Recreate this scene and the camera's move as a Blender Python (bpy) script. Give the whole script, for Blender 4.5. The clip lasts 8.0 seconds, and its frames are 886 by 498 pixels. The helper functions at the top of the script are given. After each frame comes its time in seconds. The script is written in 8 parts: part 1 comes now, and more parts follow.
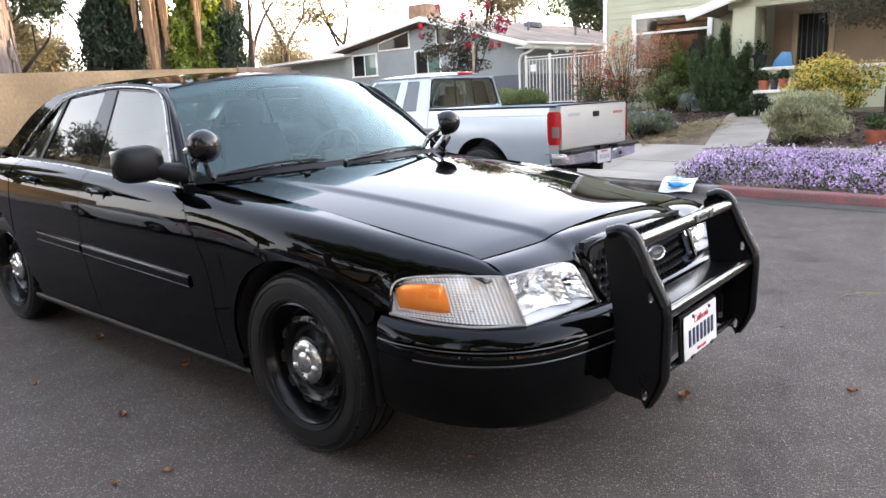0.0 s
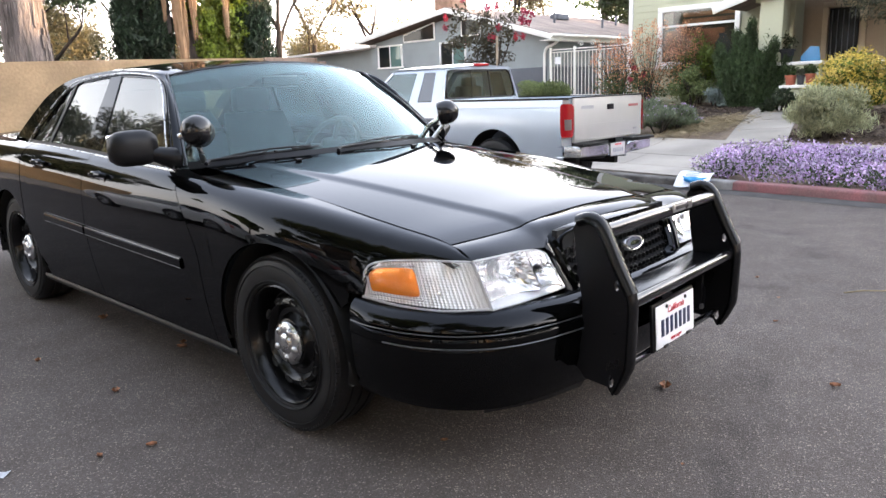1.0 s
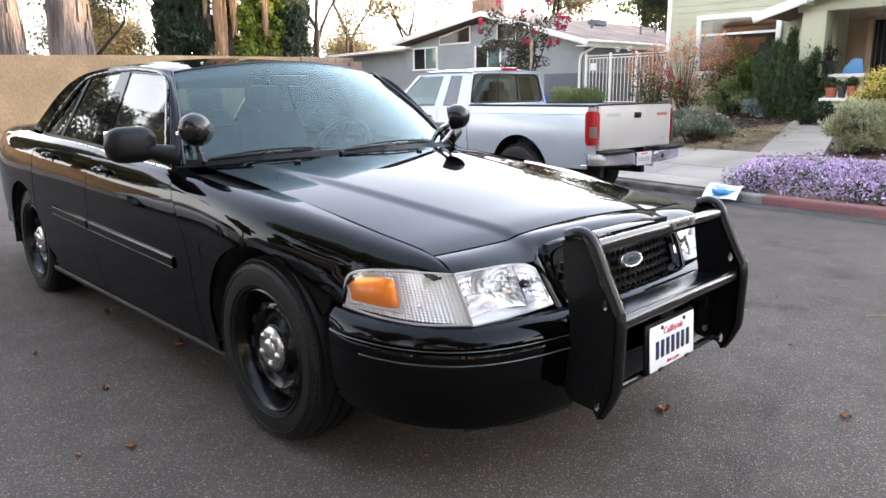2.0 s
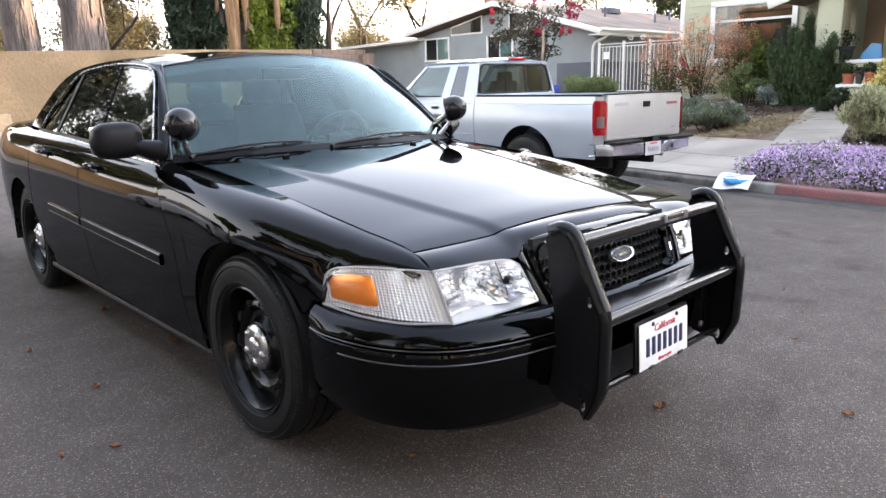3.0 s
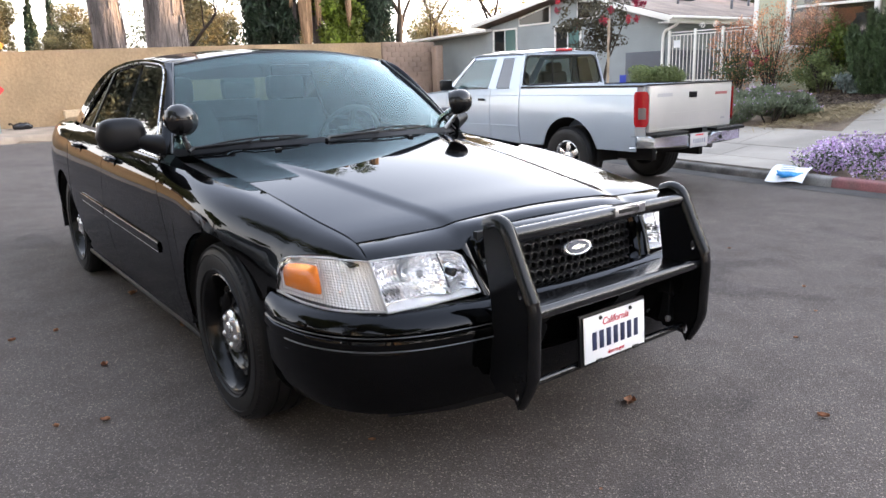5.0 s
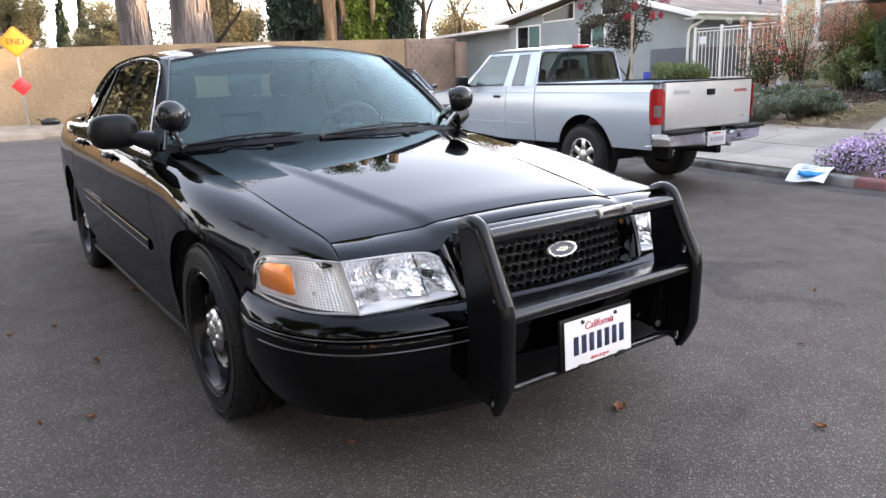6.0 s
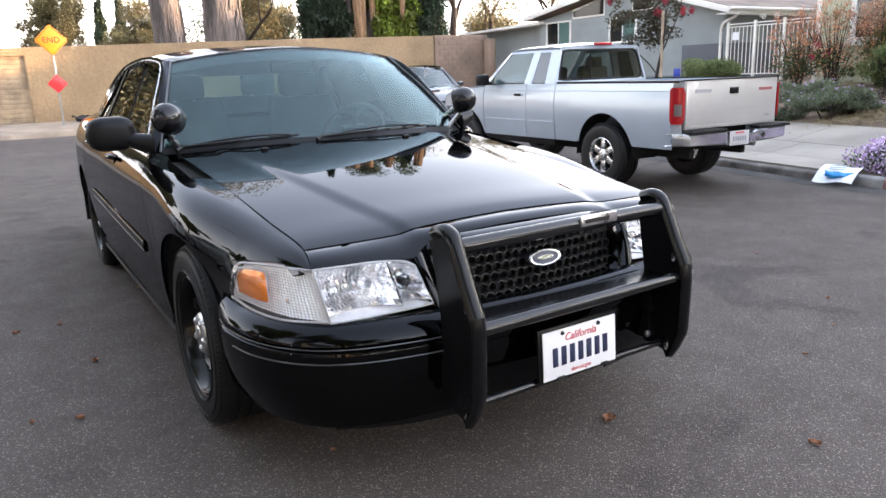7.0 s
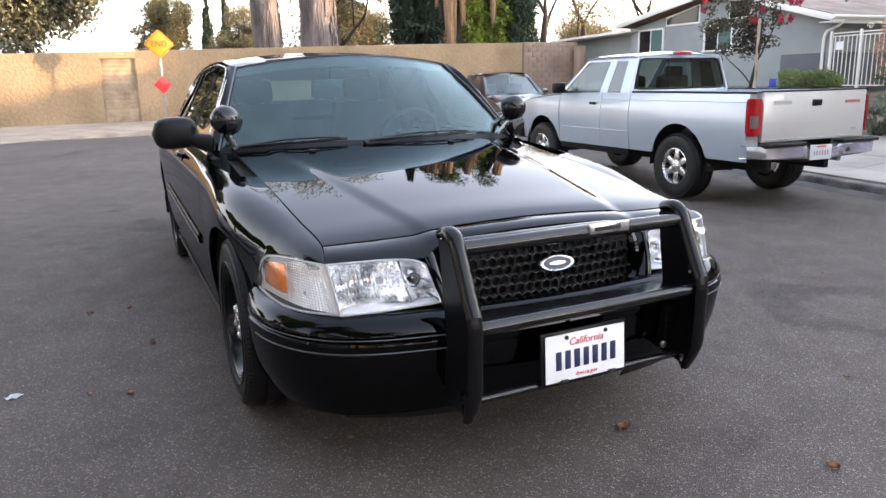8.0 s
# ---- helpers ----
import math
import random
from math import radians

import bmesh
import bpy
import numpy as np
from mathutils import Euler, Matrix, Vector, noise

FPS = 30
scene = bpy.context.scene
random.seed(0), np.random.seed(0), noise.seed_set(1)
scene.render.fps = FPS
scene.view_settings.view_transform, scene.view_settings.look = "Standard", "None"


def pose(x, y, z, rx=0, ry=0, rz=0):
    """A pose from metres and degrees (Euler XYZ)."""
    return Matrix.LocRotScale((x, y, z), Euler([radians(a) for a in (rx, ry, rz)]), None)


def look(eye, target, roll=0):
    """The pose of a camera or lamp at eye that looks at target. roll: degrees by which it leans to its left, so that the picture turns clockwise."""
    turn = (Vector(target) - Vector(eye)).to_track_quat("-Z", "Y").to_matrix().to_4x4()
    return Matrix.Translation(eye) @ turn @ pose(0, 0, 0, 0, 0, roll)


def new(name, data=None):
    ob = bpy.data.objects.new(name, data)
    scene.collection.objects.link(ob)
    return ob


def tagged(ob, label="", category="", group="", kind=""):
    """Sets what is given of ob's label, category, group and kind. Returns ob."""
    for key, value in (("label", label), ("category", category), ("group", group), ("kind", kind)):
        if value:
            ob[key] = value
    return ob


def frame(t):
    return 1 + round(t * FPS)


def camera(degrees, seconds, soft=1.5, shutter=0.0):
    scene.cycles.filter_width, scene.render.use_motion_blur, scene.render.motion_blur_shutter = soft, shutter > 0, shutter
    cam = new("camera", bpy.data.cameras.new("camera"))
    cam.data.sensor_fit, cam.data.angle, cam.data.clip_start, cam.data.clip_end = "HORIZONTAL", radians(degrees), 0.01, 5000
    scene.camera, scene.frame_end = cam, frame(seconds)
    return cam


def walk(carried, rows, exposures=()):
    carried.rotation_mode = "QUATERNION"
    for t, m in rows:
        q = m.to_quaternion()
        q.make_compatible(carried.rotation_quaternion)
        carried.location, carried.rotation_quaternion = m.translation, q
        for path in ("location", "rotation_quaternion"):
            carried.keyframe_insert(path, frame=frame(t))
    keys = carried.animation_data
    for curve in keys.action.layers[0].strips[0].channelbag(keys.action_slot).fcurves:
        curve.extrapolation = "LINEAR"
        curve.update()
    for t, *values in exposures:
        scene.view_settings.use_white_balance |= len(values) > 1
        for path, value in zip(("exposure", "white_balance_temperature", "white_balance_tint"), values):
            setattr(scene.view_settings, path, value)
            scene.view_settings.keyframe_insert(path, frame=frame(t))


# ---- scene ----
cam = camera(62.8, 8.0)
PATH = [
    (0, (-2.384, -2.052, 1.263), (-0.923, -0.75, 0.85), -2.7),
    (0.5, (-2.348, -2.157, 1.258), (-0.931, -0.808, 0.841), -2.0),
    (1, (-2.303, -2.21, 1.242), (-0.894, -0.857, 0.812), -2.1),
    (1.5, (-2.227, -2.236, 1.238), (-0.84, -0.863, 0.801), -0.9),
    (2, (-2.133, -2.254, 1.245), (-0.785, -0.837, 0.824), -0.6),
    (3.5, (-1.945, -2.331, 1.243), (-0.659, -0.868, 0.788), -1.8),
    (4, (-1.857, -2.427, 1.249), (-0.629, -0.91, 0.81), -2.1),
    (4.5, (-1.798, -2.526, 1.249), (-0.619, -0.976, 0.794), -2.1),
    (6, (-1.591, -2.627, 1.242), (-0.501, -1.016, 0.776), -1.9),
    (6.5, (-1.495, -2.638, 1.257), (-0.443, -1.009, 0.767), -2.2),
    (7, (-1.427, -2.68, 1.262), (-0.411, -1.024, 0.789), -2.0),
    (7.5, (-1.336, -2.78, 1.262), (-0.412, -1.068, 0.801), -1.5),
    (8, (-1.267, -2.87, 1.263), (-0.457, -1.098, 0.812), -1.2),
]
walk(cam, [(t, look(eye, target, roll)) for t, eye, target, roll in PATH], exposures=[(0.0, 3.58, 6620, 12), (4.0, 3.53, 6600, 12), (8.0, 3.39, 6460, 12)])

# ---- light ----
SUN_EL, SUN_AZ = radians(6.6), radians(114.0)      # low evening sun over the houses, clockwise from +y
world = bpy.data.worlds.new("sky")
scene.world = world
world.use_nodes = True
wn = world.node_tree
sky = wn.nodes.new("ShaderNodeTexSky")
sky.sky_type, sky.sun_disc = "NISHITA", False
sky.sun_elevation, sky.sun_rotation = SUN_EL, SUN_AZ
sky.air_density, sky.dust_density, sky.ozone_density = 1.0, 3.0, 1.5
haze = wn.nodes.new("ShaderNodeHueSaturation")       # a milky evening sky
haze.inputs["Saturation"].default_value = 0.28
wn.links.new(sky.outputs[0], haze.inputs["Color"])
veil = wn.nodes.new("ShaderNodeMix")                  # thin high cloud over the whole sky
veil.data_type, veil.inputs[0].default_value = "RGBA", 0.5
way = wn.nodes.new("ShaderNodeTexCoord")              # the veil is thick and pale near the horizon, thin overhead
up_ = wn.nodes.new("ShaderNodeSeparateXYZ")
wn.links.new(way.outputs["Generated"], up_.inputs[0])
thin = wn.nodes.new("ShaderNodeValToRGB")
thin.color_ramp.elements[0].position, thin.color_ramp.elements[0].color = 0.05, (5.4, 4.95, 4.55, 1)
thin.color_ramp.elements[1].position, thin.color_ramp.elements[1].color = 0.85, (0.9, 1.1, 1.5, 1)
for at, tone in ((0.20, (4.9, 4.65, 4.5, 1)), (0.33, (2.7, 2.85, 3.15, 1)), (0.5, (1.3, 1.5, 1.95, 1))):
    thin.color_ramp.elements.new(at).color = tone
wn.links.new(up_.outputs["Z"], thin.inputs[0])
toward = wn.nodes.new("ShaderNodeVectorMath")         # the thin cloud brightens smoothly towards the sun
toward.operation, toward.inputs[1].default_value = "DOT_PRODUCT", (math.sin(SUN_AZ), math.cos(SUN_AZ), 0.1)
wn.links.new(way.outputs["Generated"], toward.inputs[0])
bright = wn.nodes.new("ShaderNodeMapRange")
bright.interpolation_type = "SMOOTHSTEP"
bright.inputs["From Min"].default_value, bright.inputs["From Max"].default_value = -1.0, 1.0
bright.inputs["To Min"].default_value, bright.inputs["To Max"].default_value = 0.80, 1.75
wn.links.new(toward.outputs["Value"], bright.inputs[0])
lit = wn.nodes.new("ShaderNodeVectorMath")
lit.operation = "SCALE"
wn.links.new(thin.outputs[0], lit.inputs[0])
wn.links.new(bright.outputs[0], lit.inputs["Scale"])
wn.links.new(lit.outputs[0], veil.inputs[7])
wn.links.new(haze.outputs[0], veil.inputs[6])
wn.links.new(veil.outputs[2], wn.nodes["Background"].inputs[0])
wn.nodes["Background"].inputs[1].default_value = 0.15
sun = new("sun", bpy.data.lights.new("sun", "SUN"))
sun.data.energy, sun.data.angle, sun.data.color = 2.2, radians(1.2), (1.0, 0.66, 0.36)
sun_way = Vector((math.sin(SUN_AZ) * math.cos(SUN_EL), math.cos(SUN_AZ) * math.cos(SUN_EL), math.sin(SUN_EL)))
sun.matrix_world = look(sun_way * 60, (0, 0, 0))


# ---- materials ----
def surf(name, col, rough=0.6, metal=0.0, var=0.12, scale=3.0, fine=60.0, bump=0.1, coat=0.0, rvar=0.08, island=0.0, col2=None, dist=0.004, spec=0.5, stretch=(1, 1, 1)):
    """A surface with slow stains, fine grain, a little relief and, if wanted, a change from piece to piece."""
    m = bpy.data.materials.new(name)
    m.use_nodes = True
    t = m.node_tree
    n, ln = t.nodes, t.links.new
    b = n["Principled BSDF"]
    co = n.new("ShaderNodeTexCoord")
    mp = n.new("ShaderNodeMapping")
    mp.inputs["Scale"].default_value = stretch
    ln(co.outputs["Object"], mp.inputs[0])
    slow, grain = n.new("ShaderNodeTexNoise"), n.new("ShaderNodeTexNoise")
    slow.inputs["Scale"].default_value, slow.inputs["Detail"].default_value = scale, 5
    grain.inputs["Scale"].default_value, grain.inputs["Detail"].default_value = fine, 3
    ln(mp.outputs[0], slow.inputs["Vector"])
    ln(mp.outputs[0], grain.inputs["Vector"])
    ramp = n.new("ShaderNodeValToRGB")
    c2 = col2 or tuple(max(0.0, c * (1 - 2.2 * var)) for c in col)
    ramp.color_ramp.elements[0].position, ramp.color_ramp.elements[0].color = 0.3, (*c2, 1)
    ramp.color_ramp.elements[1].position, ramp.color_ramp.elements[1].color = 0.68, (*[min(1, c * (1 + 0.5 * var)) for c in col], 1)
    ln(slow.outputs["Fac"], ramp.inputs[0])
    mul = n.new("ShaderNodeMix")
    mul.data_type, mul.blend_type = "RGBA", "OVERLAY"
    mul.inputs[0].default_value = min(1.0, var * 2.5)
    ln(ramp.outputs[0], mul.inputs[6])
    ln(grain.outputs["Color"], mul.inputs[7])
    gray = n.new("ShaderNodeRGBToBW")
    ln(grain.outputs["Color"], gray.inputs[0])
    ln(gray.outputs[0], mul.inputs[7])
    last = mul.outputs[2]
    if island:
        geo, hsv = n.new("ShaderNodeNewGeometry"), n.new("ShaderNodeHueSaturation")
        info = n.new("ShaderNodeObjectInfo")
        add, rng = n.new("ShaderNodeMath"), n.new("ShaderNodeMapRange")
        add.operation = "ADD"
        ln(geo.outputs["Random Per Island"], add.inputs[0])
        ln(info.outputs["Random"], add.inputs[1])
        rng.inputs["From Max"].default_value = 2.0
        rng.inputs["To Min"].default_value, rng.inputs["To Max"].default_value = 1 - island, 1 + island
        ln(add.outputs[0], rng.inputs[0])
        ln(rng.outputs[0], hsv.inputs["Value"])
        ln(last, hsv.inputs["Color"])
        last = hsv.outputs[0]
    ln(last, b.inputs["Base Color"])
    rr = n.new("ShaderNodeMapRange")
    rr.inputs["To Min"].default_value, rr.inputs["To Max"].default_value = max(0.02, rough - rvar), min(1, rough + rvar)
    ln(slow.outputs["Fac"], rr.inputs[0])
    ln(rr.outputs[0], b.inputs["Roughness"])
    b.inputs["Metallic"].default_value = metal
    b.inputs["Specular IOR Level"].default_value = spec
    if coat:
        b.inputs["Coat Weight"].default_value, b.inputs["Coat Roughness"].default_value = coat, 0.03
    if bump:
        bp = n.new("ShaderNodeBump")
        bp.inputs["Strength"].default_value, bp.inputs["Distance"].default_value = bump, dist
        ln(grain.outputs["Fac"], bp.inputs["Height"])
        ln(bp.outputs[0], b.inputs["Normal"])
    return m


def plain(name, col, rough=0.4, metal=0.0, spec=0.5, coat=0.0):
    m = bpy.data.materials.new(name)
    m.use_nodes = True
    b = m.node_tree.nodes["Principled BSDF"]
    b.inputs["Base Color"].default_value = (*col, 1)
    b.inputs["Roughness"].default_value, b.inputs["Metallic"].default_value = rough, metal
    b.inputs["Specular IOR Level"].default_value, b.inputs["Coat Weight"].default_value = spec, coat
    return m


def glass(name, tint, rough=0.0, ior=1.5):
    m = plain(name, tint, rough)
    b = m.node_tree.nodes["Principled BSDF"]
    b.inputs["Transmission Weight"].default_value, b.inputs["IOR"].default_value = 1.0, ior
    return m


def pane_glass(name, tint, gloss=0.05, gloss_tint=(1, 1, 1)):
    """A thin clear pane: light passes straight through its tint, with a gloss that grows towards grazing."""
    m = bpy.data.materials.new(name)
    m.use_nodes = True
    n, ln = m.node_tree.nodes, m.node_tree.links.new
    n.remove(n["Principled BSDF"])
    tr, gl, mx = n.new("ShaderNodeBsdfTransparent"), n.new("ShaderNodeBsdfGlossy"), n.new("ShaderNodeMixShader")
    tr.inputs[0].default_value = (*tint, 1)
    gl.inputs["Color"].default_value, gl.inputs["Roughness"].default_value = (*gloss_tint, 1), 0.0
    lw, pw, ad = n.new("ShaderNodeLayerWeight"), n.new("ShaderNodeMath"), n.new("ShaderNodeMath")
    lw.inputs[0].default_value = 0.5
    pw.operation, pw.inputs[1].default_value = "POWER", 5.0
    ad.operation, ad.inputs[1].default_value, ad.inputs[2].default_value = "MULTIPLY_ADD", 1 - gloss, gloss
    ln(lw.outputs["Facing"], pw.inputs[0])
    ln(pw.outputs[0], ad.inputs[0])
    ln(ad.outputs[0], mx.inputs[0])
    ln(tr.outputs[0], mx.inputs[1])
    ln(gl.outputs[0], mx.inputs[2])
    ln(mx.outputs[0], n["Material Output"].inputs[0])
    return m


def foliage(name, col, var=0.45, rough=0.55, glow=0.35):
    """Leaves that differ one from another, with light passing through them."""
    m = bpy.data.materials.new(name)
    m.use_nodes = True
    t = m.node_tree
    n, ln = t.nodes, t.links.new
    b = n["Principled BSDF"]
    geo, hsv, val = n.new("ShaderNodeNewGeometry"), n.new("ShaderNodeHueSaturation"), n.new("ShaderNodeMapRange")
    hue = n.new("ShaderNodeMapRange")
    noi = n.new("ShaderNodeTexNoise")
    noi.inputs["Scale"].default_value = 0.9
    co = n.new("ShaderNodeTexCoord")
    ln(co.outputs["Object"], noi.inputs["Vector"])
    mixv = n.new("ShaderNodeMath")
    mixv.operation = "MULTIPLY"
    val.inputs["To Min"].default_value, val.inputs["To Max"].default_value = 1 - var, 1 + var
    hue.inputs["To Min"].default_value, hue.inputs["To Max"].default_value = 0.47, 0.525
    ln(geo.outputs["Random Per Island"], val.inputs[0])
    ln(noi.outputs["Fac"], hue.inputs[0])
    big = n.new("ShaderNodeMapRange")
    big.inputs["From Min"].default_value, big.inputs["From Max"].default_value = 0.3, 0.7
    big.inputs["To Min"].default_value, big.inputs["To Max"].default_value = 0.7, 1.25
    ln(noi.outputs["Fac"], big.inputs[0])
    ln(val.outputs[0], mixv.inputs[0])
    ln(big.outputs[0], mixv.inputs[1])
    hsv.inputs["Color"].default_value = (*col, 1)
    ln(mixv.outputs[0], hsv.inputs["Value"])
    ln(hue.outputs[0], hsv.inputs["Hue"])
    ln(hsv.outputs[0], b.inputs["Base Color"])
    b.inputs["Roughness"].default_value = rough
    tr, mx = n.new("ShaderNodeBsdfTranslucent"), n.new("ShaderNodeMixShader")
    ln(hsv.outputs[0], tr.inputs[0])
    mx.inputs[0].default_value = glow
    ln(b.outputs[0], mx.inputs[1])
    ln(tr.outputs[0], mx.inputs[2])
    ln(mx.outputs[0], n["Material Output"].inputs[0])
    return m


def asphalt():
    """Worn asphalt: dark binder, pale stones, slow stains and fine relief."""
    m = bpy.data.materials.new("asphalt")
    m.use_nodes = True
    t = m.node_tree
    n, ln = t.nodes, t.links.new
    b = n["Principled BSDF"]
    co = n.new("ShaderNodeTexCoord")
    def noise_(s, d=4, r=0.6):
        q = n.new("ShaderNodeTexNoise")
        q.inputs["Scale"].default_value, q.inputs["Detail"].default_value, q.inputs["Roughness"].default_value = s, d, r
        ln(co.outputs["Object"], q.inputs["Vector"])
        return q
    slow, mid, fine = noise_(0.35, 6), noise_(4.0, 6), noise_(140.0, 3)
    r1 = n.new("ShaderNodeValToRGB")
    r1.color_ramp.elements[0].position, r1.color_ramp.elements[0].color = 0.33, (0.0800, 0.0672, 0.0596, 1)
    r1.color_ramp.elements[1].position, r1.color_ramp.elements[1].color = 0.70, (0.1460, 0.1232, 0.1095, 1)
    add = n.new("ShaderNodeMath")
    add.operation = "MULTIPLY_ADD"
    add.inputs[1].default_value = 0.35
    ln(mid.outputs["Fac"], add.inputs[0])
    half = n.new("ShaderNodeMath")
    half.operation = "MULTIPLY"
    half.inputs[1].default_value = 0.65
    ln(slow.outputs["Fac"], half.inputs[0])
    ln(half.outputs[0], add.inputs[2])
    ln(add.outputs[0], r1.inputs[0])
    vor = n.new("ShaderNodeTexVoronoi")
    vor.inputs["Scale"].default_value = 210.0
    ln(co.outputs["Object"], vor.inputs["Vector"])
    sp = n.new("ShaderNodeSeparateColor")
    ln(vor.outputs["Color"], sp.inputs[0])
    r2 = n.new("ShaderNodeValToRGB")
    r2.color_ramp.elements[0].position, r2.color_ramp.elements[0].color = 0.2, (0.66, 0.66, 0.66, 1)
    speck = r2.color_ramp.elements.new(0.88)
    speck.color = (1.0, 1.0, 1.0, 1)
    r2.color_ramp.elements[2].position, r2.color_ramp.elements[2].color = 1.0, (2.7, 2.6, 2.5, 1)
    ln(sp.outputs[0], r2.inputs[0])
    mul = n.new("ShaderNodeMix")
    mul.data_type, mul.blend_type, mul.inputs[0].default_value = "RGBA", "MULTIPLY", 0.9
    ln(r1.outputs[0], mul.inputs[6])
    ln(r2.outputs[0], mul.inputs[7])
    # tar smears
    tar = n.new("ShaderNodeTexNoise")
    tar.inputs["Scale"].default_value, tar.inputs["Detail"].default_value, tar.inputs["Distortion"].default_value = 0.7, 5, 1.2
    ln(co.outputs["Object"], tar.inputs["Vector"])
    r3 = n.new("ShaderNodeValToRGB")
    r3.color_ramp.elements[0].position, r3.color_ramp.elements[0].color = 0.6, (1, 1, 1, 1)
    r3.color_ramp.elements[1].position, r3.color_ramp.elements[1].color = 0.68, (0.72, 0.72, 0.74, 1)
    ln(tar.outputs["Fac"], r3.inputs[0])
    mul2 = n.new("ShaderNodeMix")
    mul2.data_type, mul2.blend_type, mul2.inputs[0].default_value = "RGBA", "MULTIPLY", 1.0
    ln(mul.outputs[2], mul2.inputs[6])
    ln(r3.outputs[0], mul2.inputs[7])
    ln(mul2.outputs[2], b.inputs["Base Color"])
    rr = n.new("ShaderNodeMapRange")
    rr.inputs["From Min"].default_value, rr.inputs["From Max"].default_value = 0.35, 0.65
    rr.inputs["To Min"].default_value, rr.inputs["To Max"].default_value = 0.90, 0.80
    b.inputs["Specular IOR Level"].default_value = 0.25
    ln(mid.outputs["Fac"], rr.inputs[0])
    ln(rr.outputs[0], b.inputs["Roughness"])
    hm = n.new("ShaderNodeMath")
    hm.operation = "ADD"
    ln(vor.outputs["Distance"], hm.inputs[0])
    ln(fine.outputs["Fac"], hm.inputs[1])
    bp = n.new("ShaderNodeBump")
    bp.inputs["Strength"].default_value, bp.inputs["Distance"].default_value = 0.8, 0.006
    ln(hm.outputs[0], bp.inputs["Height"])
    ln(bp.outputs[0], b.inputs["Normal"])
    return m


M_ASPHALT = asphalt()


def car_paint():
    """Deep black lacquer: a black ground under a clear gloss that grows towards grazing, with faint dust."""
    m = bpy.data.materials.new("black_car_paint")
    m.use_nodes = True
    n, ln = m.node_tree.nodes, m.node_tree.links.new
    n.remove(n["Principled BSDF"])
    ground, gloss, mx, fr = n.new("ShaderNodeBsdfDiffuse"), n.new("ShaderNodeBsdfGlossy"), n.new("ShaderNodeMixShader"), n.new("ShaderNodeFresnel")
    co, dust, tone, rough = n.new("ShaderNodeTexCoord"), n.new("ShaderNodeTexNoise"), n.new("ShaderNodeMapRange"), n.new("ShaderNodeMapRange")
    dust.inputs["Scale"].default_value, dust.inputs["Detail"].default_value = 5.0, 6
    ln(co.outputs["Object"], dust.inputs["Vector"])
    tone.inputs["To Min"].default_value, tone.inputs["To Max"].default_value = 0.0008, 0.0020
    rough.inputs["To Min"].default_value, rough.inputs["To Max"].default_value = 0.008, 0.035
    ln(dust.outputs["Fac"], tone.inputs[0])
    ln(dust.outputs["Fac"], rough.inputs[0])
    ln(tone.outputs[0], ground.inputs["Color"])
    ln(rough.outputs[0], gloss.inputs["Roughness"])
    gloss.inputs["Color"].default_value = (0.66, 0.68, 0.72, 1)
    fr.inputs["IOR"].default_value = 1.36
    ln(fr.outputs[0], mx.inputs[0])
    ln(ground.outputs[0], mx.inputs[1])
    ln(gloss.outputs[0], mx.inputs[2])
    ln(mx.outputs[0], n["Material Output"].inputs[0])
    return m


M_PAINT = car_paint()
M_BLACKPL = surf("black_plastic", (0.008, 0.008, 0.009), 0.40, spec=0.2, var=0.1, fine=300, bump=0.06, dist=0.0008)
M_BLACKMATT = surf("black_coated_steel", (0.006, 0.006, 0.007), 0.30, spec=0.2, var=0.1, fine=180, bump=0.08, dist=0.001)
M_RUBBER = surf("tyre_rubber", (0.012, 0.012, 0.013), 0.55, spec=0.25, var=0.2, scale=14, fine=160, bump=0.12, dist=0.001)
# near-black: shade of wells, gaps, holes and undersides put into the colour
M_SHADEBLACK = plain("well_shade_black", (0.004, 0.004, 0.004), 0.9)
M_CHROME = plain("chrome", (0.78, 0.78, 0.78), 0.12, 1.0)
M_RIM = plain("black_wheel_paint", (0.004, 0.004, 0.0045), 0.22, 0, 0.28)
M_STEEL = surf("worn_bright_metal", (0.62, 0.62, 0.63), 0.28, 1.0, var=0.15, scale=20, fine=120, bump=0.05, dist=0.0006)
M_TUBE = surf("gloss_black_tube", (0.01, 0.01, 0.011), 0.16, var=0.1, fine=120, bump=0.03, dist=0.0006, spec=0.45)
M_WSGLASS = pane_glass("windscreen_glass", (0.86, 0.93, 0.92))
M_WSCAR = pane_glass("tinted_windscreen_glass", (0.70, 0.82, 0.82), 0.045, (0.88, 1.0, 0.99))
M_SHADEBAND = pane_glass("shaded_glass_band", (0.42, 0.42, 0.50), 0.02)
M_BACKGLASS = pane_glass("rear_window_glass", (0.62, 0.70, 0.69))
M_LINE = plain("dull_bright_line", (0.10, 0.10, 0.105), 0.3, 0.5)
M_TINT = pane_glass("tinted_side_glass", (0.33, 0.36, 0.37), 0.065)
M_TRUCKSIDE = pane_glass("teal_side_glass", (0.60, 0.68, 0.69))
M_LENS = pane_glass("lamp_lens", (0.98, 0.98, 0.98), 0.035)
M_LENSRIB = glass("ribbed_lamp_lens", (0.97, 0.97, 0.96), 0.08, 1.35)
M_REFL = plain("lamp_reflector", (0.92, 0.92, 0.94), 0.07, 0.86)
M_REFL2 = surf("fluted_reflector", (0.95, 0.95, 0.96), 0.20, 0.18, var=0.05, scale=40, fine=60, bump=0.25, dist=0.003)
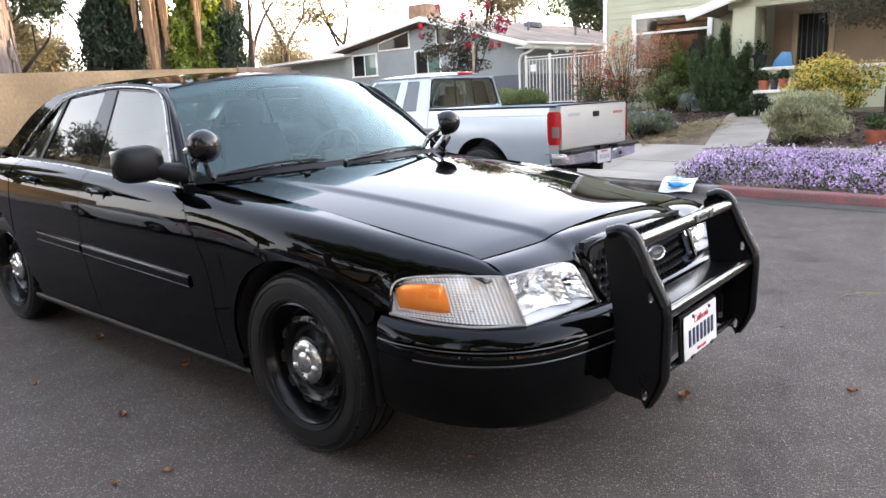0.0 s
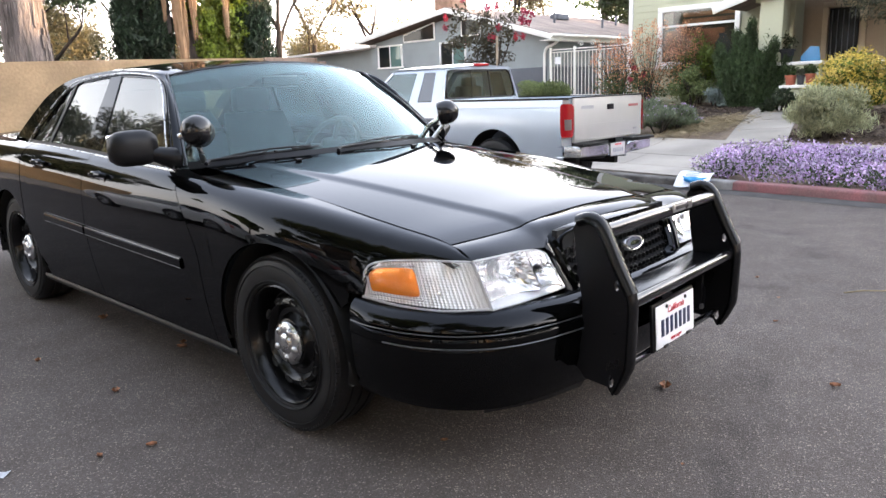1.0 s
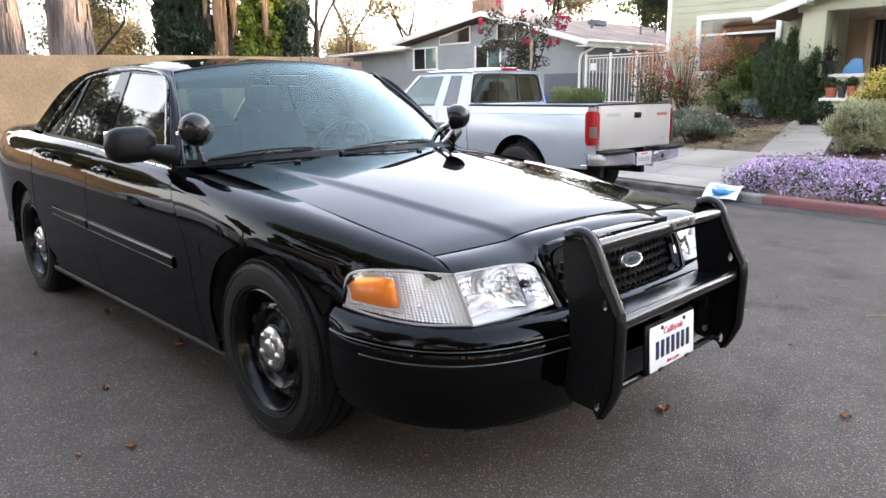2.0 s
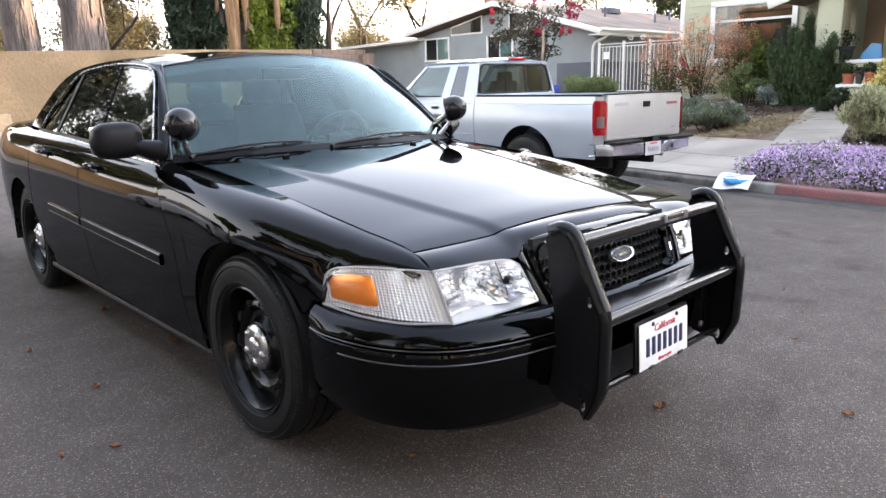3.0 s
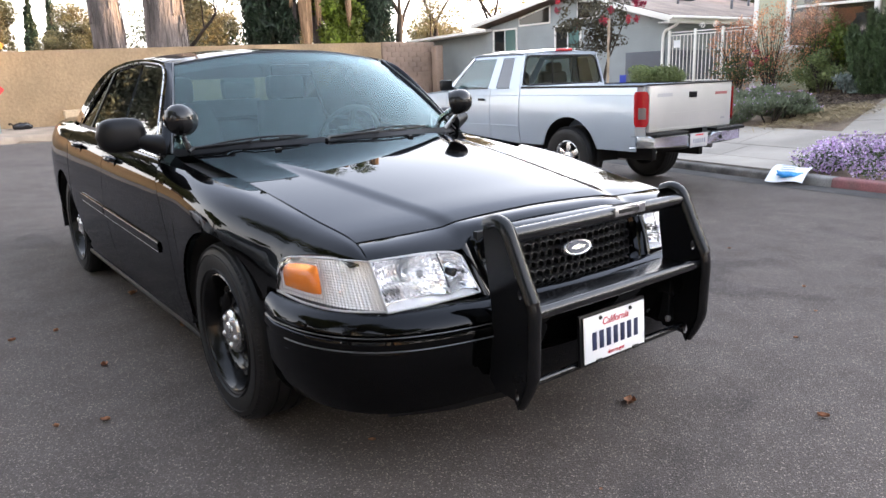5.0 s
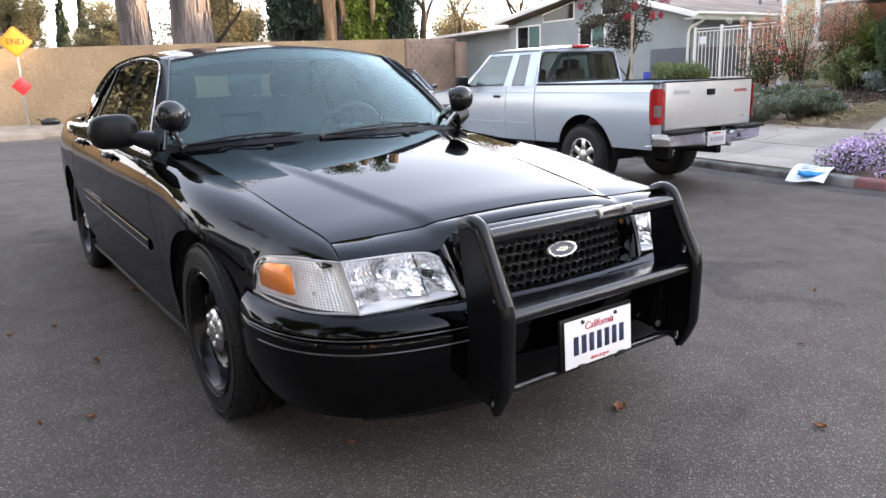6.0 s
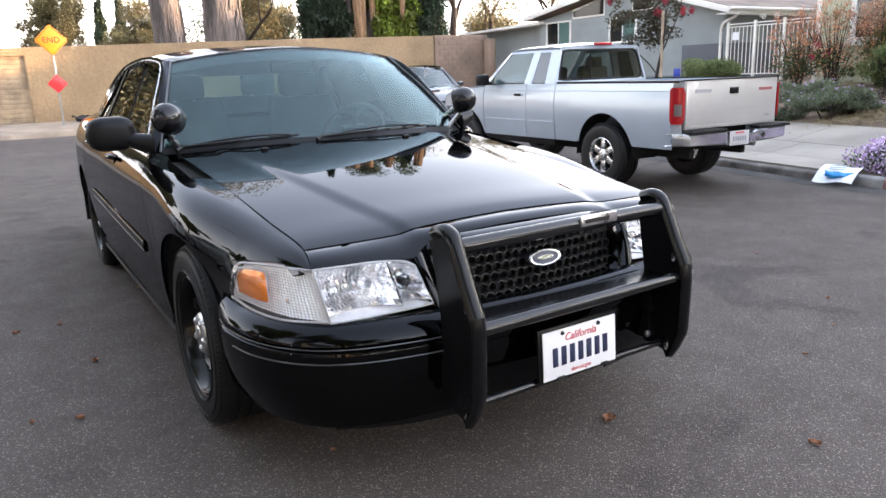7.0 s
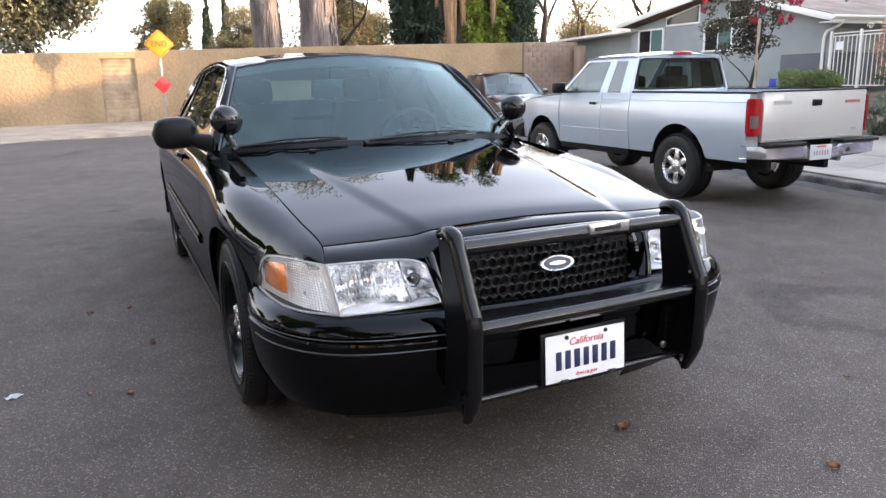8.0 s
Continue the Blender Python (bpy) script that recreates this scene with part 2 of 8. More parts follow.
M_AMBER = plain("amber_reflector_plastic", (1.0, 0.27, 0.012), 0.22, 0.45, 0.5, 0.5)
M_SEAT = surf("grey_seat_cloth", (0.10, 0.105, 0.11), 0.9, var=0.2, fine=240, bump=0.1, dist=0.001)
M_DASH = surf("dark_dashboard", (0.035, 0.036, 0.038), 0.7, var=0.1, fine=260, bump=0.1, dist=0.001)
M_SILVER = surf("silver_truck_paint", (0.395, 0.455, 0.53), 0.34, 0.35, var=0.03, scale=2, fine=400, bump=0.0, coat=0.8)
M_CREAM = surf("off_white_tailgate_paint", (0.50, 0.49, 0.465), 0.34, 0.2, var=0.03, scale=3, fine=300, bump=0.0, coat=0.6)
M_REDLENS = plain("red_lamp_plastic", (0.34, 0.012, 0.016), 0.16, 0, 0.4, 0.3)
M_CLEARLENS = plain("clear_lamp_plastic", (0.15, 0.12, 0.115), 0.3, 0, 0.4, 0.2)
M_WHITE = surf("white_trim_paint", (0.78, 0.77, 0.74), 0.55, var=0.05, scale=1.2, fine=60, bump=0.05)
M_PLATE = plain("white_plate", (0.80, 0.80, 0.80), 0.35)
M_NAVY = plain("navy_ink", (0.012, 0.018, 0.06), 0.4)
M_REDINK = plain("red_ink", (0.55, 0.03, 0.05), 0.4)
M_CONC = surf("pale_concrete", (0.328, 0.294, 0.252), 0.85, var=0.16, scale=0.9, fine=90, bump=0.2, island=0.06)
M_KERB = surf("grey_kerb_concrete", (0.27, 0.26, 0.25), 0.88, var=0.25, scale=2.5, fine=70, bump=0.35, dist=0.006)
M_KERBDIRTY = surf("stained_kerb_concrete", (0.16, 0.145, 0.13), 0.9, var=0.35, scale=3.5, fine=60, bump=0.45, dist=0.008)
M_KERBRED = surf("faded_red_kerb_paint", (0.215, 0.080, 0.082), 0.75, var=0.25, scale=5, fine=60, bump=0.35, dist=0.006, col2=(0.16, 0.085, 0.08))
M_SOIL = surf("dry_soil", (0.20, 0.145, 0.10), 0.95, var=0.25, scale=1.3, fine=28, bump=0.9, dist=0.03)
M_MULCH = surf("dark_bark_mulch", (0.085, 0.055, 0.042), 0.95, var=0.3, scale=4, fine=45, bump=1.0, dist=0.03, island=0.5)
M_STRAW = surf("dry_straw", (0.36, 0.28, 0.16), 0.9, var=0.2, scale=8, fine=60, bump=0.4, island=0.4)
M_STUCCO = surf("tan_stucco", (0.50, 0.37, 0.235), 0.9, var=0.14, scale=0.5, fine=11, bump=0.7, dist=0.035)
M_BROWNWALL = surf("brown_block_wall", (0.26, 0.185, 0.14), 0.92, var=0.15, scale=1.0, fine=30, bump=0.5, dist=0.012, island=0.05)
M_DOORWOOD = surf("tan_wooden_boards", (0.34, 0.25, 0.16), 0.8, var=0.2, scale=3, fine=40, bump=0.3, island=0.12)
M_GREYSIDE = surf("grey_lap_siding", (0.27, 0.30, 0.31), 0.75, var=0.06, scale=1.2, fine=50, bump=0.15, island=0.05)
M_GREYDARK = surf("dark_grey_base_paint", (0.11, 0.12, 0.14), 0.75, var=0.08, scale=1.5, fine=50, bump=0.15)
M_GREENSIDE = surf("pale_green_lap_siding", (0.47, 0.48, 0.35), 0.72, var=0.05, scale=1.1, fine=50, bump=0.12, island=0.05)
M_ROOF = surf("brown_shingle_roof", (0.25, 0.195, 0.165), 0.95, var=0.2, scale=1.2, fine=30, bump=0.5, dist=0.01, island=0.14)
M_WINDARK = plain("dark_window_glass", (0.012, 0.015, 0.016), 0.04, 0, 0.35)
M_WINGREEN = plain("greenish_window_glass", (0.09, 0.16, 0.15), 0.05, 0, 0.7)
M_HOUSEPANE = pane_glass("house_window_glass", (0.80, 0.82, 0.82), 0.035)
# colour of the warm reflection in the green house window
M_PANEREFL = surf("orange_brown_reflection", (0.34, 0.13, 0.065), 0.8, var=0.3, scale=2, fine=60, bump=0.1)
M_POTRED = surf("terracotta_pot", (0.36, 0.10, 0.055), 0.75, var=0.15, scale=8, fine=60, bump=0.2)
M_POTDARK = plain("dark_pot", (0.03, 0.03, 0.035), 0.5)
M_BARK = surf("pale_shaggy_bark", (0.15, 0.125, 0.117), 0.95, var=0.35, scale=2.2, fine=14, bump=1.0, dist=0.08, stretch=(1, 1, 0.16))
M_BARKDARK = surf("dark_bark", (0.055, 0.042, 0.035), 0.95, var=0.3, scale=3, fine=18, bump=0.8, dist=0.04, stretch=(1, 1, 0.3))
M_FROND = surf("dead_palm_fronds", (0.24, 0.145, 0.08), 0.85, var=0.25, scale=2, fine=20, bump=0.4, island=0.35, stretch=(1, 1, 0.2))
M_SIGNY = plain("yellow_sign_face", (0.64, 0.205, 0.006), 0.45)
M_SIGNR = plain("red_sign_face", (0.75, 0.035, 0.04), 0.3)
M_BLACKINK = plain("black_ink", (0.008, 0.008, 0.008), 0.5)
M_GALV = surf("galvanised_steel", (0.42, 0.43, 0.43), 0.5, 0.8, var=0.12, scale=10, fine=60, bump=0.1)
M_BLUE = plain("bright_blue_plastic", (0.02, 0.26, 0.62), 0.4)
M_PAPER = surf("white_sheet", (0.78, 0.80, 0.82), 0.6, var=0.03, scale=4, fine=30, bump=0.2)
M_BAG = plain("black_plastic_bag", (0.012, 0.012, 0.014), 0.25)
M_LEAFDRY = surf("dry_brown_leaf", (0.44, 0.20, 0.10), 0.7, var=0.3, scale=30, fine=90, bump=0.2)
F_SAGE = foliage("sage_leaves", (0.44, 0.45, 0.27), 0.4)
F_YELLOW = foliage("yellow_flowering_leaves", (0.66, 0.52, 0.13), 0.4)
F_YGREEN = foliage("bright_green_leaves", (0.13, 0.185, 0.03), 0.4)
F_PINE = foliage("dark_pine_needles", (0.068, 0.112, 0.045), 0.5)
F_GREEN = foliage("mid_green_leaves", (0.06, 0.095, 0.03), 0.4)
F_DARK = foliage("dark_green_leaves", (0.035, 0.055, 0.022), 0.4)
F_OLIVE = foliage("olive_leaves", (0.18, 0.155, 0.075), 0.4)
F_CYPRESS = foliage("cypress_leaves", (0.022, 0.040, 0.020), 0.4)
F_RUST = foliage("rusty_seed_heads", (0.64, 0.31, 0.16), 0.45)
F_LAV = foliage("lavender_leaves", (0.165, 0.20, 0.125), 0.4)
F_PURPLE = foliage("purple_flowers", (0.53, 0.36, 0.61), 0.35, glow=0.25)
F_PALE = foliage("pale_purple_flowers", (0.66, 0.55, 0.72), 0.3, glow=0.25)
F_CRIMSON = foliage("crimson_blossom", (0.36, 0.03, 0.06), 0.35)
F_BUSH = foliage("fresh_green_leaves", (0.17, 0.22, 0.085), 0.4)
F_BLUEGREY = foliage("blue_grey_leaves", (0.30, 0.36, 0.35), 0.3)
F_GREYGREEN = foliage("grey_green_leaves", (0.115, 0.12, 0.08), 0.4)
F_VINE = foliage("sunlit_vine_leaves", (0.15, 0.20, 0.025), 0.45, glow=0.45)


# ---- building helpers ----
def mesh_of(name, bm, mat, flat=False, sharp=35):
    bmesh.ops.recalc_face_normals(bm, faces=bm.faces)
    me = bpy.data.meshes.new(name)
    bm.to_mesh(me)
    bm.free()
    for p in me.polygons:
        p.use_smooth = not flat
    if not flat:
        me.set_sharp_from_angle(angle=radians(sharp))
    me.materials.append(mat)
    return me


def part(name, bm, mat, parent, label="", flat=False, sharp=35):
    ob = new(name, mesh_of(name, bm, mat, flat, sharp))
    ob.parent = parent
    return tagged(ob, label)


def thing(name, m, label, category, group="", kind=""):
    ob = new(name)
    ob.empty_display_size = 0.2
    ob.matrix_world = m
    return tagged(ob, label, category, group, kind)


def setting(name, bm, mat, label="", category="", flat=False):
    return tagged(new(name, mesh_of(name, bm, mat, flat)), label, category, kind="structure")


def box(bm, c, s, bevel=0.0, m=None, seg=2):
    r = bmesh.ops.create_cube(bm, size=1.0, matrix=(m or Matrix()) @ Matrix.Translation(c) @ Matrix.Diagonal((*s, 1)))
    if bevel:
        ed = list({e for v in r["verts"] for e in v.link_edges})
        bmesh.ops.bevel(bm, geom=ed, offset=bevel, segments=seg, profile=0.5, affect="EDGES")
    return bm


def boxes(items, bevel=0.0, m=None):
    bm = bmesh.new()
    for c, s in items:
        box(bm, c, s, bevel, m)
    return bm


def onebox(c, s, bevel=0.0, m=None):
    return box(bmesh.new(), c, s, bevel, m)


def grid(bm, rows, loop=False):
    vs = [[bm.verts.new(p) for p in r] for r in rows]
    k = len(rows[0])
    for a, b in zip(vs, vs[1:]):
        for i in range(k if loop else k - 1):
            j = (i + 1) % k
            bm.faces.new((a[i], a[j], b[j], b[i]))
    return vs


def shell(rows, thick=0.004, loop=False):
    """A sheet through rows of points, with thickness."""
    bm = bmesh.new()
    grid(bm, rows, loop)
    bmesh.ops.remove_doubles(bm, verts=bm.verts, dist=1e-5)
    bmesh.ops.recalc_face_normals(bm, faces=bm.faces)
    if thick:
        bmesh.ops.solidify(bm, geom=bm.faces[:], thickness=thick)
    return bm


def tube(bm, pts, r, seg=10, cap=True, flat=1.0):
    """A round bar along points; r may change from point to point."""
    pts = [Vector(p) for p in pts]
    rs = r if isinstance(r, (list, tuple)) else [r] * len(pts)
    rows, up = [], Vector((0, 0, 1))
    d0 = (pts[1] - pts[0]).normalized()
    if abs(d0.dot(up)) > 0.95:
        up = Vector((0, 1, 0))
    side = d0.cross(up).normalized()
    for i, p in enumerate(pts):
        d = (pts[min(i + 1, len(pts) - 1)] - pts[max(i - 1, 0)]).normalized()
        side = (side - d * side.dot(d)).normalized()
        oth = d.cross(side)
        rows.append([p + (side * math.cos(a) + oth * math.sin(a) * flat) * rs[i] for a in (2 * math.pi * k / seg for k in range(seg))])
    vs = grid(bm, rows, True)
    if cap:
        bm.faces.new(vs[0][::-1])
        bm.faces.new(vs[-1])
    return bm


def onetube(pts, r, seg=10, cap=True):
    return tube(bmesh.new(), pts, r, seg, cap)


def lathe(prof, seg=32, m=None, bm=None, caps=True):
    """Turned round the local x axis: prof is a list of (x, radius)."""
    bm = bm or bmesh.new()
    rows = [[(m or Matrix()) @ Vector((x, r * math.cos(2 * math.pi * k / seg), r * math.sin(2 * math.pi * k / seg))) for k in range(seg)] for x, r in prof]
    vs = grid(bm, rows, True)
    for r, (x, rad) in ((vs[0], prof[0]), (vs[-1], prof[-1])):
        if rad > 1e-4 and caps:
            bm.faces.new(r)
    bmesh.ops.remove_doubles(bm, verts=bm.verts, dist=1e-5)
    return bm


def prism(poly, depth, m=None, bevel=0.0, bm=None):
    """A polygon in the local xy plane, drawn out along z by depth."""
    bm = bm or bmesh.new()
    m = m or Matrix()
    a = [bm.verts.new(m @ Vector((x, y, 0))) for x, y in poly]
    b = [bm.verts.new(m @ Vector((x, y, depth))) for x, y in poly]
    n = len(poly)
    fs = [bm.faces.new(a[::-1]), bm.faces.new(b)]
    for i in range(n):
        fs.append(bm.faces.new((a[i], a[(i + 1) % n], b[(i + 1) % n], b[i])))
    bmesh.ops.recalc_face_normals(bm, faces=fs)
    if bevel:
        bmesh.ops.bevel(bm, geom=[e for f in fs[:2] for e in f.edges], offset=bevel, segments=2, profile=0.5, affect="EDGES")
    return bm


def cr(keys, x):
    """Smooth value at x through keys [(x, value)], flat beyond the ends; values may be tuples."""
    xs = [k[0] for k in keys]
    if x <= xs[0]:
        return keys[0][1]
    if x >= xs[-1]:
        return keys[-1][1]
    i = max(j for j in range(len(xs) - 1) if xs[j] <= x)
    def val(j):
        v = keys[j][1]
        return np.array(v, float)
    p1, p2, h = val(i), val(i + 1), xs[i + 1] - xs[i]
    m1 = (p2 - val(i - 1)) / (xs[i + 1] - xs[i - 1]) if i > 0 else (p2 - p1) / h
    m2 = (val(i + 2) - p1) / (xs[i + 2] - xs[i]) if i + 2 < len(xs) else (p2 - p1) / h
    t = (x - xs[i]) / h
    return (2 * t**3 - 3 * t**2 + 1) * p1 + (t**3 - 2 * t**2 + t) * h * m1 + (3 * t**2 - 2 * t**3) * p2 + (t**3 - t**2) * h * m2


def poly_at(pts, n, smooth=True):
    """n points spread along a polyline by length."""
    pts = [np.array(p, float) for p in pts]
    L = [0.0]
    for a, b in zip(pts, pts[1:]):
        L.append(L[-1] + float(np.linalg.norm(b - a)))
    keys = list(zip(L, pts))
    if smooth and len(pts) > 2:
        return [Vector(cr(keys, L[-1] * i / (n - 1))) for i in range(n)]
    out = []
    for i in range(n):
        s = L[-1] * i / (n - 1)
        out.append(Vector([np.interp(s, L, [p[k] for p in pts]) for k in range(len(pts[0]))]))
    return out


def ruled(A, B, n=16, m=4, smooth=True, bulge=0.0, out=(0, 0, 0)):
    """Rows of points from curve A to curve B, bowed out by bulge."""
    a, b = poly_at(A, n, smooth), poly_at(B, n, smooth)
    o = Vector(out)
    return [[p.lerp(q, j / m) + o * (bulge * 4 * (j / m) * (1 - j / m)) for p, q in zip(a, b)] for j in range(m + 1)]


def from_arrays(name, verts, faces, mat, parent=None, label="", smooth=False):
    me = bpy.data.meshes.new(name)
    nf, k = faces.shape
    me.vertices.add(len(verts))
    me.vertices.foreach_set("co", verts.astype(np.float32).ravel())
    me.loops.add(nf * k)
    me.loops.foreach_set("vertex_index", faces.astype(np.int32).ravel())
    me.polygons.add(nf)
    me.polygons.foreach_set("loop_start", np.arange(0, nf * k, k, dtype=np.int32))
    me.update(calc_edges=True)
    me.validate()
    me.materials.append(mat)
    ob = new(name, me)
    ob.parent = parent
    return tagged(ob, label)


def leaf_cloud(seed, clumps, n, size, slim=0.5, hollow=0.55, droop=0.0, jitter=0.35, up=0.0):
    """Leaves, n to a clump of unit volume weight: clumps are (x, y, z, rx, ry, rz). Returns vertices and quads."""
    rng = np.random.default_rng(seed)
    cl = np.array(clumps, float)
    w = np.cbrt(cl[:, 3] * cl[:, 4] * cl[:, 5]) ** 2
    cnt = np.maximum(6, (n * w / w.sum()).astype(int))
    idx = np.repeat(np.arange(len(cl)), cnt)
    N = len(idx)
    d = rng.normal(size=(N, 3))
    d /= np.linalg.norm(d, axis=1)[:, None]
    rad = hollow + (1 - hollow) * rng.random(N) ** 0.6
    rad *= 1 + jitter * (rng.random(N) - 0.5)
    c = cl[idx, :3] + d * rad[:, None] * cl[idx, 3:]
    a = rng.normal(size=(N, 3)) + d * 0.5
    a[:, 2] += up - droop
    a /= np.linalg.norm(a, axis=1)[:, None]
    b = np.cross(a, rng.normal(size=(N, 3)))
    b /= np.linalg.norm(b, axis=1)[:, None]
    s = size * (0.6 + 0.8 * rng.random(N))[:, None]
    nrm = np.cross(a, b)
    v = np.stack([c - a * s * 0.5, c + b * s * 0.5 * slim + nrm * s * 0.08, c + a * s * 0.5, c - b * s * 0.5 * slim + nrm * s * 0.08], 1).reshape(-1, 3)
    return v, np.arange(4 * N).reshape(-1, 4)


def blob_clumps(seed, c, r, n, k=0.38, low=-0.6):
    """n clumps spread through an ellipsoid at c with half sizes r, for an uneven crown."""
    rng = random.Random(seed)
    out = []
    while len(out) < n:
        p = Vector([rng.gauss(0, 1) for _ in range(3)]).normalized() * rng.uniform(0.35, 0.95)
        if p.z < low:
            continue
        s = k * rng.uniform(0.6, 1.35)
        out.append((c[0] + p.x * r[0], c[1] + p.y * r[1], c[2] + p.z * r[2], r[0] * s, r[1] * s, r[2] * s * 0.85))
    return out


def limbs(bm, seed, base, direction, length, r, levels=3, n=3, bend=0.25, ends=None):
    """A tapered trunk that forks into limbs; the tips are added to ends."""
    rng = random.Random(seed)
    p, d = Vector(base), Vector(direction).normalized()
    pts, rs = [p.copy()], [r]
    steps = 5
    for i in range(steps):
        d = (d + Vector([rng.uniform(-bend, bend) for _ in range(3)]) * 0.5).normalized()
        p = p + d * (length / steps)
        pts.append(p.copy())
        rs.append(r * (1 - 0.45 * (i + 1) / steps))
    tube(bm, pts, rs, 8 if r > 0.05 else 5, cap=False)
    if levels <= 0:
        if ends is not None:
            ends.append(p.copy())
        return
    for i in range(n):
        dd = (d + Vector([rng.uniform(-1, 1), rng.uniform(-1, 1), rng.uniform(-0.1, 0.6)]) * 0.75).normalized()
        q = pts[-1] if i < 2 else pts[rng.randint(2, steps)]
        limbs(bm, seed * 7 + i + 1, q, dd, length * rng.uniform(0.5, 0.75), rs[-1] * rng.uniform(0.6, 0.85), levels - 1, n, bend * 1.2, ends)


# ---- ground, road, kerbs ----
KERB = [(-60, 3.2), (-20, 4.0), (-6, 5.5), (-0.7, 6.12), (0.4, 6.27), (2, 6.45), (3.5, 6.72), (6, 7.3), (9, 8.1), (14, 9.7), (18, 11.2)]


def kerb_x(y):
    return float(np.interp(y, [k[0] for k in KERB], [k[1] for k in KERB]))


def end_kerb_y(x):
    return float(np.interp(x, [-30, -7, -3.6, -1.9, 0.2, 1.4, 2.3, 6, 11.2], [13.5, 15.6, 17.8, 18.9, 20.5, 21.3, 21.7, 21.9, 21.0]))


def road_z(x, y):
    """The road falls a little from its crown to the gutters."""
    return -0.072 * min(1.0, max(0.0, (x - 1.0) / 3.0 if x > 0 else (-x - 2.5) / 4.0))


def land_z(x, y):
    """Lots on the house side rise behind the pavement."""
    d = x - kerb_x(min(y, 18.0))
    z = 0.03 + 0.85 * (1 - math.exp(-max(d - 1.2, 0.0) / 6.0))
    if y > 19:
        z = max(0.03 + 0.10 * min(1, (y - 19) / 4), min(z, 0.12 + max(0.0, x - 8) * 0.1))
    return z


def ground_sheet():
    xs = sorted(set([-600, -300, -150, -80, -40, -25, -14, -9.3, -7.2, 0, 3, 5] + [5 + 0.4 * i for i in range(60)] + [32, 38, 50, 80, 150, 300, 600]))
    ys = sorted(set([-600, -300, -150, -80, -40, -20] + [-14 + 0.5 * i for i in range(104)] + [45, 60, 90, 150, 300, 600]))
    bm = bmesh.new()
    rows = []
    for y in ys:
        row = []
        for x in xs:
            if y > end_kerb_y(x) + 0.3 and -30 < x < 12:
                z = land_z(x, y) - 0.05
            elif x > kerb_x(y) + 0.3:
                z = land_z(x, y) + (0.03 * noise.noise((x * 0.8, y * 0.8, 0)) if x > kerb_x(y) + 3.2 else -0.06)
            elif x < -7.2:
                z = -0.02
            else:
                z = -0.35
            row.append((x, y, z))
        rows.append(row)
    grid(bm, rows)
    return bm


setting("ground", ground_sheet(), M_SOIL, "dry brown garden soil rising behind the pavement", "ground")


def road_sheet():
    bm = bmesh.new()
    ys = [-60, -45, -32, -24, -18] + [-14 + 0.7 * i for i in range(47)]
    rows = []
    for y in ys:
        k = kerb_x(min(y, 18.0)) + 0.1
        row = []
        for i in range(31):
            x = -7.1 + (k + 7.1) * i / 30
            row.append((x, min(y, end_kerb_y(x) + 0.1), road_z(x, y)))
        rows.append(row)
    grid(bm, rows)
    return bm


setting("road", road_sheet(), M_ASPHALT, "dark worn asphalt street with pale stone grains", "road")


def kerb_bar(name, path, mat, label, inner=1, h=0.13):
    """A kerb along a path of (x, y, gutter z): rounded top edge, 15 cm wide."""
    prof = [(0, -0.2), (0.0, 0.0), (0.012, h - 0.03), (0.02, h - 0.01), (0.035, h), (0.15, h + 0.004), (0.15, -0.2)]
    rows = []
    for i, p in enumerate(path):
        a, b = Vector(path[max(i - 1, 0)]), Vector(path[min(i + 1, len(path) - 1)])
        d = (b - a).normalized()
        nrm = Vector((d.y, -d.x, 0)) * inner
        rows.append([Vector(p) + nrm * o + Vector((0, 0, z)) for o, z in prof])
    bm = bmesh.new()
    vs = grid(bm, rows)
    bm.faces.new(vs[0])
    bm.faces.new(vs[-1])
    return setting(name, bm, mat, label, "kerb")


def kerb_path(y0, y1, n):
    return [(kerb_x(y), y, -0.10) for y in (y0 + (y1 - y0) * i / n for i in range(n + 1))]


kerb_bar("kerb_red", kerb_path(-40, 1.26, 40), M_KERBRED, "concrete kerb with faded red paint beside the flower bed")
kerb_bar("kerb_grey", kerb_path(1.265, 1.85, 2), M_KERB, "plain grey concrete kerb")
kerb_bar("kerb_drive", kerb_path(1.86, 18, 34), M_KERBDIRTY, "stained low grey concrete kerb before the pavement", h=0.11)
# pale concrete with the warm light at the street's end put into its colour
M_LITCONC = surf("warm_lit_concrete", (0.31, 0.25, 0.195), 0.85, var=0.15, scale=1.5, fine=60, bump=0.2)
kerb_bar("kerb_end", [(x, end_kerb_y(x), -0.10) for x in [-7 + 0.6 * i for i in range(31)]], M_LITCONC, "pale concrete kerb at the end of the street", inner=-1)
kerb_bar("kerb_far_side", [(-7.1, y, -0.10) for y in (-60, -30, 0, 10, 15.5)], M_KERB, "grey concrete kerb on the other side of the street", inner=-1)

# gutter strip: a darker mottled band beside the kerb
bm = bmesh.new()
grid(bm, [[(kerb_x(y) - w, y, road_z(kerb_x(y) - w, y) + 0.004) for y in (-14 + 0.5 * i for i in range(64))] for w in (0.35, 0.01)])
setting("gutter", bm, surf("gutter_dark", (0.055, 0.05, 0.046), 0.9, var=0.35, scale=3, fine=40, bump=0.4), "dark gutter strip along the kerb", "gutter")


